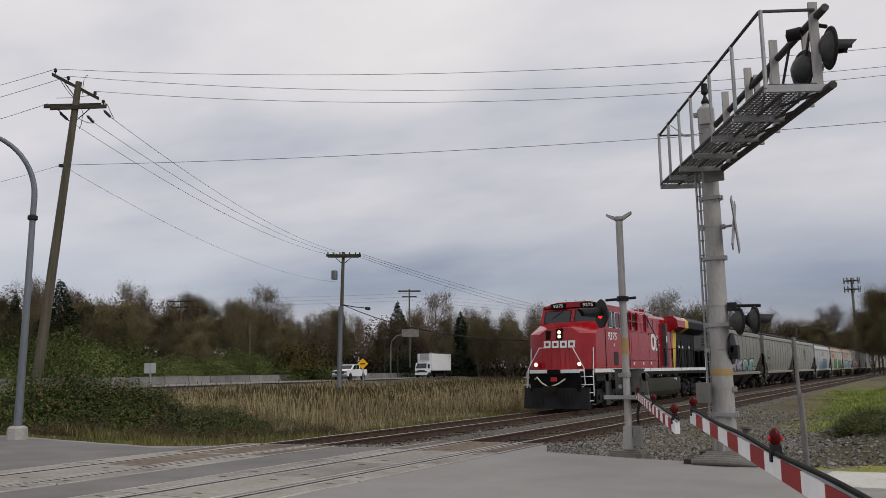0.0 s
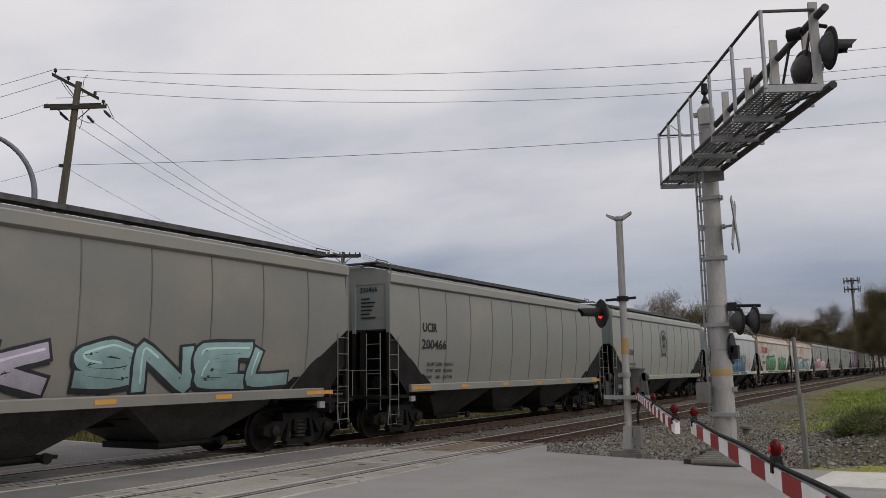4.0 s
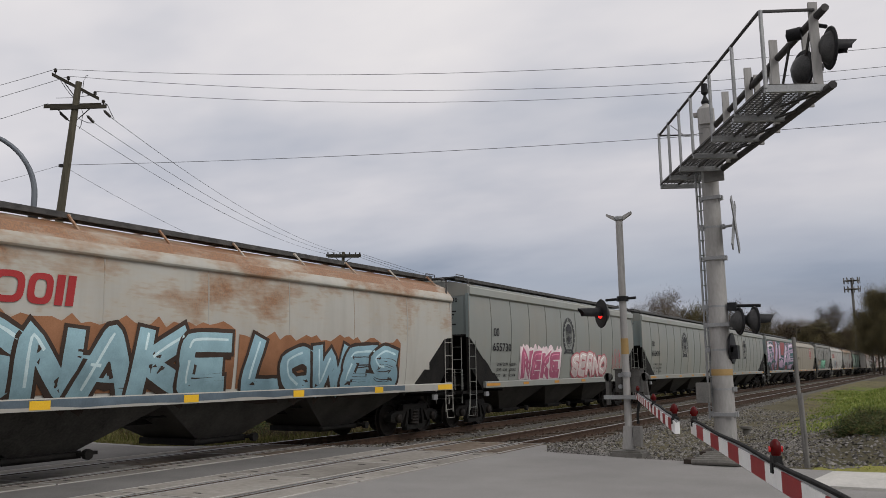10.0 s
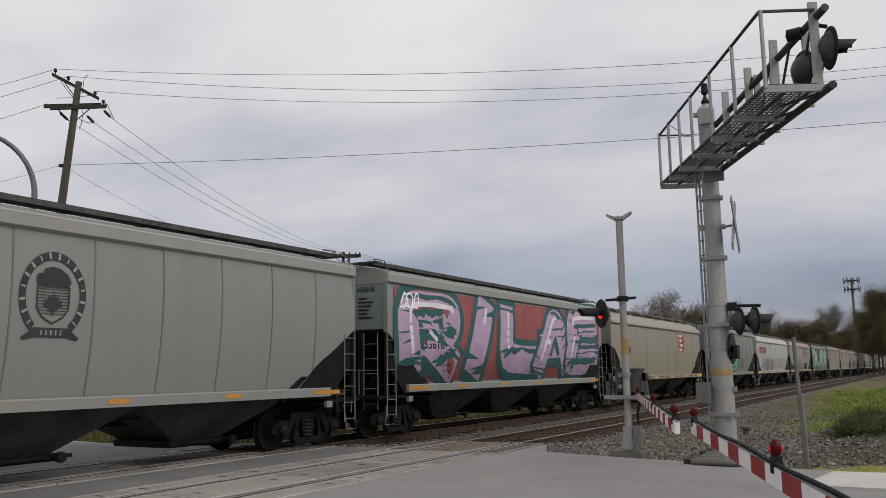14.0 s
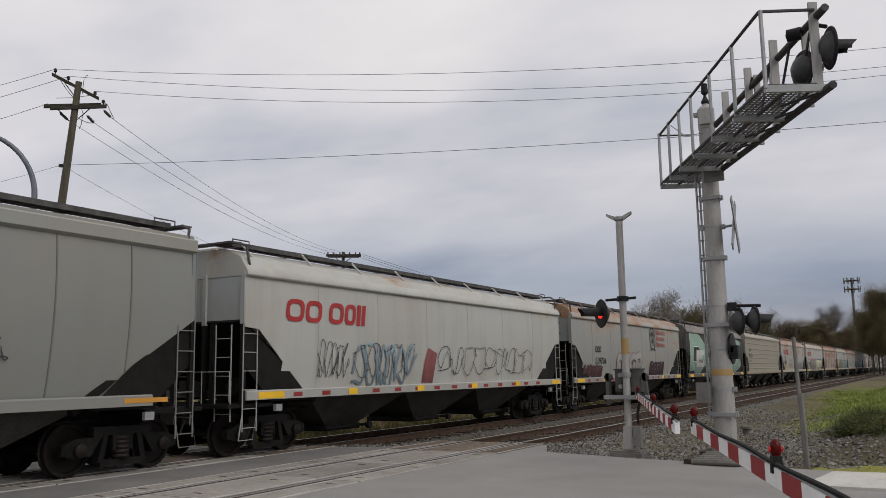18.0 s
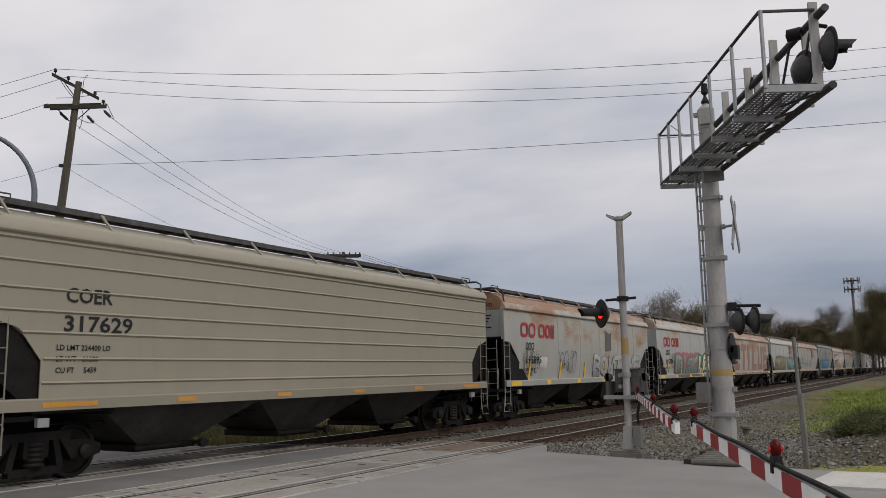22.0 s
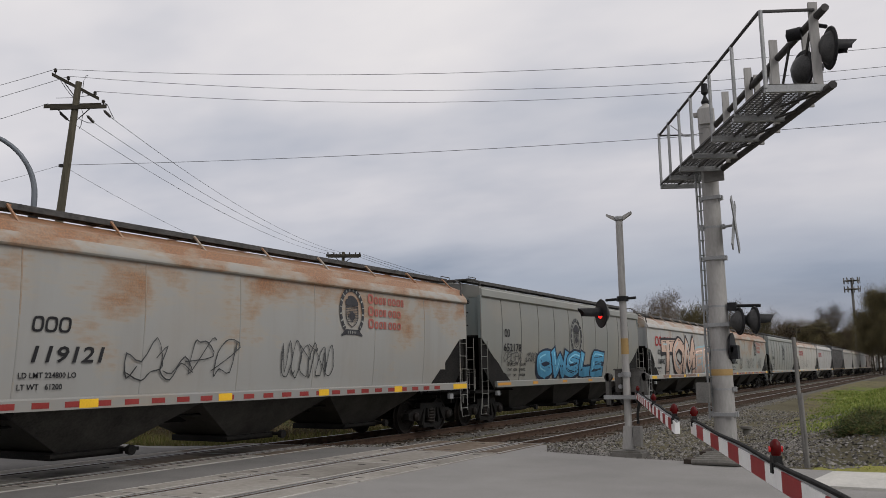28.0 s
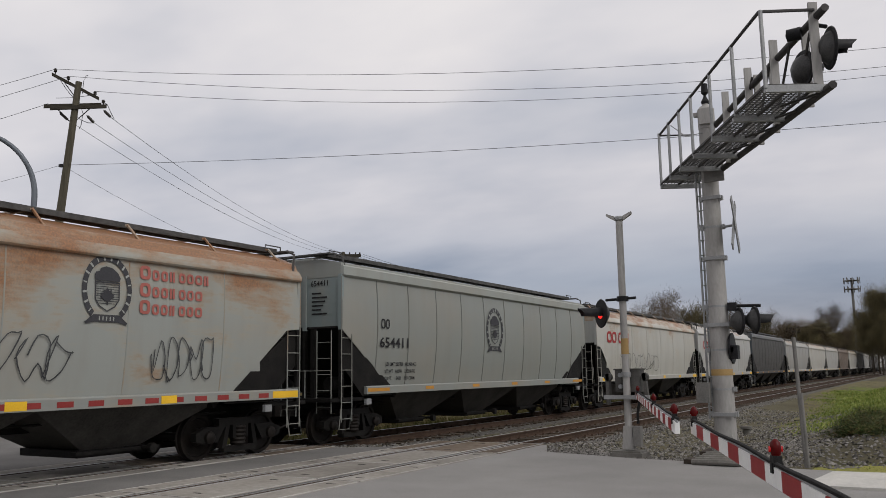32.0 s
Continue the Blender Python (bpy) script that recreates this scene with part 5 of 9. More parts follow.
piece(wagon_at(144.20), "LOWES", 8.3, 13.8, 1.26, 2.35, (0.22, 0.40, 0.48), (0.05, 0.03, 0.02), (0.26, 0.10, 0.03), 0.33, 9, 0.08, (0.50, 0.70, 0.75))
piece(wagon_at(162.20), "NEKE", 3.9, 7.1, 1.42, 2.35, (0.45, 0.07, 0.17), (0.72, 0.62, 0.62), (0.70, 0.55, 0.58), 0.38, 10)
piece(wagon_at(162.20), "SERNO", 8.5, 12.4, 1.42, 2.3, (0.68, 0.55, 0.53), (0.50, 0.10, 0.13), None, 0.34, 11)
scrawl(wagon_at(162.20), 13.2, 14.6, 1.7, 2.5, (0.5, 0.05, 0.08), 12, 3)
scrawl(wagon_at(197.72), 0.7, 1.9, 2.75, 3.35, (0.45, 0.45, 0.44), 13, 4, 0.02)
# the fully covered wagon
w = wagon_at(215.46)
side_ground(w, (1.42, 1.15), [(1.96, 1.3), (2.85, 0.28), (3.94, 0.3)], 16.26, ink((0.26, 0.05, 0.05)))
piece(w, "RILAE", 0.7, 15.4, 1.50, 3.88, (0.40, 0.27, 0.40), (0.02, 0.10, 0.095), None, 0.40, 14, 0.05, (0.62, 0.58, 0.62))
scrawl(w, 0.6, 1.5, 3.4, 3.8, (0.75, 0.75, 0.75), 15, 3, 0.05)
piece(wagon_at(250.80), "HERMES", 4.9, 9.7, 1.42, 2.4, (0.16, 0.52, 0.33), (0.02, 0.05, 0.04), None, 0.33, 16, 0.1, (0.36, 0.68, 0.50))
scrawl(wagon_at(250.80), 2.2, 4.4, 1.9, 2.3, (0.48, 0.30, 0.10), 17, 4, 0.05)
scrawl(wagon_at(250.80), 3.3, 4.4, 1.7, 2.4, (0.05, 0.05, 0.05), 18, 3)
scrawl(wagon_at(250.80), 10.4, 12.6, 1.6, 2.3, (0.06, 0.06, 0.06), 19, 5)
for y, a, b, n, sd in ((268.40, 2.4, 3.6, 5, 20), (268.40, 3.8, 6.5, 5, 21), (268.40, 7.9, 14.2, 9, 22), (339.37, 4.7, 6.5, 4, 23), (339.37, 1.5, 2.7, 4, 24), (357.14, 2.7, 3.4, 3, 25), (410.37, 4.5, 7.2, 4, 26), (410.37, 8.5, 10.3, 6, 27), (410.37, 0.6, 2.0, 3, 28), (428.25, 1.6, 3.0, 5, 29), (428.25, 3.3, 4.2, 4, 30), (463.97, 1.4, 2.4, 4, 31), (463.97, 4.8, 5.8, 5, 32), (463.97, 7.1, 10.5, 7, 33), (463.97, 12.1, 13.6, 5, 34), (499.35, 3.0, 9.0, 8, 35)):
    low, high = (1.97, 2.30) if y == 428.25 else (1.6, 2.4)
    scrawl(wagon_at(y), a, b, low, high, (0.06, 0.062, 0.065), sd, n, 0.022)
scrawl(wagon_at(268.40), 3.8, 6.6, 1.4, 2.4, (0.20, 0.28, 0.33), 37, 6, 0.07)
side_shape(wagon_at(268.40), [(7.0, 1.4), (7.6, 1.38), (7.75, 2.2), (7.25, 2.35), (7.1, 2.0)], ink((0.25, 0.06, 0.06)), 1.604, "graffiti_patch")
piece(wagon_at(286.47), "OHGR", 5.4, 9.1, 1.26, 2.4, (0.30, 0.29, 0.28), (0.20, 0.05, 0.06), None, 0.30, 38, 0.0, None, 1.2)
piece(wagon_at(286.47), "BORN", 10.5, 12.8, 1.3, 2.0, (0.05, 0.018, 0.03), (0.04, 0.018, 0.025), None, 0.40, 39, 0.1, (0.26, 0.17, 0.18))
piece(wagon_at(286.47), "NAKS", 1.3, 3.4, 1.36, 1.85, (0.10, 0.03, 0.035), (0.10, 0.06, 0.06), None, 0.36, 40)
# large block letters over the whole side
w = wagon_at(304.20)
side_ground(w, (1.38, 1.15), [(1.95, 1.25), (2.6, 0.42), (2.66, 0.06), (3.7, 0.06)], 16.80, ink((0.035, 0.033, 0.035)))
piece(w, "DUES", 0.7, 15.3, 1.40, 3.64, (0.19, 0.30, 0.235), (0.42, 0.46, 0.40), None, 0.29, 41, 0.0, None, 1.14, 0.0)
side_shape(w, [(2.2, 1.75), (4.2, 1.75), (4.2, 2.75), (2.2, 2.75)], ink((0.42, 0.42, 0.40)), 1.6145, "number_patch")
side_text(w, "119478", 2.4, 2.0, 0.36, BLACK_INK, 1.617, 1.35)
piece(wagon_at(339.37), "BOMTIME", 8.4, 14.7, 1.42, 2.25, (0.40, 0.40, 0.38), (0.07, 0.07, 0.075), None, 0.24, 42, 0.0, None, 1.17)
side_shape(wagon_at(339.37), [(2.9, 1.78), (3.55, 1.78), (3.55, 2.15), (2.9, 2.15)], ink((0.62, 0.60, 0.56)), 1.604, "paint_patch")
side_shape(wagon_at(339.37), [(9.9, 2.45), (10.6, 2.5), (10.7, 3.3), (10.4, 3.2), (9.85, 3.35)], ink((0.09, 0.085, 0.08)), 1.604, "paint_patch")
piece(wagon_at(357.14), "RISK", 3.6, 8.4, 1.28, 2.4, (0.16, 0.26, 0.22), (0.32, 0.07, 0.08), (0.34, 0.12, 0.13), 0.34, 43, 0.1, (0.30, 0.42, 0.38))
piece(wagon_at(357.14), "LEETS", 8.8, 14.4, 1.26, 2.4, (0.55, 0.53, 0.36), (0.03, 0.04, 0.03), (0.05, 0.22, 0.14), 0.42, 44, 0.08)
# faded red capitals
w = wagon_at(374.83)
faded = mat("faded_red_spray", (0.25, 0.105, 0.088), (0.33, 0.23, 0.195), 0.8, 0.6, fine=7, lo=0.3, hi=0.7)
for k, (a, b, foot, middle, top) in enumerate(((1.5, 3.6, 1, 1, 1), (4.2, 6.2, 0, 0, 1), (6.8, 7.9, 0, 0, 0), (8.5, 10.4, 1, 0, 0), (11.0, 13.0, 1, 0, 0), (13.4, 15.2, 1, 1, 1))):
    s = Shape()
    rr = random.Random(50 + k)
    u = (a + b) / 2 if top and not foot else a + 0.35
    ribbon(s, [(u, 1.75), (u + 0.03, 2.4), (u, 3.1)], 0.62, 1.603, rr, 0.04)
    if k == 4:
        ribbon(s, [(b - 0.35, 1.75), (b - 0.33, 2.4), (b - 0.35, 3.1)], 0.55, 1.6032, rr, 0.04)
    for on, z in ((foot, 1.72), (middle, 2.45), (top, 3.15)):
        if on:
            ribbon(s, [(a + 0.2, z), (b - 0.2, z)], 0.45, 1.6035 + 0.0004 * z, rr, 0.04)
    part("graffiti_fill", s, faded, w, "faded red block letters", smooth=False)
piece(wagon_at(392.54), "OMSAS", 2.3, 8.4, 1.3, 2.5, (0.25, 0.22, 0.13), (0.06, 0.05, 0.04), None, 0.34, 45)
piece(wagon_at(392.54), "DAMSM", 9.6, 15.1, 1.2, 2.45, (0.16, 0.32, 0.32), (0.05, 0.04, 0.035), (0.27, 0.17, 0.10), 0.34, 46, 0.0, (0.45, 0.50, 0.48))
piece(wagon_at(428.25), "OWSLE", 4.4, 11.1, 1.42, 2.42, (0.02, 0.26, 0.46), (0.02, 0.03, 0.06), None, 0.38, 47, 0.1, (0.16, 0.50, 0.68))
piece(wagon_at(445.86), "TOM", 2.5, 9.2, 1.3, 3.2, (0.48, 0.32, 0.24), (0.030, 0.026, 0.030), None, 0.30, 48, 0.0, (0.30, 0.42, 0.46))
piece(wagon_at(445.86), "ER", 9.4, 13.6, 1.4, 2.9, (0.46, 0.32, 0.25), (0.24, 0.40, 0.46), None, 0.32, 49)
# spray that runs down over the sills
for y, a, b, col in ((125.93, 3.6, 8.3, (0.06, 0.26, 0.13)), (125.93, 9.4, 15.0, (0.05, 0.17, 0.085)), (125.93, 8.3, 9.4, (0.40, 0.25, 0.24)), (144.20, 1.9, 14.2, (0.17, 0.24, 0.30)), (304.20, 1.0, 15.1, (0.21, 0.26, 0.22)), (357.14, 8.6, 14.6, (0.40, 0.40, 0.30)), (357.14, 3.4, 8.6, (0.22, 0.19, 0.18)), (445.86, 2.4, 9.3, (0.40, 0.27, 0.21)), (107.61, 4.2, 12.6, (0.10, 0.28, 0.33)), (286.47, 5.4, 9.1, (0.24, 0.20, 0.20))):
    s = Shape()
    rr = random.Random(int(y))
    n = 24
    v = []
    for i in range(n + 1):
        v += [(1.6262, lerp(a, b, i / n), 1.345), (1.6262, lerp(a, b, i / n), 1.19 + rr.uniform(0.0, 0.05))]
    s.add(v, [(2 * i, 2 * i + 1, 2 * i + 3, 2 * i + 2) for i in range(n)])
    part("sill_graffiti", s, ink(col), wagon_at(y), smooth=False)
# amber triangles of tape on some sills
for y in (125.93, 339.37, 357.14):
    for u in (1.9, 4.7, 7.3, 9.7, 13.7):
        side_shape(wagon_at(y), [(u, 1.36), (u + 0.14, 1.36), (u + 0.24, 2.0), (u + 0.10, 2.0)], YELLOW, 1.618, "tape_stripe")
for y in (125.93, 233.05, 268.40, 286.47, 374.83, 410.37, 463.97, 304.20):
    dense = y in (410.37, 463.97, 374.83)
    for j in range(24 if dense else 14):
        u = 1.5 + j * (0.58 if dense else 1.0)
        part("red_tape", Shape().box(1.6205, 1.629, u, u + 0.30, 1.205, 1.30), RED_DULL, wagon_at(y))

# ---- the locomotive ----
LOCO_RED = mat("glossy_red_paint", (0.235, 0.003, 0.008), (0.31, 0.006, 0.011), 0.8, 0.12, 0, 0.10, spec=0.42, fine=1.6)
LOCO_BLACK = mat("satin_black_paint", (0.004, 0.004, 0.005), (0.010, 0.010, 0.011), 2, 0.40, 0, 0.0, spec=0.05)
LOCO_WHITE = flat_paint("white_stripe", (0.66, 0.66, 0.66), 0.4)
LOCO_YELLOW = flat_paint("yellow_slash", (0.62, 0.40, 0.06), 0.45)
SEAM = mat("dark_red_seam", (0.05, 0.002, 0.004), (0.09, 0.003, 0.006), 2, 0.5)
TANK_GLOSS = mat("glossy_tank_paint", (0.010, 0.011, 0.012), (0.026, 0.027, 0.029), 1.5, 0.24, 0, 0.12, spec=0.6)
TANK = mat("dark_grey_tank", (0.005, 0.005, 0.006), (0.018, 0.018, 0.020), 1.5, 0.5, 0, 0.1)
PANE = glass("dark_window_glass", (0.02, 0.025, 0.03))
LAMP_ON = glow("warm_headlight", (1.0, 0.72, 0.42), 2.6)
INSIDE = mat("machinery_dark", (0.015, 0.015, 0.016), (0.05, 0.05, 0.05), 5, 0.6)


def skin(verts, faces):
    s = Shape()
    s.add(verts, faces)
    return s


def build_loco():
    lo = thing("locomotive", "glossy red diesel freight locomotive with white cab number", "locomotive", group="train")
    lo["label"] = "glossy red and black diesel freight locomotive, headlights lit"
    # frame and running boards
    fr = Shape().box(-1.5, 1.5, 0.85, 21.1, 1.40, 1.70)
    part("frame", fr, LOCO_BLACK, lo)
    for k in (-1, 1):
        part("sill_stripe", Shape().box(k * 1.505, k * 1.515, 0.95, 21.1, 1.56, 1.72), LOCO_WHITE, lo, "white reflective sill stripe")
        s = Shape()
        for j in range(10):
            s.box(k * 1.516, k * 1.519, 1.0 + j * 2.0, 1.03 + j * 2.0, 1.56, 1.72)
        part("stripe_gap", s, LOCO_BLACK, lo)
        part("cable_trough", Shape().box(k * 1.32, k * 1.50, 1.2, 9.0, 1.22, 1.42), TANK, lo)
    # nose: chamfered in plan, top sloping up to the windscreen
    z0 = 1.70
    base = [(-1.02, 0.80), (1.02, 0.80), (1.5, 1.22), (1.5, 2.55), (-1.5, 2.55), (-1.5, 1.22)]
    top = [(-0.92, 0.98, 3.22), (0.92, 0.98, 3.22), (1.5, 1.30, 3.22), (1.5, 2.55, 3.72), (-1.5, 2.55, 3.72), (-1.5, 1.30, 3.22)]
    mid = [(-0.55, 1.02, 3.46), (0.55, 1.02, 3.46)]
    v = [(x, y, z0) for x, y in base] + top + mid + [(0.9, 2.4, 3.80), (-0.9, 2.4, 3.80)]
    f = [(0, 1, 2, 3, 4, 5), (0, 1, 7, 6), (1, 2, 8, 7), (2, 3, 9, 8), (5, 0, 6, 11), (4, 5, 11, 10), (6, 7, 13, 12), (7, 8, 9, 14, 13), (6, 12, 15, 10, 11), (12, 13, 14, 15), (3, 4, 10, 15, 14, 9)]
    part("nose", skin(v, f), LOCO_RED, lo, "red nose with chamfered corners")
    # cab
    cab = [(2.45, 1.70), (2.45, 3.70), (2.78, 4.42), (2.95, 4.50), (5.05, 4.50), (5.05, 1.70)]
    c = Shape().prism(cab, "x", -1.5, 1.5)
    part("cab", c, LOCO_RED, lo)
    rf = [(-1.5, 4.46), (-1.42, 4.52), (-0.75, 4.70), (0.75, 4.70), (1.42, 4.52), (1.5, 4.46)]
    part("cab_roof", Shape().prism(rf, "y", 2.72, 5.08), LOCO_RED, lo)
    for k in (-1, 1):
        # windscreens follow the sloped front
        a = Vector((0, 2.45, 3.70))
        b = Vector((0, 2.78, 4.42))
        n = Vector((0, -0.909, 0.417))

        def on(x, t, d):
            q = a.lerp(b, t) + n * d
            return (x, q.y, q.z)
        x0, x1 = (0.12, 1.32)
        for nm, m, grow, d in (("windscreen_frame", LOCO_BLACK, 0.04, 0.006), ("windscreen", PANE, 0.0, 0.014)):
            part(nm, skin([on(k * (x0 - grow), 0.10 - grow, d), on(k * (x1 + grow), 0.10 - grow, d), on(k * (x1 + grow), 0.82 + grow, d), on(k * (x0 - grow), 0.82 + grow, d)], [(0, 1, 2, 3)]), m, lo, smooth=False)
        part("wiper", Shape().tube([on(k * 0.5, 0.80, 0.03), on(k * 0.95, 0.35, 0.03)], 0.012, 5), STEEL_BLACK, lo)
        # side windows
        for y0, y1, fr_w in ((2.95, 3.38, 1), (3.42, 3.80, 1), (3.84, 4.20, 1), (4.45, 4.72, 1)):
            part("window_frame", Shape().box(k * 1.502, k * 1.512, y0 - 0.03, y1 + 0.03, 3.50, 4.22), LOCO_BLACK, lo)
            part("window", Shape().box(k * 1.512, k * 1.518, y0, y1, 3.54, 4.18), PANE, lo)
        part("window_trim", Shape().box(k * 1.513, k * 1.524, 3.38, 3.43, 3.52, 4.2).box(k * 1.513, k * 1.524, 3.79, 3.84, 3.52, 4.2), LOCO_WHITE, lo)
        part("cab_vent", Shape().box(k * 1.502, k * 1.51, 3.55, 4.15, 1.85, 2.45), INSIDE, lo)
        part("body_seam", Shape().box(k * 1.501, k * 1.507, 2.9, 5.0, 2.80, 2.83).box(k * 1.501, k * 1.507, 1.3, 5.0, 1.78, 1.80), RED_BAND, lo)
        # number board lamps
        part("number_board", Shape().box(min(k * 0.35, k * 1.05), max(k * 0.35, k * 1.05), 2.66, 2.76, 4.43, 4.64), LOCO_BLACK, lo)
        me = lettering("9375", 0.20, 0.48)
        me.materials.clear()
        part("number", me, LOCO_WHITE, lo, "", Matrix(((1, 0, 0, k * 0.70 - 0.24), (0, 0, 1, 2.652), (0, 1, 0, 4.465), (0, 0, 0, 1)))).data.materials.append(LOCO_WHITE)
    side_text(lo, "9375", 2.75, 2.98, 0.46, LOCO_WHITE, 1.508, 1.25, shear=0.25)
    word_blocks(lo, 3.55, 2.70, 0.12, (0.7, 0.7), LOCO_WHITE, 0.0, 0.2, 1.508)
    # nose front: mark as plain blocks, door lines, lamps
    s = Shape()
    rng = random.Random(5)
    for p in (-0.70, -0.33, 0.04, 0.41):
        w, h, d = 0.31, 0.30, 0.085
        o = [(p, 0), (p + w, 0), (p + w, h), (p, h), (p + d, d), (p + w - d, d), (p + w - d, h - d), (p + d, h - d)]
        s.add([(u, 0.0, v) for u, v in o], [(0, 1, 5, 4), (1, 2, 6, 5), (2, 3, 7, 6), (3, 0, 4, 7)])
    part("logo", s, LOCO_WHITE, lo, "white block mark on the nose", Matrix.Translation((0, 0.868, 2.62)) @ Matrix.Rotation(radians(-6.8), 4, "X"), smooth=False)
    for z in (3.28, 3.10):
        part("headlight", Shape().lathe([(0.0, -0.03), (0.06, -0.03), (0.075, 0.0), (0.075, 0.08)], 16, (0.0, 0.93, z), "y"), LAMP_ON, lo, "lit headlight")
    part("headlight_housing", Shape().box(-0.14, 0.14, 0.93, 1.1, 2.96, 3.44), LOCO_BLACK, lo)
    part("door_window", Shape().box(-0.62, -0.42, 0.93, 1.02, 2.98, 3.36), LOCO_BLACK, lo)
    for k in (-1, 1):
        part("ditch_light", Shape().lathe([(0.0, -0.03), (0.07, -0.03), (0.085, 0.0), (0.085, 0.1)], 16, (k * 0.98, 0.62, 1.92), "y"), LAMP_ON, lo, "lit ditch light")
        part("ditch_light_housing", Shape().lathe([(0.135, 0.0), (0.14, 0.02), (0.12, 0.18), (0.0, 0.2)], 16, (k * 0.98, 0.62, 1.92), "y"), LOCO_RED, lo)
        for z in (2.35, 2.85, 3.15):
            part("grab_iron", Shape().tube([(k * 0.45, 0.90 + (z - 1.7) * 0.117, z), (k * 0.45, 0.83 + (z - 1.7) * 0.117, z), (k * 0.80, 0.83 + (z - 1.7) * 0.117, z), (k * 0.80, 0.90 + (z - 1.7) * 0.117, z)], 0.013, 5), LOCO_WHITE, lo)
        # front handrails, steps
        h = Shape()
        h.tube([(k * 0.55, 0.55, 2.62), (k * 0.75, 0.5, 2.62), (k * 1.25, 0.42, 1.75), (k * 1.28, 0.42, 1.05), (k * 1.15, 0.40, 0.98)], 0.022, 6)
        h.tube([(k * 1.42, 1.25, 2.65), (k * 1.42, 1.15, 2.60), (k * 1.42, 1.10, 2.0), (k * 1.5, 0.82, 1.6), (k * 1.5, 0.82, 0.62)], 0.022, 6)
        part("handrail", h, LOCO_WHITE, lo, "white grab rail")
        part("front_rail", Shape().tube([(k * 0.2, 0.52, 1.72), (k * 0.2, 0.50, 2.6), (k * 0.62, 0.50, 2.6), (k * 0.62, 0.52, 1.72)], 0.025, 6), LOCO_RED, lo)
        for j in range(4):
            part("step", Shape().box(min(k * 1.12, k * 1.48), max(k * 1.12, k * 1.48), 0.40, 0.82, 0.40 + j * 0.33, 0.43 + j * 0.33), LOCO_WHITE, lo)
        part("step_well", Shape().box(min(k * 1.05, k * 1.49), max(k * 1.05, k * 1.49), 0.84, 0.90, 0.36, 1.60), LOCO_BLACK, lo)
    part("pilot", Shape().box(-1.12, 1.12, 0.30, 0.95, 0.80, 1.62), LOCO_BLACK, lo)
    part("anticlimber", Shape().box(-1.10, 1.10, 0.20, 0.95, 1.56, 1.70), LOCO_WHITE, lo)
    part("anticlimber_gap", Shape().box(-0.30, 0.30, 0.19, 0.5, 1.50, 1.705), LOCO_BLACK, lo)
    pv = [(-1.45, 0.42, 0.95), (0, 0.10, 0.95), (1.45, 0.42, 0.95), (1.45, 0.30, 0.10), (0, -0.05, 0.10), (-1.45, 0.30, 0.10), (-1.45, 0.6, 0.95), (0, 0.4, 0.95), (1.45, 0.6, 0.95), (1.45, 0.5, 0.10), (0, 0.3, 0.10), (-1.45, 0.5, 0.10)]
    part("snow_plough", skin(pv, [(0, 1, 4, 5), (1, 2, 3, 4), (0, 6, 7, 1), (1, 7, 8, 2), (5, 4, 10, 11), (4, 3, 9, 10), (2, 8, 9, 3), (0, 5, 11, 6), (6, 11, 10, 7), (7, 10, 9, 8)]), TANK, lo, "dark grey snow plough")
    part("coupler", Shape().box(-0.12, 0.12, -0.45, 0.3, 0.80, 1.0).box(-0.2, 0.2, -0.52, -0.28, 0.74, 1.05), WHEEL, lo)
    part("front_hose", Shape().tube([(-0.85, 0.18, 1.32), (-0.72, 0.10, 1.40), (-0.5, 0.02, 1.18), (-0.15, 0.0, 0.98), (0.25, 0.02, 1.12), (0.55, 0.1, 1.32)], 0.03, 8), flat_paint("pale_hose", (0.45, 0.46, 0.33)), lo, "pale looping air hose")
    part("marker_plate", Shape().box(-0.14, 0.14, 0.17, 0.19, 1.22, 1.40), RED_BAND, lo)
    hs = Shape()
    for x in (-0.9, -0.75, 0.55, 0.7, 0.85, -0.5):
        hs.tube([(x, 0.1, 0.95), (x + 0.05, -0.02, 0.6), (x + rng.uniform(-0.1, 0.1), -0.02, 0.25)], 0.022, 5)
    part("air_hoses", hs, STEEL_BLACK, lo)
    # wide lower cabinet behind the cab, upper hood set back
    cb = Shape().prism([(5.05, 1.70), (10.25, 1.70), (10.25, 3.35), (9.9, 3.5), (5.05, 3.5)], "x", -1.48, 1.48)
    part("cabinet", cb, LOCO_RED, lo, "red equipment cabinet")
    part("upper_hood", Shape().prism([(-1.12, 3.4), (-1.12, 4.40), (-0.95, 4.58), (0.95, 4.58), (1.12, 4.40), (1.12, 3.4)], "y", 5.08, 10.4), LOCO_RED, lo)
    for k in (-1, 1):
        for y0, y1 in ((6.55, 7.15), (7.35, 8.0)):
            v = Shape().box(k * 1.122, k * 1.13, y0, y1, 3.72, 4.36)
            part("louvre", v, INSIDE, lo, "dark louvred vent")
            s = Shape()
            for j in range(8):
                s.box(k * 1.13, k * 1.15, y0, y1, 3.74 + j * 0.08, 3.765 + j * 0.08)
            part("louvre_slats", s, LOCO_BLACK, lo)
        for y in (5.4, 6.4, 7.25, 8.15, 9.7):
            part("hood_rib", Shape().box(k * 1.12, k * 1.20, y, y + 0.09, 3.5, 4.42), LOCO_RED, lo)
        r = Shape()
        r.tube([(k * 1.3, 5.2, 4.42), (k * 1.3, 9.2, 4.42)], 0.02, 6)
        r.tube([(k * 1.3, 5.2, 3.95), (k * 1.3, 9.0, 3.95)], 0.02, 6)
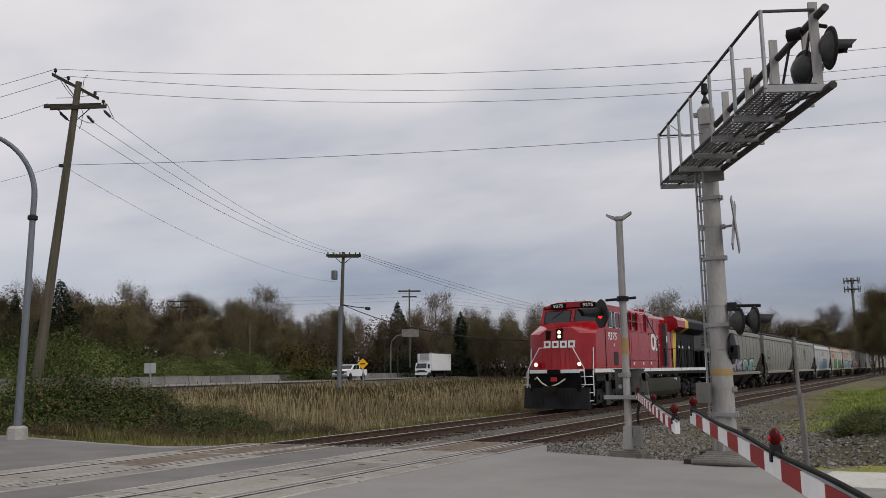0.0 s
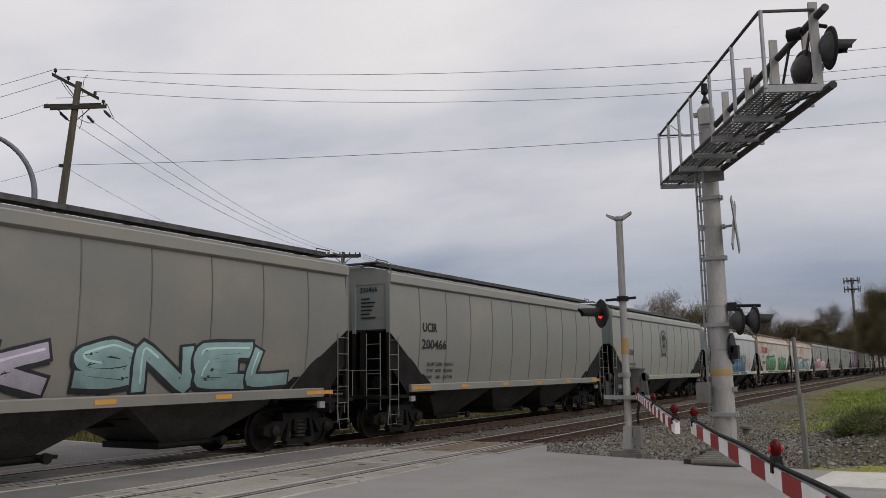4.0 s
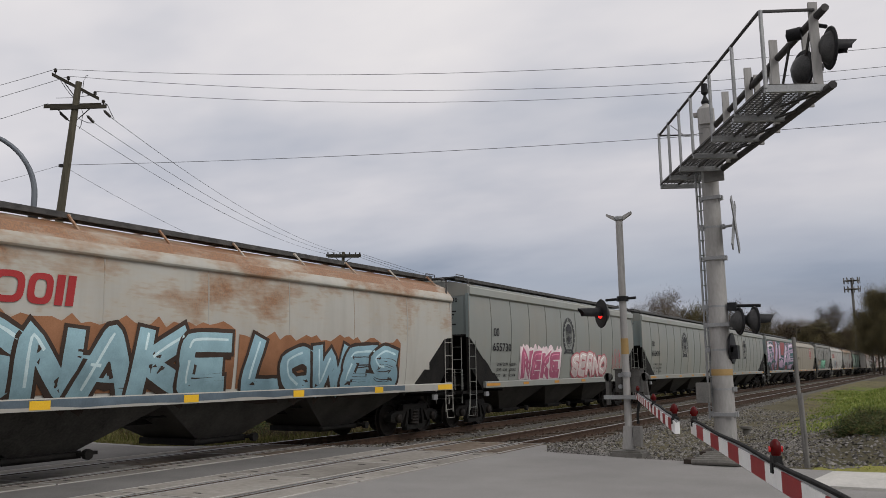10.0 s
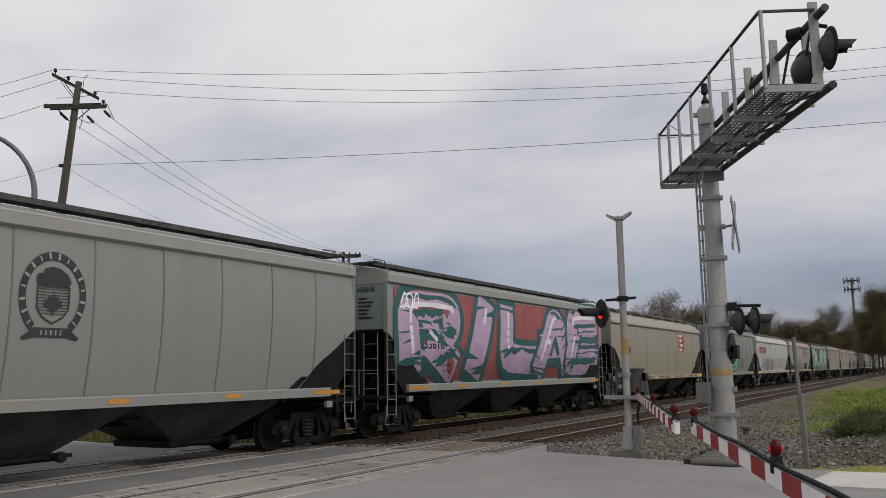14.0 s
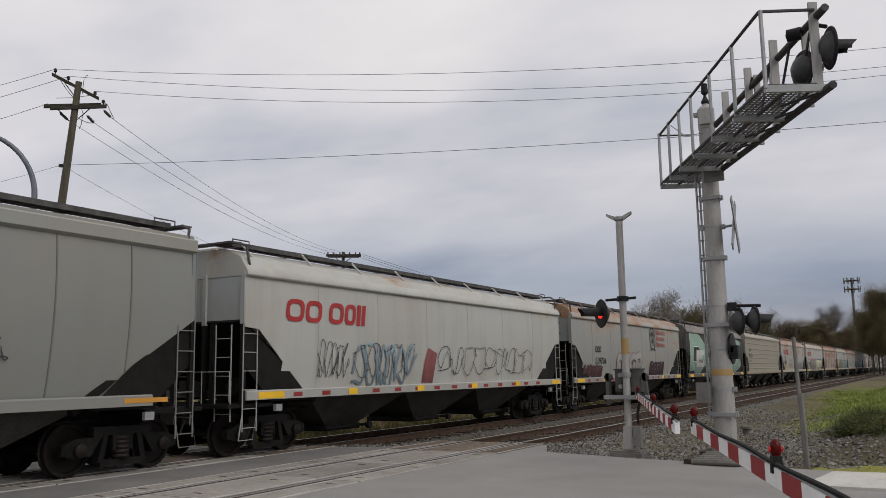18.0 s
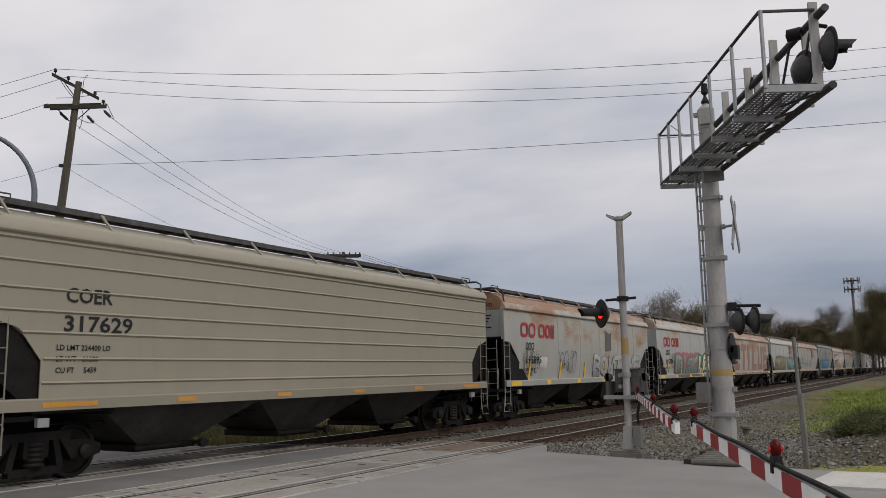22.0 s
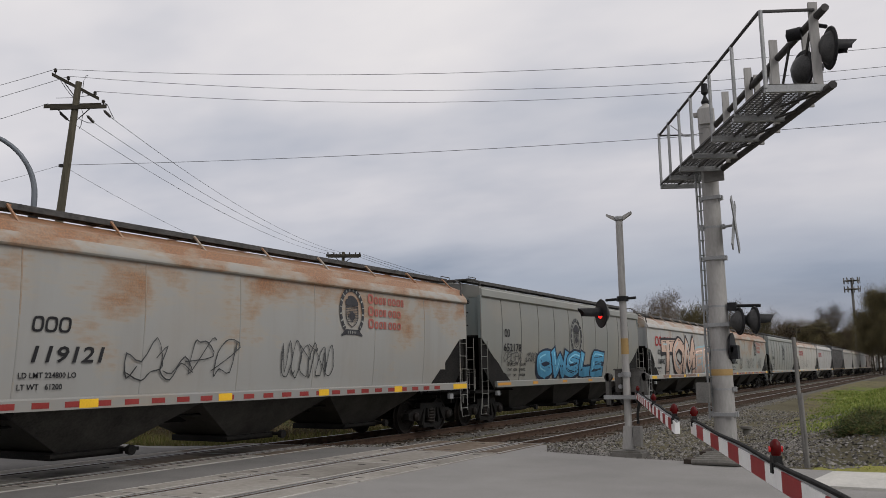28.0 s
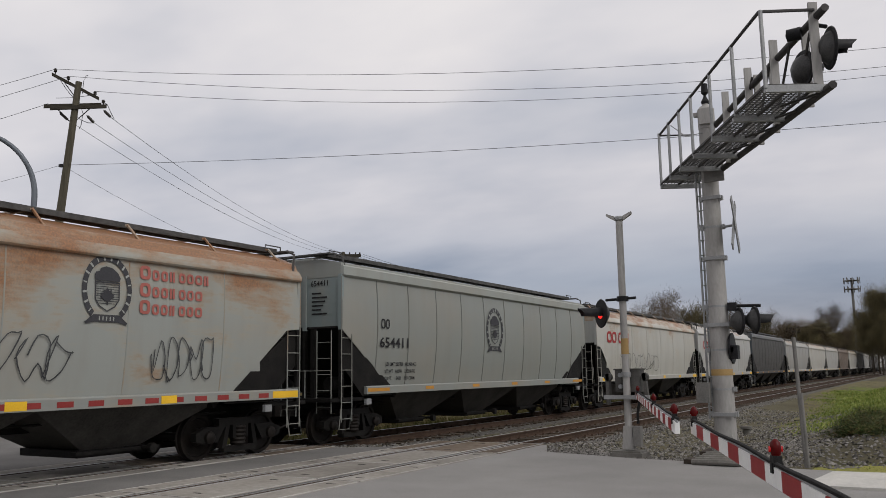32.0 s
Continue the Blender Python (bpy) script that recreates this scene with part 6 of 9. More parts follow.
        for y in (5.3, 6.6, 7.9, 9.0):
            r.tube([(k * 1.3, y, 3.5), (k * 1.3, y, 4.42)], 0.02, 6)
        part("hood_rail", r, LOCO_RED, lo)
        part("diagonal_rail", Shape().tube([(k * 1.3, 9.2, 4.42), (k * 1.48, 10.6, 3.2), (k * 1.48, 10.6, 2.75)], 0.022, 6), LOCO_BLACK, lo)
        part("hood_grille", Shape().box(k * 1.122, k * 1.13, 9.85, 10.35, 3.75, 4.25), INSIDE, lo)
        part("access_panel", Shape().box(k * 1.482, k * 1.492, 6.2, 9.6, 2.1, 3.35), LOCO_RED, lo)
        for y in (6.4, 7.9, 9.2):
            part("notice", Shape().box(k * 1.484, k * 1.495, y, y + 0.16, 1.88, 2.02), LOCO_WHITE, lo)
        part("notice", Shape().box(k * 1.484, k * 1.495, 5.6, 5.78, 2.42, 2.55), YELLOW, lo)
    # engine hood with doors, mark and the open bay
    part("engine_hood", Shape().prism([(-0.92, 1.70), (-0.92, 4.35), (-0.75, 4.52), (0.75, 4.52), (0.92, 4.35), (0.92, 1.70)], "y", 10.25, 15.3), LOCO_RED, lo)
    for k in (-1, 1):
        for y in (10.9, 11.8, 12.6):
            part("hood_door", Shape().box(k * 0.922, k * 0.945, y + 0.03, y + 0.82, 1.85, 4.2), LOCO_RED, lo)
            part("door_latch", Shape().box(k * 0.945, k * 0.96, y + 0.12, y + 0.2, 2.9, 3.0), LOCO_WHITE, lo)
        # no opening is cut: a dark plate carries the inner shade as colour
        part("open_bay", Shape().box(k * 0.922, k * 0.932, 12.55, 13.5, 1.8, 4.2), INSIDE, lo, "flat dark plate for the shaded inside of an open engine door")
        part("open_door", Shape().box(k * 0.93, k * 1.15, 13.5, 13.56, 1.8, 4.15).box(k * 0.93, k * 1.10, 13.95, 14.0, 1.8, 4.15).box(k * 1.06, k * 1.10, 13.56, 13.95, 1.8, 4.15), mat("grey_door_inside", (0.05, 0.05, 0.05), (0.09, 0.09, 0.088), 2, 0.6), lo, "grey inside of an open hood door")
        part("notice", Shape().box(k * 1.102, k * 1.106, 13.62, 13.9, 3.1, 3.45), LOCO_WHITE, lo)
    # dark seams round panels and doors
    for k in (-1, 1):
        seams = ((5.9, 1.80, 5.9, 3.45), (7.3, 2.12, 7.3, 3.35), (9.05, 1.80, 9.05, 3.45), (5.1, 3.44, 10.2, 3.44), (5.1, 2.08, 10.2, 2.08))
        for y0, z0, y1, z1 in seams:
            part("panel_seam", Shape().box(k * 1.4805, k * 1.4945, y0, y1 + 0.018, z0, z1 + 0.018), SEAM, lo)
        for y in (10.88, 11.77, 12.50):
            part("panel_seam", Shape().box(k * 0.9205, k * 0.948, y, y + 0.022, 1.80, 4.25), SEAM, lo)
        for y in (5.3, 6.5, 8.1, 9.6):
            part("roof_seam", Shape().box(k * 1.1205, k * 1.124, y, y + 0.02, 3.5, 4.4), SEAM, lo)
        part("cab_seam", Shape().box(k * 1.5005, k * 1.506, 4.86, 4.88, 1.75, 4.4).box(k * 1.5005, k * 1.506, 2.5, 5.0, 3.36, 3.375), SEAM, lo)
        for y0, y1 in ((2.93, 3.40), (3.86, 4.22), (4.43, 4.74)):
            part("window_trim", Shape().box(k * 1.513, k * 1.523, y0, y1, 3.50, 3.53).box(k * 1.513, k * 1.523, y0, y1, 4.19, 4.22), LOCO_WHITE, lo)
    # large block mark on the hood side
    for p, w in ((9.42, 0.74), (10.72, 0.58), (11.38, 0.55), (12.0, 0.52)):
        ring_blocks(lo, p, 2.60, 0.84, (w,), LOCO_WHITE, 0.0, 1.496 if p < 10 else 0.965, 0.25)
    # radiator section
    part("rear_hood", Shape().prism([(-0.92, 1.70), (-0.92, 4.1), (0.92, 4.1), (0.92, 1.70)], "y", 15.3, 20.6), LOCO_BLACK, lo)
    ys = (14.9, 16.9, 17.6, 21.3)
    prof = [(-1.02, 3.72), (-1.45, 4.0), (-1.45, 4.38), (-1.2, 4.60), (1.2, 4.60), (1.45, 4.38), (1.45, 4.0), (1.02, 3.72)]
    for nm, a, b, m in (("radiator_front", 14.95, 16.7, LOCO_RED), ("radiator_slash", 16.7, 17.4, LOCO_YELLOW), ("radiator_rear", 17.4, 21.75, LOCO_BLACK)):
        part(nm, Shape().prism(prof, "y", a, b), m, lo)
    part("radiator_grille", Shape().box(-1.1, 1.1, 17.8, 21.2, 4.60, 4.68), INSIDE, lo)
    for k in (-1, 1):
        part("red_panel", Shape().box(k * 0.922, k * 0.94, 14.2, 15.3, 1.72, 4.2), LOCO_RED, lo)
        part("yellow_panel", Shape().prism([(15.3, 1.72), (15.9, 1.72), (16.5, 3.75), (15.7, 3.75)], "x", k * 0.922, k * 0.945), LOCO_YELLOW, lo)
        part("red_wedge", Shape().prism([(15.2, 1.72), (15.3, 1.72), (15.72, 3.75), (15.2, 3.75)], "x", k * 0.92, k * 0.94), LOCO_RED, lo)
        for j in range(5):
            y = 16.6 + j * 0.78
            part("rear_door", Shape().box(k * 0.922, k * 0.95, y, y + 0.68, 1.85, 3.25), LOCO_BLACK, lo)
            part("door_frame", Shape().box(k * 0.95, k * 0.958, y + 0.10, y + 0.58, 2.0, 2.75), TANK, lo)
            if j in (0, 1, 3):
                part("notice", Shape().box(k * 0.958, k * 0.964, y + 0.2, y + 0.42, 2.85, 3.0), LOCO_WHITE, lo)
        # side handrail with posts
        posts = [10.7, 12.0, 13.5, 15.0, 16.6, 18.2, 19.6, 20.9]
        part("side_rail", Shape().tube([(k * 1.46, 10.4, 2.78), (k * 1.46, 21.0, 2.78)], 0.02, 6), LOCO_BLACK, lo)
        for y in posts:
            part("rail_post", Shape().tube([(k * 1.46, y, 1.4), (k * 1.46, y, 2.78)], 0.03, 6), LOCO_BLACK, lo)
        part("rear_handrail", Shape().tube([(k * 1.46, 21.0, 2.78), (k * 1.46, 21.35, 2.6), (k * 1.46, 21.55, 1.9), (k * 1.46, 21.55, 1.1), (k * 1.46, 21.4, 0.7)], 0.022, 6).tube([(k * 1.46, 21.0, 2.6), (k * 1.46, 21.1, 1.9), (k * 1.46, 21.1, 0.6)], 0.022, 6), LOCO_WHITE, lo)
        for j in range(4):
            part("rear_step", Shape().box(min(k * 1.1, k * 1.47), max(k * 1.1, k * 1.47), 21.1, 21.5, 0.42 + j * 0.33, 0.45 + j * 0.33), LOCO_WHITE, lo)
        # fuel tank
        part("fuel_tank", Shape().prism([(k * 0.2, 0.28), (k * 1.1, 0.28), (k * 1.38, 0.55), (k * 1.40, 1.22), (k * 0.2, 1.25)], "y", 7.05, 15.1), TANK_GLOSS, lo, "dark grey fuel tank")
        part("filler_cap", Shape().lathe([(0.0, 0), (0.07, 0), (0.07, 0.1), (0.0, 0.1)], 10, (k * 1.40, 13.9, 1.12), "x"), LOCO_WHITE, lo)
        for y in (10.4, 13.7):
            part("tank_fitting", Shape().lathe([(0.1, 0), (0.1, 0.16), (0.05, 0.2)], 10, (k * 1.3, y, 1.3), "x"), WHEEL, lo)
    part("rear_bulkhead", Shape().box(-0.92, 0.92, 20.55, 20.75, 1.7, 4.1), LOCO_BLACK, lo)
    part("horn", Shape().lathe([(0.05, -0.28), (0.06, 0.0), (0.11, 0.2)], 10, (0.75, 10.5, 4.72), "y").lathe([(0.05, -0.2), (0.06, 0.0), (0.10, 0.15)], 10, (0.45, 10.5, 4.72), "y").box(0.3, 0.85, 10.45, 10.55, 4.5, 4.7), LOCO_RED, lo, "red air horn")
    part("exhaust_hatch", Shape().box(-0.55, 0.55, 11.9, 13.2, 4.52, 4.66), mat("pale_hatch", (0.3, 0.3, 0.29), (0.42, 0.42, 0.41), 2, 0.6), lo)
    an = Shape()
    for x, y in ((-0.5, 3.2), (-0.1, 3.3), (0.3, 3.4), (0.5, 3.9)):
        an.tube([(x, y, 4.7), (x, y, 4.82)], 0.012, 5)
        an.lathe([(0.07, 4.80), (0.07, 4.84)], 8, (x, y, 0))
    part("antenna", an, WHITE, lo)
    part("coupler_rear", Shape().box(-0.12, 0.12, 21.1, 21.9, 0.80, 1.0), WHEEL, lo)
    # six-wheel bogies
    for yc in (4.05, 18.25):
        tk = part("bogie", Shape().box(-1.0, 1.0, -0.3, 0.3, 0.0, 0.35), STEEL_BLACK, lo, "black three-axle bogie", pose(0, yc, 0.535))
        for k in (-1, 1):
            sf = Shape()
            sf.prism([(-2.75, 0.10), (-2.6, 0.30), (-1.5, 0.34), (-0.9, 0.18), (0.9, 0.18), (1.5, 0.34), (2.6, 0.30), (2.75, 0.10), (2.5, -0.10), (1.75, -0.16), (1.4, 0.02), (1.0, 0.02), (0.7, -0.18), (-0.7, -0.18), (-1.0, 0.02), (-1.4, 0.02), (-1.75, -0.16), (-2.5, -0.10)], "x", k * 1.06, k * 1.22)
            part("bogie_frame", sf, TANK, tk)
            for a in (-2.05, 0.0, 2.05):
                jb = Shape()
                jb.prism([(a - 0.34, -0.26), (a + 0.34, -0.26), (a + 0.38, 0.10), (a + 0.22, 0.28), (a - 0.22, 0.28), (a - 0.38, 0.10)], "x", k * 1.10, k * 1.30)
                jb.lathe([(0.0, k * 1.30), (0.13, k * 1.30), (0.13, k * 1.36), (0.0, k * 1.37)], 12, (0, a, 0), "x")
                part("journal_box", jb, TANK, tk)
            for a in (-1.35, -0.7, 0.7, 1.35):
                sp = Shape()
                for j in range(4):
                    sp.lathe([(0.08, -0.22 + j * 0.08), (0.1, -0.19 + j * 0.08), (0.08, -0.16 + j * 0.08)], 10, (k * 1.18, a, 0))
                part("coil_spring", sp, WHEEL, tk)
            for a in (-1.0, 1.6):
                part("brake_cylinder", Shape().lathe([(0.0, -0.35), (0.11, -0.35), (0.12, 0.1), (0.06, 0.15), (0.05, 0.4)], 12, (k * 1.25, a, 0.28), "y"), TANK, tk)
            part("sand_pipe", Shape().tube([(k * 1.1, -2.7, 0.5), (k * 1.0, -2.75, 0.0), (k * 0.9, -2.6, -0.45)], 0.025, 5), STEEL_BLACK, tk)
        for a in (-2.05, 0.0, 2.05):
            ws = Shape()
            ws.lathe([(0.1, -1.0), (0.1, 1.0)], 10, axis="x")
            for k in (-1, 1):
                r = 0.533
                ws.lathe([(q, k * h) for q, h in [(0.0, 0.68), (r - 0.1, 0.70), (r + 0.028, 0.685), (r + 0.026, 0.705), (r, 0.72), (r - 0.004, 0.815), (r - 0.09, 0.815), (r - 0.12, 0.775), (0.18, 0.76), (0.0, 0.83)]], 26, axis="x")
            part("wheelset", ws, WHEEL, tk, "", pose(0, a, 0))
    return lo


def lay_on_sides():
    """Lays the markings of bowed wagons onto their sides."""
    done = set()
    for w, y0, kind, color, rust, number, ln in WAGONS:
        if kind == "beaded":
            continue
        for o in w.children:
            if o.type != "MESH" or o.name.split(".")[0] in PAINTED or o.name.startswith(("jacking", "side_", "sill_", "reflector", "red_tape")):
                continue
            m = o.matrix_basis
            pts = [m @ q.co for q in o.data.vertices]
            if not pts or min(q.x for q in pts) < 1.597 or max(q.x for q in pts) > 1.66:
                continue
            lift = 0.016 if o.name.startswith(("graffiti_fill", "graffiti_outline", "graffiti_shine", "number_patch", "graffiti_scrawl")) else 0.007
            if m == Matrix() and o.data.users == 1:
                for q in o.data.vertices:
                    q.co.x += lift - dip(kind, q.co.z)
            else:
                zm = sum(q.z for q in pts) / len(pts)
                o.matrix_basis = Matrix.Translation((0.006 - dip(kind, zm), 0, 0)) @ m


lay_on_sides()
LOCO = build_loco()
TRAIN.append((LOCO, 32.69))


# ---- crossing signals ----
RED_LIT = glow("lit_red_lens", (1.0, 0.02, 0.015), 1.6)
RED_DIM = glow("red_lens", (0.45, 0.01, 0.01), 0.25)
RED_GLASS = mat("dark_red_lens", (0.055, 0.003, 0.003), (0.09, 0.005, 0.005), 6, 0.12)
BOARD_RED = mat("red_reflective_board", (0.24, 0.018, 0.022), (0.31, 0.026, 0.028), 3, 0.45)
BOARD_WHITE = mat("white_reflective_board", (0.74, 0.74, 0.74), (0.86, 0.86, 0.85), 3, 0.45)
RUBBER = mat("black_rubber", (0.010, 0.010, 0.010), (0.03, 0.03, 0.03), 6, 0.6)
PIPE = mat("dark_grey_pipe", (0.035, 0.034, 0.033), (0.075, 0.072, 0.07), 3, 0.55, 0.2)
TAPE = flat_paint("ochre_tape", (0.36, 0.24, 0.10), 0.7)
HOUSING = mat("dull_black_lamp_housing", (0.035, 0.035, 0.036), (0.085, 0.084, 0.083), 3, 0.42, 0.1)
DARK_PLATE = mat("dark_rusty_plate", (0.03, 0.024, 0.02), (0.075, 0.06, 0.048), 4, 0.8, 0.1, 0.3)
CULVERT = mat("grey_corrugated_sheet", (0.10, 0.095, 0.085), (0.20, 0.19, 0.175), 3, 0.7, 0.1, 0.2)
GEAR = mat("dull_grey_gear_case", (0.06, 0.058, 0.054), (0.125, 0.12, 0.112), 3, 0.6, 0.15)
CASE = mat("grey_case", (0.12, 0.117, 0.11), (0.20, 0.193, 0.183), 2.5, 0.6)


def flasher(parent, at, lit=False, face=(1, 0, 0), size=0.30, reach=0.36):
    """A flashing lamp: round dark backing plate, lens and a long hood. It faces along its own +x."""
    q = Vector(face).to_track_quat("X", "Z").to_matrix().to_4x4()
    unit = part("flasher", Shape().lathe([(0.0, -0.02), (size, -0.02), (size + 0.01, 0.0), (size, 0.012), (0.13, 0.012)], 28, axis="x"), DARKSTEEL, parent, "round black backing plate of a flashing lamp", Matrix.Translation(at) @ q)
    part("lamp_housing", Shape().lathe([(0.0, -0.17), (0.08, -0.16), (size * 0.62, -0.10), (size * 0.80, -0.02)], 20, axis="x"), HOUSING, unit)
    part("lens", Shape().lathe([(0.105, 0.010), (0.10, 0.03), (0.06, 0.045), (0.0, 0.05)], 20, axis="x"), RED_LIT if lit else RED_GLASS, unit, "lit red lens" if lit else "dark red lens")
    hood = Shape()
    n = 12
    v = []
    for x, r in ((0.0, 0.125), (reach, 0.105)):
        for ring in (r, r - 0.008):
            for k in range(n + 1):
                a = radians(-28 + 236 * k / n)
                cut = 0.0 if x == 0 else -0.10 * (1 - math.sin(max(0.0, min(math.pi, a))))
                v.append((x + cut, ring * math.cos(a), ring * math.sin(a)))
    m = n + 1
    f = []
    for k in range(n):
        f += [(k, k + 1, 2 * m + k + 1, 2 * m + k), (m + k + 1, m + k, 3 * m + k, 3 * m + k + 1), (2 * m + k, 2 * m + k + 1, 3 * m + k + 1, 3 * m + k)]
    part("hood", hood.add(v, f), DARKSTEEL, unit)
    return unit


def build_cantilever():
    mx, my = -3.53, 16.88
    m = thing("cantilever_signal", "grey tubular mast with a railed cantilever walkway and flashing lamps", "crossing signal")
    R = 0.205
    part("mast", Shape().lathe([(0.205, 0.12), (0.198, 1.2), (0.180, 3.0), (0.168, 4.6), (0.160, 5.6), (0.154, 6.62)], 28, (mx, my, 0)), ALU, m, "tapered grey steel mast")
    part("mast_cap", Shape().lathe([(0.150, 6.42), (0.165, 6.44), (0.165, 6.84), (0.12, 6.90), (0.07, 6.91), (0.06, 6.96), (0.0, 6.97)], 24, (mx, my, 0)), ALU, m)
    part("cap_box", Shape().box(mx - 0.10, mx + 0.12, my - 0.22, my - 0.14, 6.50, 6.82).box(mx - 0.24, mx - 0.14, my - 0.05, my + 0.05, 6.72, 6.80), ALU, m)
    part("bell", Shape().lathe([(0.0, 6.95), (0.07, 6.96), (0.085, 7.01), (0.04, 7.09), (0.025, 7.14), (0.07, 7.19), (0.065, 7.38), (0.0, 7.40)], 16, (mx, my, 0)), DARKSTEEL, m, "dark crossing bell")
    # bands with bolted ears
    for z in (5.0, 4.42, 3.80, 2.86, 2.50, 2.02, 1.27, 0.80):
        b = Shape()
        r = 0.207 - 0.0085 * z
        b.lathe([(r - 0.004, z - 0.022), (r + 0.004, z - 0.02), (r + 0.004, z + 0.02), (r - 0.004, z + 0.022)], 24, (mx, my, 0))
        for k in (-1, 1):
            b.box(mx + k * (r + 0.03) - 0.035, mx + k * (r + 0.03) + 0.035, my - 0.08, my + 0.02, z - 0.045, z + 0.045)
        if round(z, 2) in (5.0, 3.8, 2.5, 0.8):
            b.box(mx - r * 0.8, mx + r + 0.05, my - r - 0.03, my - r + 0.05, z - 0.035, z + 0.035)
        part("clamp_band", b, GALV, m, "bolted steel band")
    part("base_plate", Shape().box(mx - 0.42, mx + 0.42, my - 0.42, my + 0.42, 0.06, 0.12), DARK_PLATE, m)
    for k in range(8):
        a = 2 * math.pi * k / 8
        g = Shape().prism([(0.19, 0.12), (0.28, 0.12), (0.215, 0.42), (0.19, 0.42)], "y", -0.012, 0.012)
        part("gusset", g, ALU, m, "", Matrix.Translation((mx, my, 0)) @ Matrix.Rotation(a, 4, "Z"))
    part("mast_footing", Shape().lathe([(0.62, -0.35), (0.60, 0.0), (0.56, 0.06), (0.0, 0.06)], 24, (mx, my, 0)), CULVERT, m)
    part("tape_band", Shape().lathe([(0.198, 1.53), (0.200, 1.54), (0.200, 1.64), (0.198, 1.65)], 24, (mx, my, 0)), TAPE, m, "faded ochre tape band")
    # ladder on the side of the rails
    for k in (0, 1):
        part("ladder_rail", Shape().tube([(mx - 0.265, my - 0.06 + 0.30 * k, 0.7), (mx - 0.265, my - 0.06 + 0.30 * k, 5.55)], 0.022, 6), GALV, m)
    for j in range(16):
        z = 0.9 + j * 0.30
        part("ladder_rung", Shape().tube([(mx - 0.265, my - 0.06, z), (mx - 0.265, my + 0.24, z)], 0.013, 5).tube([(mx - 0.265, my + 0.08, z), (mx - 0.18, my + 0.05, z)], 0.010, 5), GALV, m)
    # boxes on the mast
    part("junction_box", Shape().box(mx - 0.44, mx - 0.20, my - 0.32, my - 0.14, 1.02, 1.40), CASE, m)
    part("cable_box", Shape().box(mx + 0.21, mx + 0.33, my - 0.08, my + 0.14, 1.84, 2.10), DARKSTEEL, m)
    part("lamp_disc", Shape().lathe([(0.0, -0.02), (0.30, -0.02), (0.30, 0.02), (0.0, 0.02)], 24, (mx + 0.19, my + 0.13, 2.05), "x"), DARKSTEEL, m)
    # lamps on an arm beside the mast
    part("lamp_arm", Shape().tube([(mx + 0.18, my - 0.05, 2.86), (mx + 0.80, my - 0.05, 2.84)], 0.03, 8).box(mx + 0.2, mx + 0.36, my - 0.12, my + 0.02, 2.76, 2.92), DARKSTEEL, m)
    flasher(m, (mx + 0.42, my - 0.18, 2.55), False, (0.86, 0.51, 0), 0.255)
    flasher(m, (mx + 0.70, my - 0.16, 2.56), False, (0.87, 0.49, 0), 0.255)
    # crossed boards seen nearly edge on
    for a in (38, -38):
        bd = Shape().box(-0.012, 0.012, -0.085, 0.085, -0.60, 0.60)
        part("cross_board", bd, GALV, m, "bare back of a crossbuck board", Matrix.Translation((mx + 0.42 + (0.03 if a > 0 else 0), my - 0.12, 4.42)) @ Matrix.Rotation(radians(3), 4, "Z") @ Matrix.Rotation(radians(a), 4, "X"))
    part("board_bracket", Shape().tube([(mx + 0.2, my - 0.1, 4.40), (mx + 0.44, my - 0.12, 4.42)], 0.025, 8), GALV, m)
    # the walkway: the inner edge runs from the mast towards the road
    a0, d = Vector((-1.01, 12.50, 0)), Vector((-0.480, 0.877, 0))
    side = Vector((-0.877, -0.480, 0))

    def at(s, w, z):
        q = a0 + d * s + side * w
        return (q.x, q.y, z)
    L, Wd, Z, T = 6.25, 0.80, 5.60, 6.66
    part("lower_chord", Shape().tube([at(-0.24, -0.05, Z - 0.09), at(5.5, -0.05, Z - 0.06)], 0.056, 14), PIPE, m, "dark tubular chord")
    part("upper_chord", Shape().tube([at(-0.24, -0.03, T - 0.03), at(5.0, -0.05, T - 0.16)], 0.056, 14), PIPE, m, "dark tubular chord")
    part("chord_plate", Shape().box(mx - 0.06, mx + 0.32, my - 0.27, my - 0.21, 5.30, 5.82), CASE, m)
    def plate_post(s, w, z0, z1, half):
        p0, p1 = Vector(at(s, w, z0)), Vector(at(s, w, z1))
        ring = ((-half, -0.022), (half, -0.022), (half, 0.022), (-half, 0.022))
        q = Shape().add([tuple(p + side * i + d * j) for p in (p0, p1) for i, j in ring], [(0, 1, 2, 3), (4, 5, 6, 7), (0, 1, 5, 4), (1, 2, 6, 5), (2, 3, 7, 6), (3, 0, 4, 7)])
        part("truss_post", q, ALU, m)

    for s, z1 in ((0.05, T + 0.17), (1.58, T + 0.23), (2.80, T + 0.22), (4.07, T + 0.22)):
        plate_post(s, 0.02, Z - 0.10, z1, 0.062)
    for s, z1 in ((0.74, T + 0.0), (2.10, T + 0.02), (2.83, T + 0.10)):
        plate_post(s, -0.14, Z - 0.10, z1, 0.052)
    for s0, s1 in ((0.1, 0.85), (0.9, 1.7), (1.75, 2.6), (2.65, 3.5)):
        part("truss_brace", Shape().tube([at(s0, 0.0, T), at(s1, 0.0, Z)], 0.022, 6), PIPE, m)
        part("floor_brace", Shape().tube([at(s0, 0.0, Z - 0.1), at(s1, 0.25, Z - 0.04)], 0.02, 6), PIPE, m)
    beams = (0.0, 1.40, 2.55, 3.70, 4.70, 5.45, 6.25)
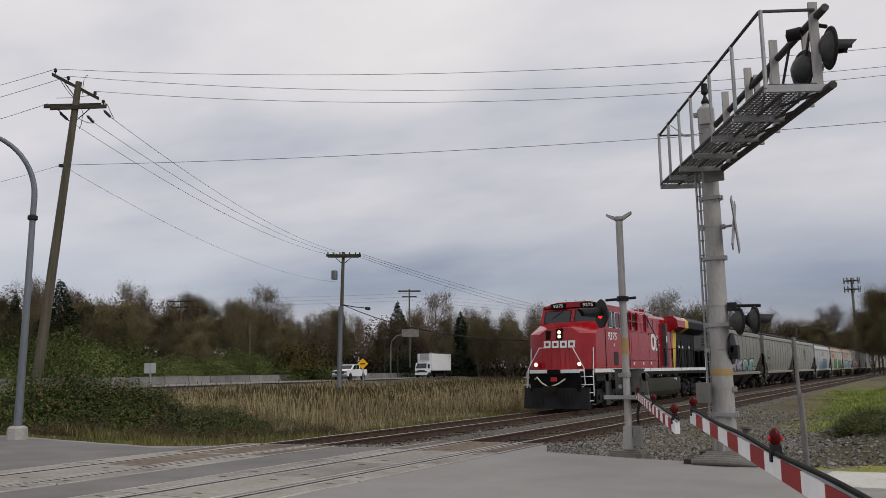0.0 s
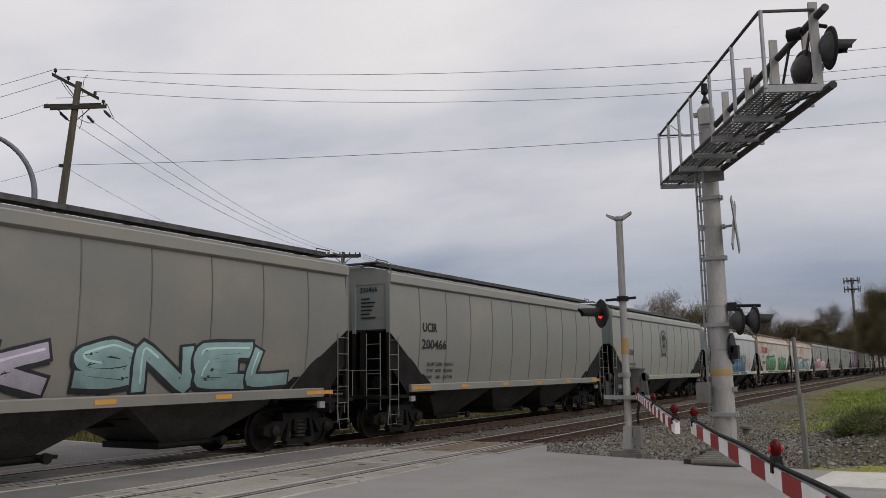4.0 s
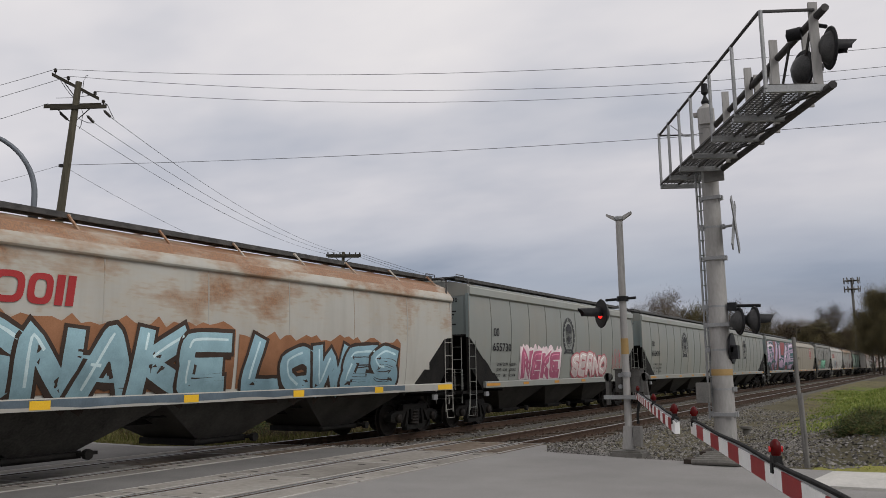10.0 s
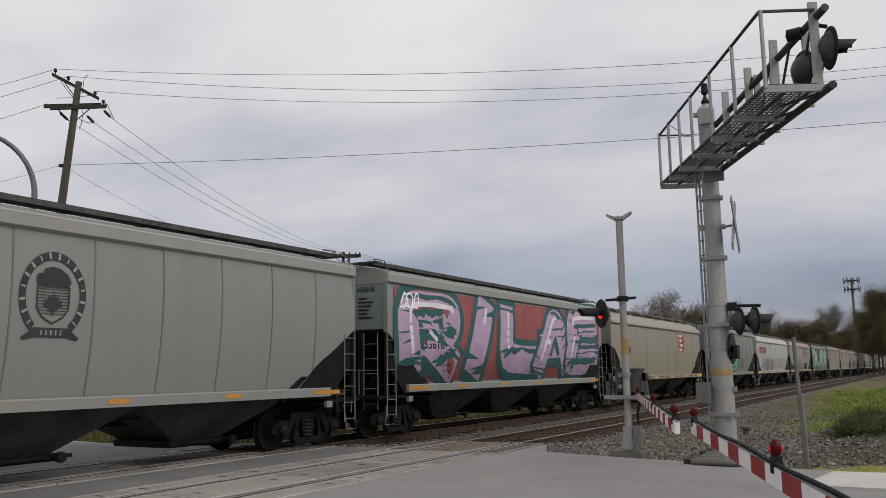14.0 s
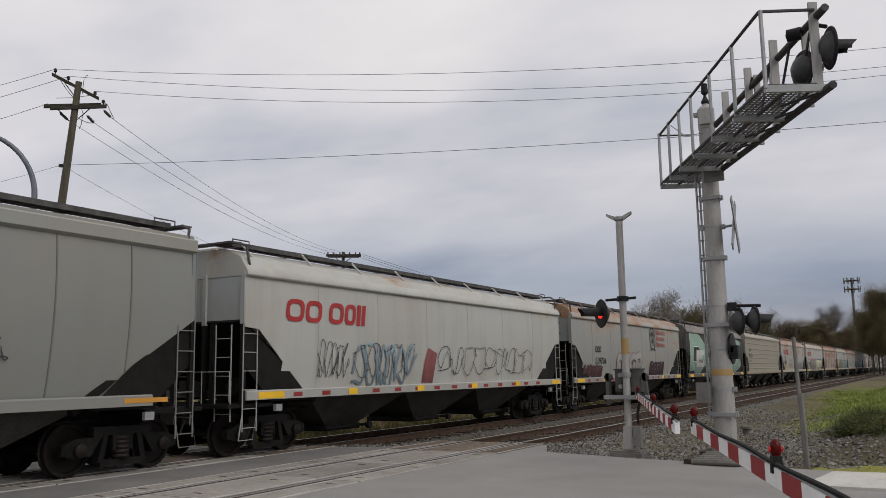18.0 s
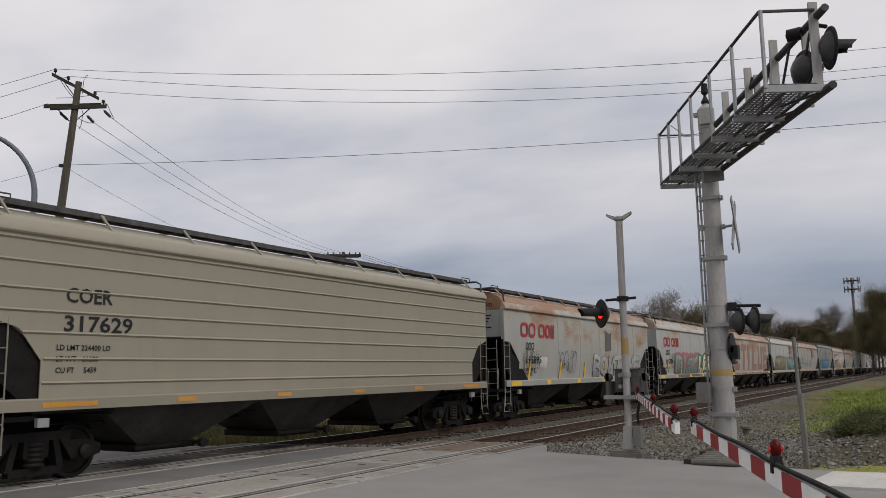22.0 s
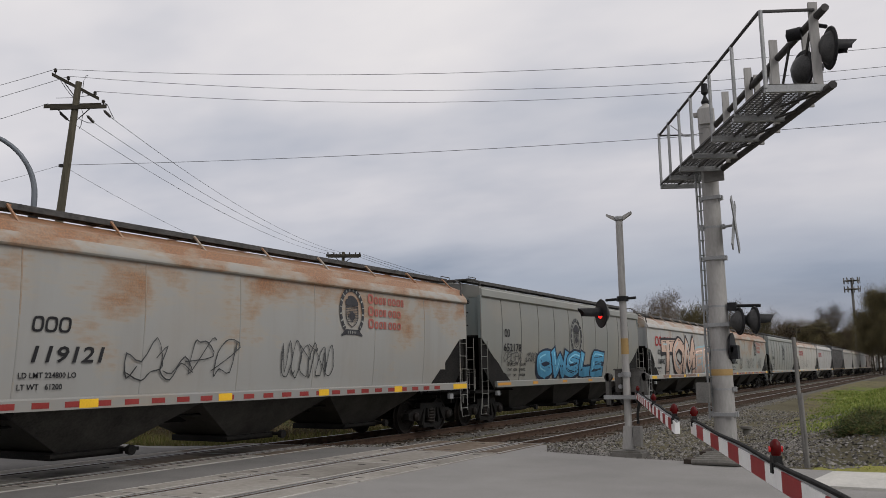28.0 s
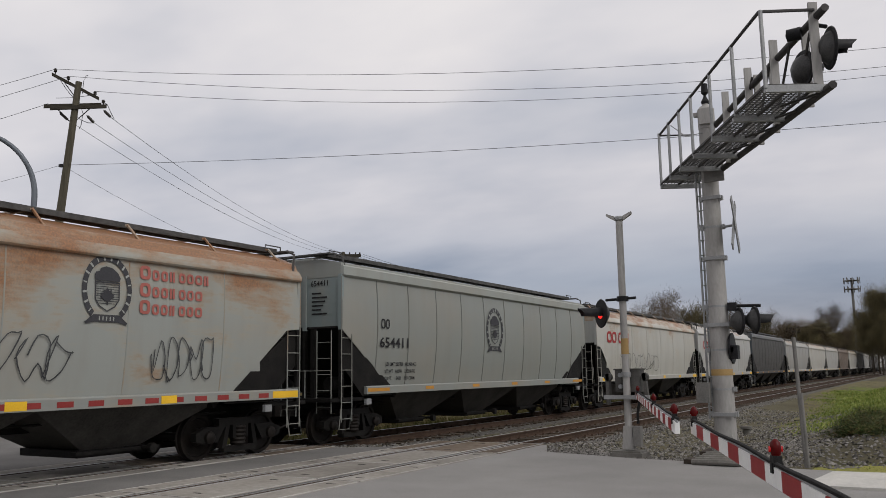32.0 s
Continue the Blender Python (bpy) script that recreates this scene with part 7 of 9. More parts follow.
    for s in beams:
        p = [Vector(at(s + u, w, z)) for z in (Z - 0.11, Z - 0.01) for u, w in ((-0.035, -0.08), (0.035, -0.08), (0.035, Wd), (-0.035, Wd))]
        part("cross_beam", Shape().add([tuple(q) for q in p], [(0, 1, 2, 3), (4, 5, 6, 7), (0, 1, 5, 4), (1, 2, 6, 5), (2, 3, 7, 6), (3, 0, 4, 7)]), GALV, m)
    for w in (0.06, 0.42, Wd):
        part("deck_edge", Shape().tube([at(-0.02, w, Z - 0.02), at(L, w, Z - 0.02)], 0.022, 5), PIPE, m)
    # open grating: bars across and along
    gr = Shape()
    for i in range(72):
        s = 0.02 + (L - 0.04) * i / 71
        gr.tube([at(s, 0.06, Z + 0.01), at(s, Wd, Z + 0.01)], 0.012, 3, cap=False)
    for j in range(11):
        w = 0.06 + (Wd - 0.06) * j / 10
        gr.tube([at(0, w, Z), at(L, w, Z)], 0.012, 3, cap=False)
    part("deck_grating", gr, GRATE, m, "dark open steel grating")
    for s in (-0.05, 1.25, 2.47, 3.67, 4.53, 5.36, 6.18):
        part("rail_post", Shape().tube([at(s, Wd, Z - 0.06), at(s, Wd, T + 0.03)], 0.029, 4), GALV, m)
    part("top_rail", Shape().tube([at(0.0, 0.02, T + 0.04), at(0.0, Wd, T + 0.03), at(6.1, Wd, T - 0.02)], 0.025, 8), PIPE, m)
    part("end_rail", Shape().tube([at(6.1, Wd, T - 0.04), at(6.1, 0.1, T - 0.04), at(6.1, 0.1, Z)], 0.022, 8), PIPE, m)
    part("gate_chain", Shape().tube([at(5.15, Wd, T - 0.1), at(5.0, 0.55, T - 0.38), at(4.95, 0.2, T - 0.32), at(4.9, -0.02, T - 0.1)], 0.010, 5), GALV, m)
    # lamps at the road end
    part("lamp_crossarm", Shape().tube([at(0.35, -0.02, T - 0.02), (-0.90, 12.60, 6.46)], 0.03, 8), DARKSTEEL, m)
    part("lamp_joint", Shape().lathe([(0.0, -0.12), (0.09, -0.1), (0.1, 0.1), (0.0, 0.12)], 12, at(0.6, 0.08, T - 0.08), "x"), DARKSTEEL, m)
    flasher(m, (-0.87, 12.62, 6.14), False, (0.92, 0.39, 0))
    flasher(m, (-1.28, 13.0, 6.02), False, (0.79, 0.61, 0), 0.28)
    # corrugated well and loose slabs round the foot
    w = thing("corrugated_culvert", "rusty grey corrugated steel culvert ring", "culvert")
    s = Shape()
    for j in range(5):
        y = 15.40 + j * 0.15
        s.tube([(-3.85 + j * 0.03, y + 0.1, 0.02 + 0.02 * j), (-3.3, y, 0.05 + 0.02 * j), (-2.75, y + 0.12, 0.0 + 0.015 * j)], 0.06, 8)
    part("corrugated_sheet", s, CULVERT, w)
    part("slab", Shape().box(-4.02, -3.80, 15.55, 15.95, -0.12, 0.06), DARK_PLATE, w)


def gate_arm(name, label, tip, root, lights, group):
    """A striped crossing gate arm from root to tip, level."""
    g = thing(name, label, "crossing gate", group=group)
    tip, root = Vector(tip), Vector(root)
    d = (tip - root).normalized()
    n = Vector((-d.y, d.x, 0))
    L = (tip - root).length
    step = 0.405
    k, s = 0, 0.0
    while s < L - 0.05:
        e = min(s + step, L)
        a, b = tip - d * s, tip - d * e
        h = 0.054
        v = []
        for q in (a, b):
            v += [tuple(q + n * (0.022 * i) + Vector((0, 0, h * j))) for i, j in ((-1, -1), (1, -1), (1, 1), (-1, 1))]
        part("stripe", Shape().add(v, [(0, 1, 2, 3), (7, 6, 5, 4), (0, 1, 5, 4), (1, 2, 6, 5), (2, 3, 7, 6), (3, 0, 4, 7)]), BOARD_RED if k % 2 else BOARD_WHITE, g, "", smooth=False)
        s, k = e, k + 1
    # top rim and the ribbed cable on it
    part("arm_rim", Shape().tube([tuple(tip + Vector((0, 0, 0.056))), tuple(root + Vector((0, 0, 0.056)))], 0.015, 6), GALV, g)
    cab = Shape()
    m = int(L / 0.035)
    for i in range(m):
        q = tip - d * (0.05 + i * 0.035) + n * 0.012 + Vector((0, 0, 0.078 + 0.006 * math.sin(i * 0.11)))
        cab.add([tuple(q + d * u + n * (r * math.cos(t)) + Vector((0, 0, r * math.sin(t)))) for u, r in ((-0.015, 0.009), (0.0, 0.015), (0.015, 0.009)) for t in (0.5, 1.55, 2.6, 3.65, 4.7, 5.75)], [(i2 * 6 + j, i2 * 6 + (j + 1) % 6, (i2 + 1) * 6 + (j + 1) % 6, (i2 + 1) * 6 + j) for i2 in range(2) for j in range(6)])
    part("arm_cable", cab, RUBBER, g, "black ribbed lamp cable")
    for s, lit in lights:
        q = tip - d * s
        base = part("lamp_base", Shape().box(-0.040, 0.040, -0.024, 0.024, 0.06, 0.115).box(-0.024, 0.024, -0.032, 0.032, 0.02, 0.075), RUBBER, g, "", Matrix.Translation(q) @ Matrix.Rotation(math.atan2(d.y, d.x), 4, "Z"))
        part("arm_lamp", Shape().lathe([(0.0, 0.105), (0.024, 0.112), (0.031, 0.135), (0.032, 0.16), (0.026, 0.188), (0.010, 0.204), (0.0, 0.206)], 18), RED_GLASS, base, "red lamp on the gate arm")
        for k in (-1, 1):
            part("lamp_bulb", Shape().lathe([(0.0, -0.006), (0.017, -0.006), (0.017, 0.006), (0.0, 0.006)], 12, (0.0, 0.031 * k, 0.150), "y"), RED_DIM if lit else RED_GLASS, base)
    return g


GATE = []


def build_gates():
    g = gate_arm("crossing_gate", "red and white striped gate arm lowered beside the track", (-2.03, 7.70, 1.15), (-5.35, 17.2, 1.15), ((0.25, False), (3.6, False), (9.0, False)), "crossing gates")
    gx, gy = -5.40, 16.77
    part("post", Shape().lathe([(0.074, 0.1), (0.072, 4.80), (0.0, 4.82)], 20, (gx, gy, 0)), ALU, g, "slim grey post")
    part("post_base", Shape().box(gx - 0.33, gx + 0.33, gy - 0.26, gy + 0.26, -0.12, 0.035), CULVERT, g)
    part("base_plate", Shape().box(gx - 0.29, gx + 0.29, gy - 0.22, gy + 0.22, 0.035, 0.07), CULVERT, g)
    part("base_socket", Shape().prism([(-0.115, 0.10), (0.115, 0.10), (0.085, 0.55), (-0.085, 0.55)], "y", gy - 0.09, gy + 0.09), ALU, g, "", pose(gx, 0, 0))
    part("relay_box", Shape().box(gx + 0.12, gx + 0.27, gy - 0.12, gy + 0.06, 0.16, 0.55), CASE, g)
    part("relay_pipe", Shape().tube([(gx + 0.2, gy, 0.6), (gx + 0.22, gy - 0.05, 0.8), (gx + 0.30, gy - 0.1, 1.15)], 0.03, 8), RUBBER, g)
    mech = part("gate_mechanism", Shape().box(gx - 0.27, gx + 0.25, gy + 0.10, gy + 0.40, 1.22, 1.66), GEAR, g, "grey gate mechanism case")
    part("case_top", Shape().box(gx - 0.29, gx + 0.27, gy + 0.08, gy + 0.42, 1.66, 1.69), GEAR, mech)
    part("case_lid", Shape().box(gx - 0.25, gx - 0.02, gy + 0.075, gy + 0.10, 1.26, 1.62), GEAR, mech)
    for x, z in ((-0.14, 1.56), (-0.14, 1.33)):
        part("case_bolt", Shape().lathe([(0.0, -0.05), (0.045, -0.05), (0.045, 0.0)], 12, (gx + x, gy + 0.07, z), "y"), GALV, mech)
    for k, x in ((-1, gx - 0.44), (1, gx + 0.38)):
        part("counterweight_arm", Shape().prism([(x - 0.02, 0.96), (x + 0.05, 0.96), (x + 0.02 - 0.03 * k, 1.60), (x - 0.05 - 0.03 * k, 1.60)], "y", gy + 0.06, gy + 0.16), GEAR, g)
        part("counterweight", Shape().lathe([(0.0, -0.05), (0.08, -0.05), (0.09, 0.0), (0.08, 0.05), (0.0, 0.05)], 14, (x - 0.03 * k, gy + 0.11, 1.52), "y"), GEAR, g)
    part("weight_plate", Shape().box(gx - 0.50, gx - 0.43, gy + 0.16, gy + 0.32, 1.16, 1.46), GEAR, g)
    part("arm_bracket", Shape().box(gx - 0.45, gx + 0.48, gy - 0.12, gy - 0.04, 1.08, 1.16), GALV, g)
    part("clamp", Shape().lathe([(0.10, 1.52), (0.10, 1.62)], 16, (gx, gy, 0)), GALV, g)
    part("tape_band", Shape().lathe([(0.077, 1.98), (0.077, 2.30)], 18, (gx, gy, 0)), TAPE, g, "ochre tape band")
    # flashing lamp and its arm
    part("lamp_arm", Shape().tube([(gx - 0.36, gy, 3.10), (gx + 0.28, gy, 3.12)], 0.028, 8).lathe([(0.12, 3.06), (0.12, 3.16)], 16, (gx, gy, 0)), DARKSTEEL, g)
    flasher(g, (-5.77, 16.47, 2.81), True, (-0.73, -0.69, 0), 0.285, 0.50)
    # forked wooden top
    for k in (-1, 1):
        part("top_board", Shape().prism([(0.02, 4.76), (0.10, 4.75), (0.27, 4.86), (0.265, 4.91), (0.10, 4.84)], "y", gy - 0.035, gy + 0.035), ALU, g, "", Matrix.Translation((gx, 0, 0)) @ Matrix.Diagonal((k, 1, 1, 1)))
    part("top_collar", Shape().lathe([(0.085, 4.74), (0.10, 4.76), (0.10, 4.81), (0.085, 4.83)], 16, (gx, gy, 0)), GALV, g)
    h = gate_arm("crossing_gate", "red and white striped gate arm lowered across the road", (-2.027, 8.255, 1.215), (1.195, -0.142, 1.015), ((0.12, False), (3.45, True)), "crossing gates")
    q = thing("gate_post", "grey steel post and gear case of the crossing gate", "gate post")
    part("post", Shape().lathe([(0.085, -0.05), (0.085, 3.6), (0.0, 3.62)], 16, (1.75, -1.6, 0)), ALU, q)
    part("gate_mechanism", Shape().box(1.35, 1.72, -1.45, -0.75, 0.75, 1.35), CASE, q)
    GATE.append(h)
    p = thing("fence_post", "plain grey steel post standing in the gravel", "post")
    part("post", Shape().tube([(-2.025, 15.97, -0.1), (-2.083, 15.97, 2.19)], 0.033, 12), CASE, p)
    part("post_sleeve", Shape().tube([(-1.992, 15.96, -0.1), (-2.026, 15.96, 1.22)], 0.030, 10), CASE, p)
    s = thing("manhole_stub", "small grey concrete stub in the gravel", "marker")
    part("stub", Shape().lathe([(0.11, -0.3), (0.11, 0.20), (0.18, 0.22), (0.18, 0.30), (0.0, 0.31)], 14, (-5.15, 27.6, -0.42)), CULVERT, s)


build_cantilever()
build_gates()


# ---- poles, wires, lamps and signs ----
INSUL = mat("dark_insulator", (0.02, 0.018, 0.016), (0.05, 0.045, 0.04), 6, 0.3)
POLE_DARK = mat("dark_crossarm_wood", (0.022, 0.020, 0.016), (0.060, 0.054, 0.042), 3, 0.85, 0, 0.5, stretch=(0.4, 0.4, 3))
WIRE = mat("dark_wire", (0.012, 0.012, 0.013), (0.03, 0.03, 0.032), 4, 0.6)
LAMPGREY = mat("blue_grey_lamp_post", (0.115, 0.13, 0.15), (0.175, 0.19, 0.21), 1.5, 0.5, 0.2, stretch=(1, 1, 0.2))
SIGNGREY = mat("bare_sign_back", (0.30, 0.31, 0.32), (0.40, 0.41, 0.42), 2, 0.45, 0.4)


def crossarm(parent, c, d, half, z, t=0.06):
    a, b = Vector(c) - Vector(d) * half, Vector(c) + Vector(d) * half
    s = Shape()
    n = Vector((-d[1], d[0], 0)) * t
    s.add([tuple(q + n * i + Vector((0, 0, z + t * 1.3 * j))) for q in (a, b) for i, j in ((-1, -1), (1, -1), (1, 1), (-1, 1))], [(0, 1, 2, 3), (7, 6, 5, 4), (0, 1, 5, 4), (1, 2, 6, 5), (2, 3, 7, 6), (3, 0, 4, 7)])
    return part("crossarm", s, POLE_DARK, parent)


def pin(parent, q):
    part("insulator", Shape().lathe([(0.02, -0.02), (0.03, 0.06), (0.07, 0.08), (0.05, 0.12), (0.07, 0.14), (0.04, 0.20), (0.0, 0.21)], 10, q), INSUL, parent)


def string(parent, a, b):
    a, b = Vector(a), Vector(b)
    s = Shape()
    s.tube([a, b], 0.018, 6)
    for k in range(6):
        q = a.lerp(b, 0.15 + 0.13 * k)
        s.tube([q, q + (b - a).normalized() * 0.05], 0.055, 8)
    part("strain_insulator", s, INSUL, parent)


def wire(a, b, sag, r=0.011, n=24):
    a, b = Vector(a), Vector(b)
    pts = [a.lerp(b, i / n) - Vector((0, 0, sag * 4 * (i / n) * (1 - i / n))) for i in range(n + 1)]
    ob = part("overhead_wire", Shape().tube(pts, r, 5), WIRE)
    tagged(ob, "thin dark overhead wire", "wire", "overhead wires")


def build_poles():
    # tall pole: leans a little towards the road
    p = thing("utility_pole", "tall weathered wooden utility pole with two crossarms", "utility pole", group="utility poles")
    foot, head = Vector((-28.13, 19.08, -0.3)), Vector((-27.52, 19.94, 12.93))
    part("pole", Shape().tube([foot.lerp(head, k / 6) for k in range(7)], 0.205, 16, 0.118), WOOD_POLE, p)
    d = Vector((0.565, 0.825, 0)).normalized()
    # two crossarms bolted to either side of the pole, both a little out of level
    for a, b, off in (((-28.19, 18.98, 11.86), (-27.02, 20.61, 12.16), -0.12), ((-28.07, 19.16, 11.74), (-26.91, 20.76, 12.05), 0.12)):
        a, b, n = Vector(a), Vector(b), Vector((-d.y, d.x, 0)) * -off
        s = Shape()
        s.add([tuple(q + n + Vector((0.05 * d.y * i, -0.05 * d.x * i, 0.068 * j))) for q in (a, b) for i, j in ((-1, -1), (1, -1), (1, 1), (-1, 1))], [(0, 1, 2, 3), (7, 6, 5, 4), (0, 1, 5, 4), (1, 2, 6, 5), (2, 3, 7, 6), (3, 0, 4, 7)])
        part("crossarm", s, POLE_DARK, p)
    # upper arm is skewed and falls to one side
    a, b = Vector((-28.06, 19.17, 13.12)), Vector((-27.08, 20.53, 12.36))
    s = Shape()
    s.add([tuple(q + Vector((0.04 * i, -0.04 * i, 0.055 * j))) for q in (a, b) for i, j in ((-1, -1), (1, -1), (1, 1), (-1, 1))], [(0, 1, 2, 3), (7, 6, 5, 4), (0, 1, 5, 4), (1, 2, 6, 5), (2, 3, 7, 6), (3, 0, 4, 7)])
    part("crossarm", s, POLE_DARK, p)
    for q in ((-28.0, 19.26, 13.16), (-27.74, 19.64, 12.92), (-27.17, 20.42, 12.44), (-26.98, 20.67, 12.13)):
        pin(p, q)
    for k in (-1, 1):
        part("arm_brace", Shape().tube([tuple(Vector((-27.55, 19.8, 11.9 + 0.08 * k)) + d * 0.62 * k), (-27.60, 19.80, 11.25)], 0.02, 5), DARKSTEEL, p)
    part("arm_brace", Shape().tube([(-27.80, 19.52, 12.85), (-27.55, 19.90, 12.25)], 0.018, 5), DARKSTEEL, p)
    part("drop_lead", Shape().tube([(-27.92, 19.38, 12.98), (-27.70, 19.68, 12.45), (-27.46, 20.0, 12.1), (-27.40, 20.1, 11.7), (-27.42, 20.06, 11.25), (-27.46, 20.02, 11.08)], 0.012, 5), WIRE, p)
    part("drop_lead", Shape().tube([(-27.62, 19.80, 11.7), (-27.45, 20.05, 11.45), (-27.30, 20.25, 11.36), (-27.17, 20.43, 11.37)], 0.012, 5), WIRE, p)
    part("jumper", Shape().tube([(-27.44, 20.06, 12.5), (-27.42, 20.08, 13.0), (-27.38, 20.14, 13.22), (-27.33, 20.2, 13.24)], 0.012, 5), WIRE, p)
    part("jumper", Shape().tube([(-27.02, 20.62, 12.3), (-26.90, 20.80, 12.15), (-26.80, 20.92, 11.8), (-26.72, 21.0, 11.6)], 0.012, 5), WIRE, p)
    part("jumper", Shape().tube([(-27.95, 19.33, 12.2), (-27.6, 19.84, 12.3), (-27.2, 20.4, 12.5)], 0.010, 5), WIRE, p)
    part("wire_clamp", Shape().box(-27.86, -27.70, 19.50, 19.62, 9.54, 9.64), DARKSTEEL, p)
    # strain insulators and the spans to the second pole
    ends2 = [(-42.9, 55.35, 11.55), (-42.3, 55.8, 11.62), (-41.7, 56.2, 11.62)]
    for q0, q1, q2, sag in (((-27.88, 19.44, 11.66), (-27.70, 19.69, 11.39), ends2[0], 0.75), ((-27.33, 20.21, 11.66), (-27.16, 20.43, 11.38), ends2[1], 0.75), ((-26.97, 20.68, 11.93), (-26.80, 20.90, 11.66), ends2[2], 0.85)):
        string(p, q0, q1)
        wire(q1, q2, sag, 0.009)
    wire((-27.72, 19.66, 9.56), (-41.9, 56.1, 9.2), 1.0, 0.006)
    # spans that cross the sky, to a pole behind the road
    for q0, q1, sag in (((-28.0, 19.26, 13.34), (13.2, 36.9, 13.4), 1.2), ((-27.74, 19.64, 13.12), (13.2, 38.5, 13.6), 1.6), ((-27.17, 20.42, 12.64), (13.2, 38.9, 13.6), 1.6), ((-27.76, 19.6, 9.62), (13.2, 34.6, 9.9), 0.5)):
        wire(q0, q1, sag, 0.0085)
    far = thing("utility_pole", "weathered wooden utility pole beyond the road", "utility pole", group="utility poles")
    part("pole", Shape().tube([(13.2, 37.0, 0.4), (13.2, 37.0, 13.6)], 0.22, 12, 0.15), WOOD_POLE, far)
    for q0, q1, r in (((-28.0, 19.26, 13.34), (-37.0, 16.5, 12.2), 0.009), ((-27.74, 19.64, 13.12), (-38.0, 16.9, 11.8), 0.009), ((-28.1, 19.1, 11.95), (-38.0, 16.6, 10.6), 0.009), ((-27.8, 19.56, 9.62), (-40.0, 19.8, 9.6), 0.006)):
        wire(q0, q1, 0.15, r)
    # second pole with transformer
    p = thing("utility_pole", "wooden utility pole with transformer and grey lower sleeve", "utility pole", group="utility poles")
    part("pole", Shape().tube([(-42.15, 55.9, -0.6), (-41.87, 56.1, 11.75)], 0.20, 14, 0.13), WOOD_POLE, p)
    part("pole_sleeve", Shape().tube([(-42.10, 55.78, -0.6), (-41.97, 55.88, 7.2)], 0.17, 12), LAMPGREY, p, "grey metal cable sleeve")
    d = Vector((0.80, 0.60, 0))
    crossarm(p, (-41.85, 56.1, 0), d, 1.45, 11.45, 0.08)
    crossarm(p, (-41.75, 55.95, 0), d, 1.30, 11.33, 0.07)
    for k in (-1.3, -0.8, -0.3, 0.5, 1.0, 1.35):
        q = Vector((-41.85, 56.1, 11.52)) + d * k
        pin(p, tuple(q))
    for k in (-1, 1):
        part("arm_brace", Shape().tube([tuple(Vector((-41.85, 56.1, 11.4)) + d * 0.8 * k), (-41.88, 56.05, 10.7)], 0.03, 5), DARKSTEEL, p)
    part("transformer", Shape().lathe([(0.0, 9.4), (0.24, 9.42), (0.26, 9.5), (0.26, 10.1), (0.2, 10.18), (0.0, 10.2)], 16, (-42.45, 55.65, 0)), LAMPGREY, p, "grey drum transformer")
    part("lamp_bracket", Shape().tube([(-41.9, 56.0, 7.35), (-41.2, 56.5, 7.15), (-40.4, 57.0, 7.05)], 0.04, 6), DARKSTEEL, p)
    part("lamp_head", Shape().lathe([(0.0, -0.32), (0.12, -0.28), (0.14, 0.2), (0.0, 0.3)], 10, (-40.1, 57.1, 6.98), "y"), DARKSTEEL, p)
    wire((-41.9, 56.0, 7.35), (-14.0, 37.6, 3.05), 0.9, 0.035)
    for k in range(3):
        wire((-41.2 + 0.4 * k, 56.5 + 0.2 * k, 11.5), (-52.0 + 3 * k, 160.0, 10.2), 1.2, 0.014)
    # distant poles
    for x, y, z0, z1, arm in ((-102.9, 94.9, 3.0, 13.8, True), (-84.2, 90.6, 2.5, 9.2, False), (-74.7, 118.4, 2.5, 15.5, True), (-97.5, 100.0, 3.0, 9.5, False), (-30, 236, 0, 12.0, True)):
        p = thing("utility_pole", "distant dark wooden utility pole", "utility pole", group="utility poles")
        part("pole", Shape().tube([(x, y, z0), (x, y, z1)], 0.17, 8, 0.12), WOOD_POLE, p)
        if arm:
            crossarm(p, (x, y, 0), Vector((0.8, 0.6, 0)), 1.9, z1 - 0.35, 0.09)
            crossarm(p, (x, y, 0), Vector((0.8, 0.6, 0)), 1.2, z1 - 1.3, 0.08)
    for k in range(3):
        wire((-122, 72, 8.6 + 0.6 * k), (-97.5, 100, 7.8 + 0.6 * k), 0.4, 0.010)
        wire((-97.5, 100, 7.8 + 0.6 * k), (-60, 150, 8.2 + 0.5 * k), 0.6, 0.010)
        wire((-74.7, 118.4, 13.6 + 0.6 * k), (-20, 240, 12 + 0.5 * k), 1.2, 0.011)
        wire((-74.7, 118.4, 13.6 + 0.6 * k), (-140, 60, 13.5 + 0.5 * k), 1.0, 0.010)
        wire((-30, 236, 10.5 + 0.6 * k), (10, 230, 13 + 0.9 * k), 0.8, 0.025)
    # curved street lamp
    p = thing("street_lamp", "blue-grey steel street lamp with a curved arm", "street lamp")
    x, y = -22.45, 14.87
    part("post", Shape().tube([(x, y, 0.35), (x + 0.05, y + 0.02, 3.2), (x + 0.07, y + 0.05, 6.3)], 0.115, 16, 0.085), LAMPGREY, p)
    part("collar", Shape().lathe([(0.10, 6.24), (0.14, 6.27), (0.14, 6.36), (0.10, 6.40)], 16, (x + 0.07, y + 0.05, 0)), DARKSTEEL, p)
    arc = [(x + 0.07, y + 0.05, 6.3)] + [(x + 0.08 - 0.90 * (1 - math.cos(radians(a))), y + 0.06 - 1.30 * (1 - math.cos(radians(a))), 6.95 + 1.78 * math.sin(radians(a))) for a in range(0, 86, 7)] + [(x - 1.4, y - 2.05, 8.86)]
    part("arm", Shape().tube(arc, 0.085, 14, 0.06), LAMPGREY, p)
    part("lamp_head", Shape().box(x - 1.75, x - 1.35, y - 2.35, y - 1.95, 8.78, 8.90), LAMPGREY, p)
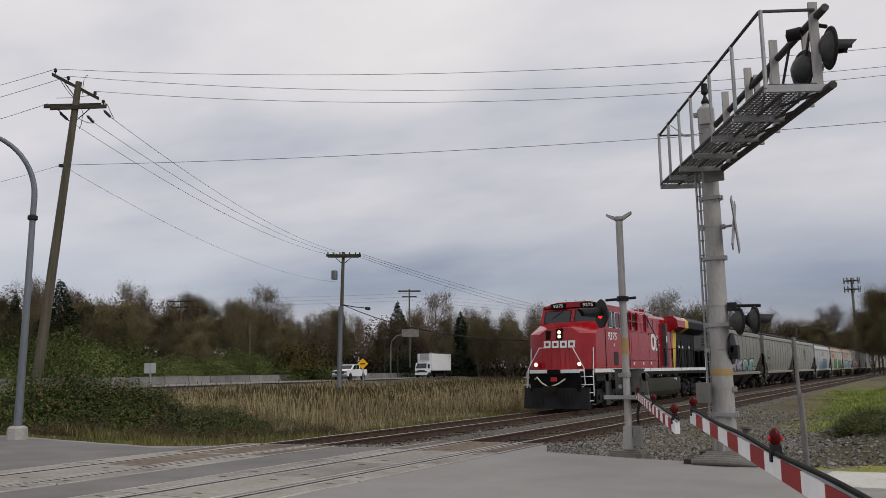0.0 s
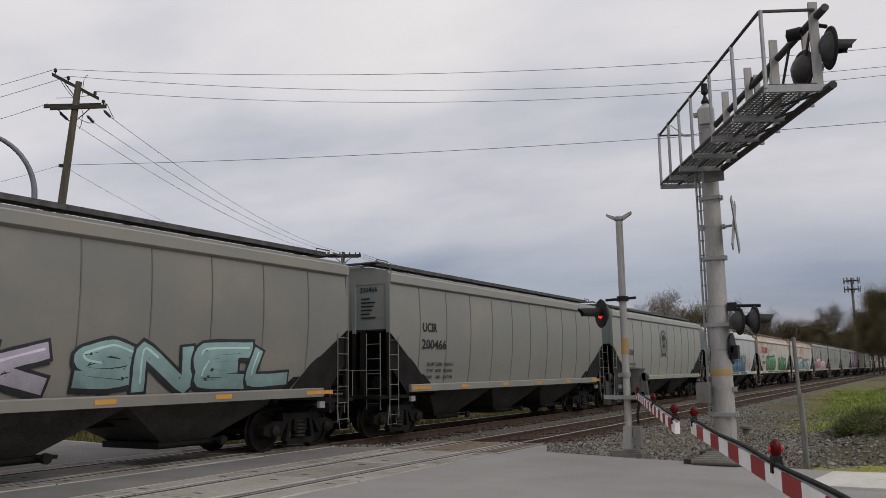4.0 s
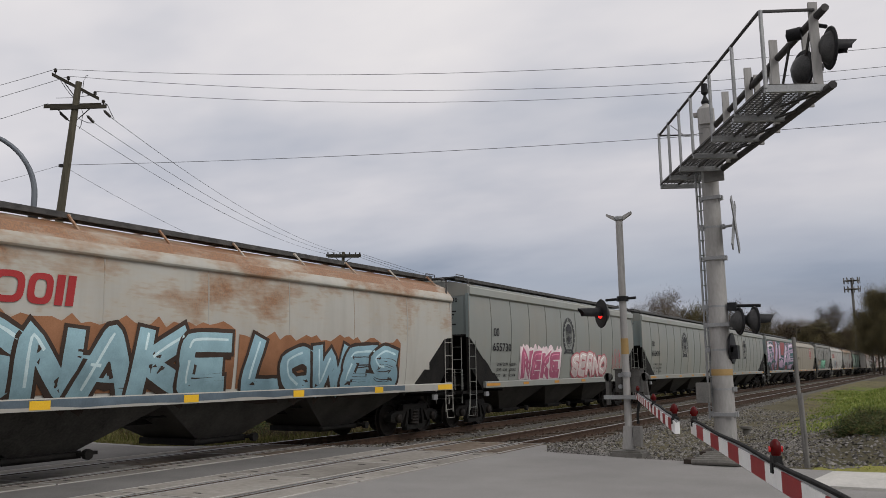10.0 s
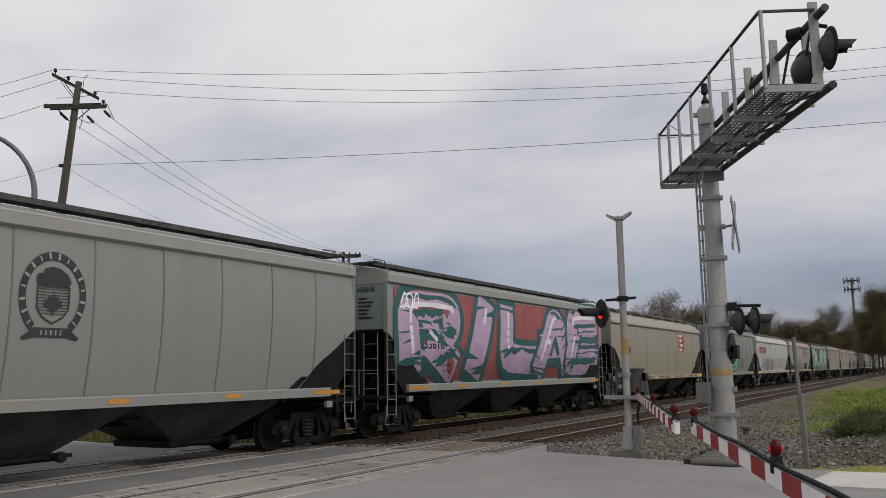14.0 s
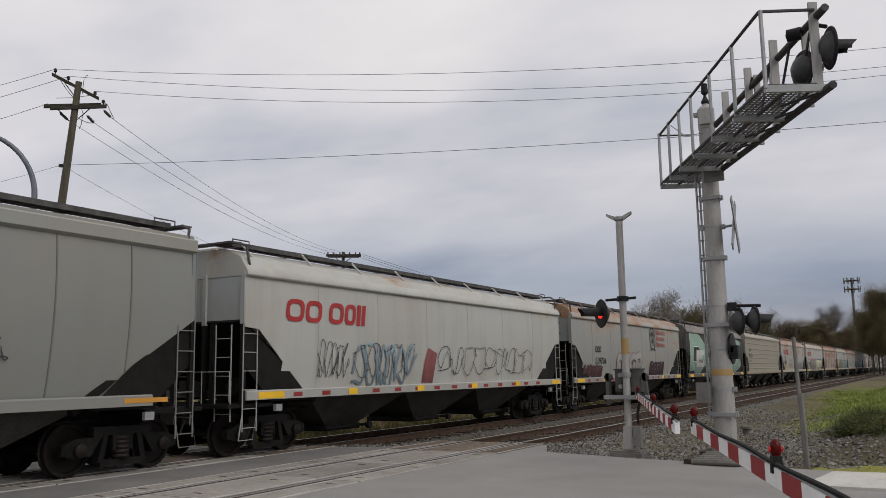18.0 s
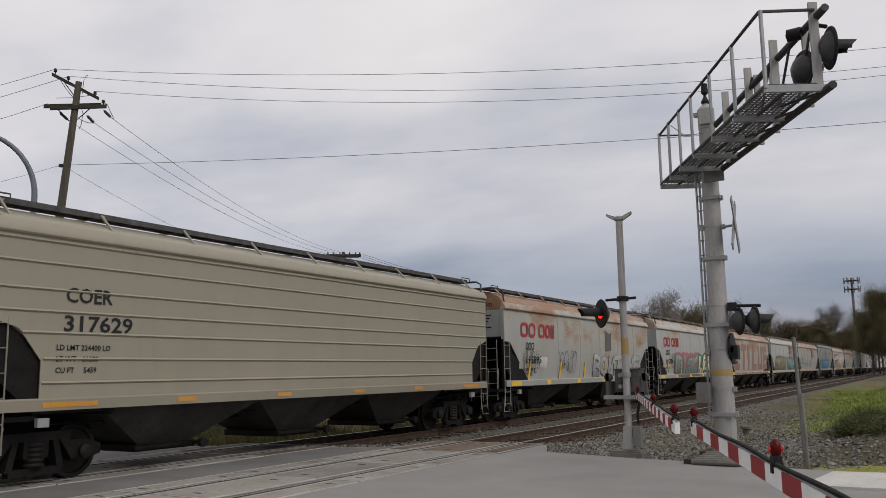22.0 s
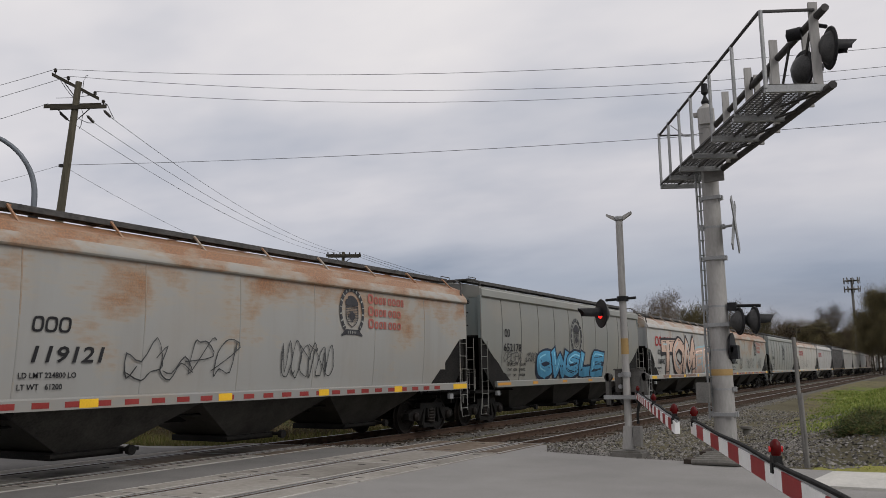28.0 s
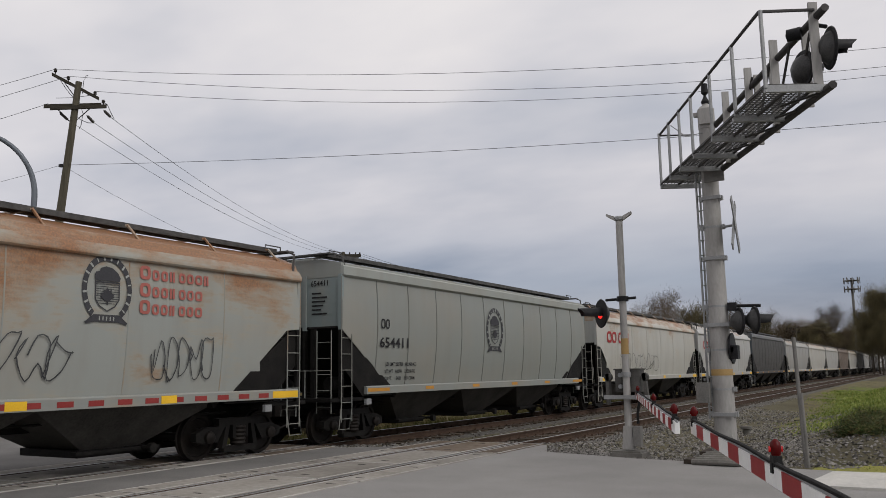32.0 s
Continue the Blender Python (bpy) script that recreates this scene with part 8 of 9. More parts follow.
    part("footing", Shape().lathe([(0.30, -0.1), (0.27, 0.30), (0.20, 0.36), (0.0, 0.36)], 8, (x, y, 0)), CONCRETE, p, "grey concrete footing")
    # bare sign by the slip road
    p = thing("road_sign", "bare grey backs of two road signs on one post", "road sign")
    part("post", Shape().box(-37.80, -37.72, 32.72, 32.80, -0.3, 2.42), GALV, p)
    for k in (-1, 1):
        part("sign_plate", Shape().box(-0.15, 0.15, -0.01, 0.01, 1.86, 2.42), SIGNGREY, p, "", Matrix.Translation((-37.77 + 0.10 * k, 32.74 + 0.12 * k, 0)) @ Matrix.Rotation(radians(48 + 10 * k), 4, "Z"))
    # yellow diamond sign
    p = thing("warning_sign", "yellow diamond warning sign on a post", "road sign")
    part("post", Shape().box(-55.08, -55.0, 77.4, 77.48, 0.2, 2.6), GALV, p)
    pl = part("sign_plate", Shape().box(-0.43, 0.43, -0.02, 0.02, -0.43, 0.43), flat_paint("yellow_sign", (0.80, 0.42, 0.01), 0.4), p, "", Matrix.Translation((-55.04, 77.36, 2.72)) @ Matrix.Rotation(radians(40), 4, "Z") @ Matrix.Rotation(radians(45), 4, "Y"))
    part("word_bar", Shape().box(-0.26, 0.26, -0.026, -0.021, -0.07, 0.07), BLACK_INK, pl, "", Matrix.Rotation(radians(-45), 4, "Y"))
    # highway gantry lamp with a sign panel
    p = thing("highway_sign", "grey highway sign panel on a curved steel pole", "road sign")
    part("pole", Shape().tube([(-69.1, 104.2, 0.6), (-69.05, 104.2, 5.6), (-68.9, 104.3, 6.4), (-68.3, 104.7, 7.1), (-67.0, 105.5, 7.4)], 0.08, 10), CASE, p)
    part("panel", Shape().box(-1.25, 1.25, -0.05, 0.05, -0.55, 0.55), CASE, p, "", Matrix.Translation((-66.5, 105.6, 7.45)) @ Matrix.Rotation(radians(40), 4, "Z"))
    # phone mast far along the line
    p = thing("phone_mast", "tall grey phone mast with panel antennas", "phone mast")
    x, y = -16.9, 249.4
    part("mast", Shape().tube([(x, y, 0.5), (x, y, 25.0)], 0.42, 14, 0.30), CASE, p)
    for z in (22.0, 24.3):
        part("platform", Shape().lathe([(1.9, z - 0.1), (2.0, z), (1.9, z + 0.1)], 14, (x, y, 0)), CASE, p)
        for k in range(9):
            a = 2 * math.pi * k / 9
            part("antenna", Shape().box(-0.10, 0.10, -0.07, 0.07, -0.8, 0.8), CASE, p, "", Matrix.Translation((x + 2.0 * math.cos(a), y + 2.0 * math.sin(a), z)) @ Matrix.Rotation(a, 4, "Z"))


build_poles()


# ---- the highway ----
def hw(y, off):
    """A point on the highway: off metres beyond its near kerb."""
    return -45.0 - 0.19 * y - off


def build_highway():
    s = Shape()
    ys = list(range(10, 400, 10))
    s.add([(hw(y, w), y, 0.86) for y in ys for w in (0.0, 12.5)], [(2 * i, 2 * i + 1, 2 * i + 3, 2 * i + 2) for i in range(len(ys) - 1)])
    ob = part("highway", s, mat("pale_road_surface", (0.15, 0.147, 0.143), (0.21, 0.206, 0.20), 0.3, 0.85, 0, 0.2, fine=30))
    tagged(ob, "pale asphalt highway behind the field", "road", kind="structure")
    me = Shape().prism([(-0.30, 0.0), (0.30, 0.0), (0.28, 0.10), (0.12, 0.32), (0.08, 0.80), (-0.08, 0.80), (-0.12, 0.32), (-0.28, 0.10)], "y", -1.96, 1.96).mesh("barrier_block", BARRIER)
    for nm, off, z, y0 in (("near", 0.3, 0.02, 24), ("far", 12.0, 0.86, 24)):
        b = thing("concrete_barrier", "long row of grey concrete barrier blocks along the highway", "barrier", group="concrete barriers")
        y = y0
        while y < 230:
            part("barrier_block", me, BARRIER, b, "", Matrix.Translation((hw(y, off), y, z)) @ Matrix.Rotation(math.atan(0.19), 4, "Z"))
            y += 3.93
    for k in range(26):
        y = 26 + 9 * k
        q = Shape().add([(hw(y + a, 6.0 + w), y + a, 0.872) for a, w in ((0, 0), (0, 0.15), (3, 0.15), (3, 0))], [(0, 1, 2, 3)])
        tagged(part("lane_mark", q, WHITE), "white painted lane dash on the highway", "road marking", "lane marks", "structure")


build_highway()


# ---- vehicles ----
CAR_WHITE = mat("white_car_paint", (0.62, 0.63, 0.64), (0.70, 0.71, 0.72), 1, 0.25)
TYRE = mat("tyre_rubber", (0.012, 0.012, 0.012), (0.025, 0.025, 0.025), 8, 0.8)
RIM = mat("alloy_rim", (0.18, 0.18, 0.19), (0.3, 0.3, 0.31), 6, 0.35, 0.7)
CARGLASS = glass("car_glass", (0.03, 0.035, 0.04))


def wheel(parent, x, y, r, w=0.26):
    t = part("wheel", Shape().lathe([(r * 0.6, -w / 2), (r * 0.97, -w / 2), (r, -w / 3), (r, w / 3), (r * 0.97, w / 2), (r * 0.6, w / 2)], 22, axis="x"), TYRE, parent, "black rubber tyre", pose(x, y, r))
    part("rim", Shape().lathe([(0.0, -w / 2 + 0.03), (r * 0.6, -w / 2 + 0.01), (r * 0.6, w / 2 - 0.01), (0.0, w / 2 - 0.03)], 14, axis="x"), RIM, t)


def build_pickup(color, label, name="pickup_truck"):
    """Crew-cab pickup, its front towards -y."""
    c = thing(name, label, "pickup truck")
    low = [(-2.9, 0.55), (-2.95, 1.0), (-2.85, 1.18), (-1.45, 1.28), (-1.3, 1.30), (2.95, 1.30), (2.95, 0.60), (2.3, 0.50), (-2.3, 0.45)]
    part("body", Shape().prism(low, "x", -0.98, 0.98), color, c)
    cab = [(-1.45, 1.27), (-0.62, 1.86), (-0.45, 1.92), (0.9, 1.92), (1.05, 1.86), (1.25, 1.30)]
    part("cab", Shape().prism(cab, "x", -0.86, 0.86), color, c)
    part("windscreen", skin([(-0.74, -1.34, 1.36), (0.74, -1.34, 1.36), (0.70, -0.68, 1.84), (-0.70, -0.68, 1.84)], [(0, 1, 2, 3)]), CARGLASS, c)
    for k in (-1, 1):
        part("side_window", Shape().prism([(-1.05, 1.34), (-0.55, 1.80), (0.12, 1.84), (0.12, 1.34)], "x", k * 0.862, k * 0.868), CARGLASS, c)
        part("side_window", Shape().prism([(0.2, 1.34), (0.2, 1.84), (0.85, 1.84), (1.0, 1.34)], "x", k * 0.862, k * 0.868), CARGLASS, c)
        part("headlight", Shape().box(k * 0.60, k * 0.95, -2.965, -2.90, 0.92, 1.10), CARGLASS, c)
        part("mirror", Shape().box(k * 0.9, k * 1.15, -1.05, -0.95, 1.3, 1.5), DARKSTEEL, c)
        part("wheel_arch", Shape().lathe([(0.44, k * 0.975), (0.46, k * 0.985), (0.0, k * 0.986)], 20, (0, -1.9, 0.46), "x").lathe([(0.44, k * 0.975), (0.46, k * 0.985), (0.0, k * 0.986)], 20, (0, 1.85, 0.46), "x"), DARKSTEEL, c)
        for y in (-1.9, 1.85):
            wheel(c, k * 0.86, y, 0.42)
    part("grille", Shape().box(-0.58, 0.58, -2.97, -2.9, 0.78, 1.12), DARKSTEEL, c)
    part("bumper", Shape().box(-0.95, 0.95, -3.05, -2.88, 0.48, 0.70), RIM, c)
    # the bed is solid; a dark sheet on top stands for its shaded hollow
    part("bed_hollow", Shape().box(-0.8, 0.8, 1.35, 2.8, 1.20, 1.305), DARKSTEEL, c)
    return c


def build_box_truck():
    c = thing("box_truck", "white cab-over box truck with a plain white cargo body", "truck")
    part("cargo_box", Shape().box(-1.2, 1.2, -1.45, 7.6, 1.05, 3.7), CAR_WHITE, c, "plain white cargo box")
    part("box_trim", Shape().box(-1.215, 1.215, -1.46, 7.61, 1.0, 1.10), RIM, c)
    part("cab", Shape().prism([(-3.05, 0.55), (-3.10, 1.30), (-2.75, 2.28), (-1.62, 2.32), (-1.55, 0.7)], "x", -0.98, 0.98), CAR_WHITE, c, "white cab")
    part("windscreen", skin([(-0.86, -3.08, 1.42), (0.86, -3.08, 1.42), (0.80, -2.81, 2.18), (-0.80, -2.81, 2.18)], [(0, 1, 2, 3)]), CARGLASS, c)
    for k in (-1, 1):
        part("side_window", Shape().prism([(-2.85, 1.40), (-2.62, 2.1), (-1.95, 2.1), (-1.95, 1.40)], "x", k * 0.982, k * 0.99), CARGLASS, c)
        part("headlight", Shape().box(k * 0.55, k * 0.92, -3.12, -3.05, 0.80, 1.0), CARGLASS, c)
        part("mirror", Shape().box(k * 1.0, k * 1.18, -2.95, -2.85, 1.6, 2.0), DARKSTEEL, c)
        for y in (-2.3, 5.0):
            wheel(c, k * 0.85, y, 0.46)
        part("mudguard", Shape().box(k * 0.75, k * 1.1, 5.7, 5.75, 0.25, 1.0), RUBBER, c)
    part("bumper", Shape().box(-0.98, 0.98, -3.2, -3.05, 0.42, 0.72), CAR_WHITE, c)
    part("grille", Shape().box(-0.6, 0.6, -3.13, -3.08, 0.85, 1.15), DARKSTEEL, c)
    part("chassis", Shape().box(-0.45, 0.45, -2.8, 7.5, 0.55, 1.0), STEEL_BLACK, c)
    part("reefer_unit", Shape().box(-0.7, 0.7, -1.75, -1.45, 2.75, 3.7), SIGNGREY, c)
    return c


HW_TURN = math.degrees(math.atan(0.19))
PICKUP = build_pickup(CAR_WHITE, "white crew-cab pickup truck driving on the highway")
TRUCK = build_box_truck()
CAR2 = build_pickup(CAR_WHITE, "white pickup truck glimpsed between the wagons")
CAR4 = build_pickup(CAR_WHITE, "white pickup truck passing behind the train")
CAR3 = build_pickup(mat("dark_car_paint", (0.03, 0.035, 0.045), (0.05, 0.055, 0.065), 1, 0.25), "dark pickup truck glimpsed between the wagons")


# ---- plants ----
def leafy(name, stops, rough=0.7, spots=0.5):
    """Leaf colour that changes from leaf to leaf."""
    m = bpy.data.materials.new(name)
    m.use_nodes = True
    t = m.node_tree
    b = t.nodes["Principled BSDF"]
    b.inputs["Roughness"].default_value = rough
    b.inputs["Specular IOR Level"].default_value = 0.06
    geo = node(t, "ShaderNodeNewGeometry")
    rp = node(t, "ShaderNodeValToRGB")
    cr = rp.color_ramp
    for i, (p, c) in enumerate(stops):
        e = cr.elements[i] if i < 2 else cr.elements.new(p)
        e.position, e.color = p, (*c, 1)
    t.links.new(geo.outputs["Random Per Island"], rp.inputs[0])
    info = node(t, "ShaderNodeObjectInfo")
    hv = node(t, "ShaderNodeHueSaturation")
    mr = node(t, "ShaderNodeMapRange")
    mr.inputs[3].default_value, mr.inputs[4].default_value = 0.72, 1.25
    t.links.new(info.outputs["Random"], mr.inputs[0])
    co = node(t, "ShaderNodeTexCoord")
    nz = node(t, "ShaderNodeTexNoise", Scale=spots, Detail=3.0)
    t.links.new(co.outputs["Object"], nz.inputs["Vector"])
    m2 = node(t, "ShaderNodeMapRange")
    m2.inputs[1].default_value, m2.inputs[2].default_value, m2.inputs[3].default_value, m2.inputs[4].default_value = 0.3, 0.7, 0.62, 1.32
    t.links.new(nz.outputs[0], m2.inputs[0])
    vm = node(t, "ShaderNodeMath")
    vm.operation = "MULTIPLY"
    t.links.new(mr.outputs[0], vm.inputs[0])
    t.links.new(m2.outputs[0], vm.inputs[1])
    t.links.new(vm.outputs[0], hv.inputs["Value"])
    t.links.new(rp.outputs[0], hv.inputs["Color"])
    t.links.new(hv.outputs[0], b.inputs["Base Color"])
    return m


BRAMBLE = leafy("bramble_leaf", ((0.0, (0.012, 0.020, 0.007)), (0.5, (0.048, 0.070, 0.022)), (0.82, (0.125, 0.148, 0.052)), (0.95, (0.15, 0.105, 0.048)), (1.0, (0.22, 0.085, 0.042))), spots=1.1)
BRAMBLE_DRY = leafy("dry_bramble", ((0.0, (0.045, 0.032, 0.018)), (0.5, (0.085, 0.064, 0.034)), (0.8, (0.065, 0.072, 0.028)), (1.0, (0.15, 0.085, 0.045))))
HEDGE = leafy("hedge_leaf", ((0.0, (0.026, 0.042, 0.011)), (0.5, (0.070, 0.098, 0.026)), (0.88, (0.160, 0.178, 0.060)), (1.0, (0.17, 0.13, 0.055))), spots=0.35)
REED = leafy("dry_reed", ((0.0, (0.060, 0.038, 0.024)), (0.2, (0.17, 0.115, 0.066)), (0.5, (0.36, 0.285, 0.165)), (0.75, (0.31, 0.295, 0.13)), (1.0, (0.64, 0.54, 0.36))), spots=0.25)
GRASS = leafy("field_grass", ((0.0, (0.060, 0.066, 0.020)), (0.5, (0.11, 0.112, 0.038)), (0.75, (0.19, 0.155, 0.078)), (1.0, (0.10, 0.105, 0.03))))
LUSH = leafy("lush_grass", ((0.0, (0.085, 0.125, 0.022)), (0.6, (0.175, 0.225, 0.050)), (1.0, (0.30, 0.29, 0.11))))
AUTUMN = leafy("yellow_autumn_leaf", ((0.0, (0.045, 0.042, 0.014)), (0.6, (0.095, 0.082, 0.028)), (1.0, (0.15, 0.115, 0.038))))
WOODS = leafy("dense_autumn_wood", ((0.0, (0.022, 0.018, 0.014)), (0.5, (0.056, 0.042, 0.030)), (0.85, (0.080, 0.060, 0.038)), (1.0, (0.105, 0.080, 0.048))), spots=0.16)
TURF_LUSH = mat("lush_turf", (0.065, 0.088, 0.020), (0.15, 0.168, 0.042), 1.1, 0.95, 0, 0.8, fine=24)
TURF_DRY = mat("dry_turf", (0.075, 0.066, 0.034), (0.165, 0.145, 0.075), 1.1, 0.95, 0, 0.8, fine=24)
MOSS = mat("yellow_green_moss", (0.14, 0.145, 0.035), (0.27, 0.255, 0.07), 2.2, 0.95, 0, 0.6, fine=30)
BARK = mat("grey_brown_bark", (0.045, 0.036, 0.028), (0.10, 0.085, 0.07), 3, 0.9, 0, 0.5, stretch=(2, 2, 0.3))
# twig and olive tones lifted paler: distance haze is put into the leaf colour
TWIG = leafy("autumn_foliage", ((0.0, (0.060, 0.046, 0.034)), (0.45, (0.105, 0.080, 0.056)), (0.8, (0.125, 0.100, 0.064)), (1.0, (0.15, 0.105, 0.06))))
OLIVE = leafy("olive_foliage", ((0.0, (0.044, 0.042, 0.024)), (0.5, (0.098, 0.087, 0.048)), (0.85, (0.145, 0.118, 0.060)), (1.0, (0.18, 0.132, 0.06))))
NEEDLE = leafy("dark_needles", ((0.0, (0.010, 0.018, 0.010)), (0.6, (0.022, 0.036, 0.018)), (1.0, (0.038, 0.052, 0.026))))


def raw(name, verts, faces, material):
    me = bpy.data.meshes.new(name)
    me.from_pydata(verts, [], faces)
    me.materials.append(material)
    return me


def leaf_cloud(rng, blobs, count, size, flat=1.0):
    """Small folded leaves scattered through and over lumpy blobs (x, y, z, rx, ry, rz)."""
    v, f = [], []
    total = sum(b[3] * b[4] for b in blobs)
    for bx, by, bz, rx, ry, rz in blobs:
        for i in range(int(count * rx * ry / total)):
            a, h = rng.uniform(0, 6.283), rng.uniform(-0.25, 1.0)
            r = math.sqrt(max(0.0, 1 - h * h)) if h > 0 else 1.0
            k = rng.uniform(0.72, 1.10) if rng.random() < 0.8 else rng.uniform(0.3, 0.8)
            q = Vector((bx + rx * r * k * math.cos(a), by + ry * r * k * math.sin(a), max(0.02, bz + rz * h * k)))
            n = Vector((math.cos(a) * r, math.sin(a) * r, h + flat)) + Vector((rng.gauss(0, 0.45), rng.gauss(0, 0.45), rng.gauss(0, 0.3)))
            n.normalize()
            u = n.orthogonal().normalized()
            u.rotate(Matrix.Rotation(rng.uniform(0, 6.283), 3, n))
            w = n.cross(u)
            s = size * rng.uniform(0.6, 1.4)
            m = len(v)
            v += [tuple(q - u * s), tuple(q - w * s * 0.5 + n * s * 0.15), tuple(q + u * s * 1.1), tuple(q + w * s * 0.5 + n * s * 0.15)]
            f += [(m, m + 1, m + 2, m + 3)]
    return v, f


def make_bush(rng, w, h, count, size, material, label, name="bramble_bush"):
    b = thing(name, label, "bush", group="bushes")
    blobs = [(rng.uniform(-w, w) * 0.6, rng.uniform(-w, w) * 0.6, rng.uniform(0.0, 0.3) * h, w * rng.uniform(0.35, 0.6), w * rng.uniform(0.35, 0.6), h * rng.uniform(0.45, 0.85)) for _ in range(8)]
    v, f = leaf_cloud(rng, blobs, count, size)
    part("leaves", raw("leaves", v, f, material), material, b)
    s = Shape()
    for k in range(9):
        a, d = rng.uniform(0, 6.28), rng.uniform(0.2, 0.8) * w
        x, y = d * math.cos(a), d * math.sin(a)
        s.tube([(x, y, -0.1), (x * 1.1, y * 1.1, h * 0.6), (x * 1.35, y * 1.35, h * rng.uniform(0.7, 1.05)), (x * 1.6, y * 1.6, h * rng.uniform(0.4, 0.8))], 0.007, 4)
    part("canes", s, BARK, b, "arching brown canes")
    return b


def place(ob, x, y, z, s, sz, rng):
    c = copy_thing(ob, pose(x, y, z, 0, 0, rng.uniform(0, 360)))
    c.scale = (s, s, sz)
    return c


def limb(s, tips, rng, q, d, length, r, depth):
    """Grows a branch and its forks; the tips get the foliage."""
    pts = [q]
    for k in range(3):
        d = (d + Vector((rng.gauss(0, 0.10), rng.gauss(0, 0.10), 0.04))).normalized()
        q = q + d * (length / 3)
        pts.append(q)
    s.tube(pts, r, 5 if depth > 1 else 3, r * 0.55, cap=False)
    if depth == 0:
        tips.append(q)
        return
    for k in range(rng.choice((2, 3, 3))):
        e = Vector((rng.gauss(0, 0.55), rng.gauss(0, 0.55), rng.uniform(-0.05, 0.55)))
        limb(s, tips, rng, pts[rng.choice((2, 3, 3))], (d + e).normalized(), length * rng.uniform(0.6, 0.82), r * 0.5, depth - 1)


def make_tree(rng, h, material, label, leaves=900, size=0.20, spread=0.5, bare=0.3, twigs=6000):
    t = thing("deciduous_tree", label, "tree", group="trees")
    s, tips = Shape(), []
    top = Vector((rng.uniform(-0.3, 0.3), rng.uniform(-0.3, 0.3), h * 0.9))
    trunk = [Vector((0, 0, -0.5)).lerp(top, k / 5) + Vector((rng.gauss(0, 0.08), rng.gauss(0, 0.08), 0)) for k in range(6)]
    s.tube(trunk, h * 0.013, 7, h * 0.003, cap=False)
    n = 13
    for k in range(n):
        f = 0.22 + 0.74 * k / n
        q = trunk[min(4, int(f * 5))].lerp(trunk[min(5, int(f * 5) + 1)], (f * 5) % 1)
        a = k * 2.4 + rng.uniform(-0.4, 0.4)
        up = lerp(0.55, 1.4, f)
        limb(s, tips, rng, q, Vector((math.cos(a), math.sin(a), up)).normalized(), h * spread * lerp(0.42, 0.16, f), h * 0.0045, 2)
    part("trunk", s, BARK, t, "grey-brown trunk with bare limbs")
    v, f = [], []
    for i in range(leaves):
        q = rng.choice(tips)
        if rng.random() < bare and q.z > h * 0.7:
            continue
        p = q + Vector((rng.gauss(0, 0.42), rng.gauss(0, 0.42), rng.gauss(0, 0.38)))
        n = Vector((rng.gauss(0, 1), rng.gauss(0, 1), rng.gauss(0.4, 1))).normalized()
        u = n.orthogonal().normalized()
        w = n.cross(u)
        z = size * rng.uniform(0.5, 1.4)
        m = len(v)
        v += [tuple(p - u * z), tuple(p + w * z * 0.6), tuple(p + u * z), tuple(p - w * z * 0.6)]
        f.append((m, m + 1, m + 2, m + 3))
    # fine twigs fill the outline of the crown
    for i in range(twigs):
        q = rng.choice(tips)
        p = q + Vector((rng.gauss(0, 0.62), rng.gauss(0, 0.62), rng.gauss(0, 0.6)))
        u = (p - Vector((0, 0, h * 0.35))).normalized() + Vector((rng.gauss(0, 0.5), rng.gauss(0, 0.5), rng.uniform(0.0, 0.7)))
        u = u.normalized() * rng.uniform(0.25, 0.60)
        w = u.orthogonal().normalized() * 0.021
        m = len(v)
        v += [tuple(p - w), tuple(p + w), tuple(p + u)]
        f.append((m, m + 1, m + 2))
    part("crown", raw("crown", v, f, material), material, t, "thin autumn foliage")
    return t


def make_conifer(rng, h, label):
    t = thing("conifer_tree", label, "tree", group="trees")
    s = Shape().tube([(0, 0, -0.5), (0, 0, h * 0.5), (0, 0, h)], h * 0.014, 7, 0.03, cap=False)
    part("trunk", s, BARK, t)
    v, f = [], []
    lobes = [rng.uniform(0.65, 1.15) for _ in range(240)]
    for i in range(7000):
        k = rng.random() ** 0.62
        z = h * (0.99 - 0.93 * k)
        a = rng.uniform(0, 6.283)
        tier = int(z * 1.25) * 7 + int(a * 7 / 6.283)
        r = (h * 0.27 * k ** 0.8 + 0.10) * lobes[tier % 240]
        d = r * (1 - rng.random() ** 2 * 0.75)
        q = Vector((d * math.cos(a), d * math.sin(a), z - 0.35 * d + rng.gauss(0, 0.12)))
        out = (Vector((math.cos(a), math.sin(a), rng.uniform(-0.75, 0.05))) + Vector((rng.gauss(0, 0.3), rng.gauss(0, 0.3), 0))).normalized()
        side = out.cross(Vector((rng.gauss(0, 0.5), rng.gauss(0, 0.5), 1))).normalized()
        ln, wd = rng.uniform(0.18, 0.42), rng.uniform(0.05, 0.13)
        m = len(v)
        v += [tuple(q - out * ln * 0.5), tuple(q + side * wd), tuple(q + out * ln), tuple(q - side * wd)]
        f.append((m, m + 1, m + 2, m + 3))
    part("crown", raw("crown", v, f, NEEDLE), NEEDLE, t, "dark drooping needles")
    return t


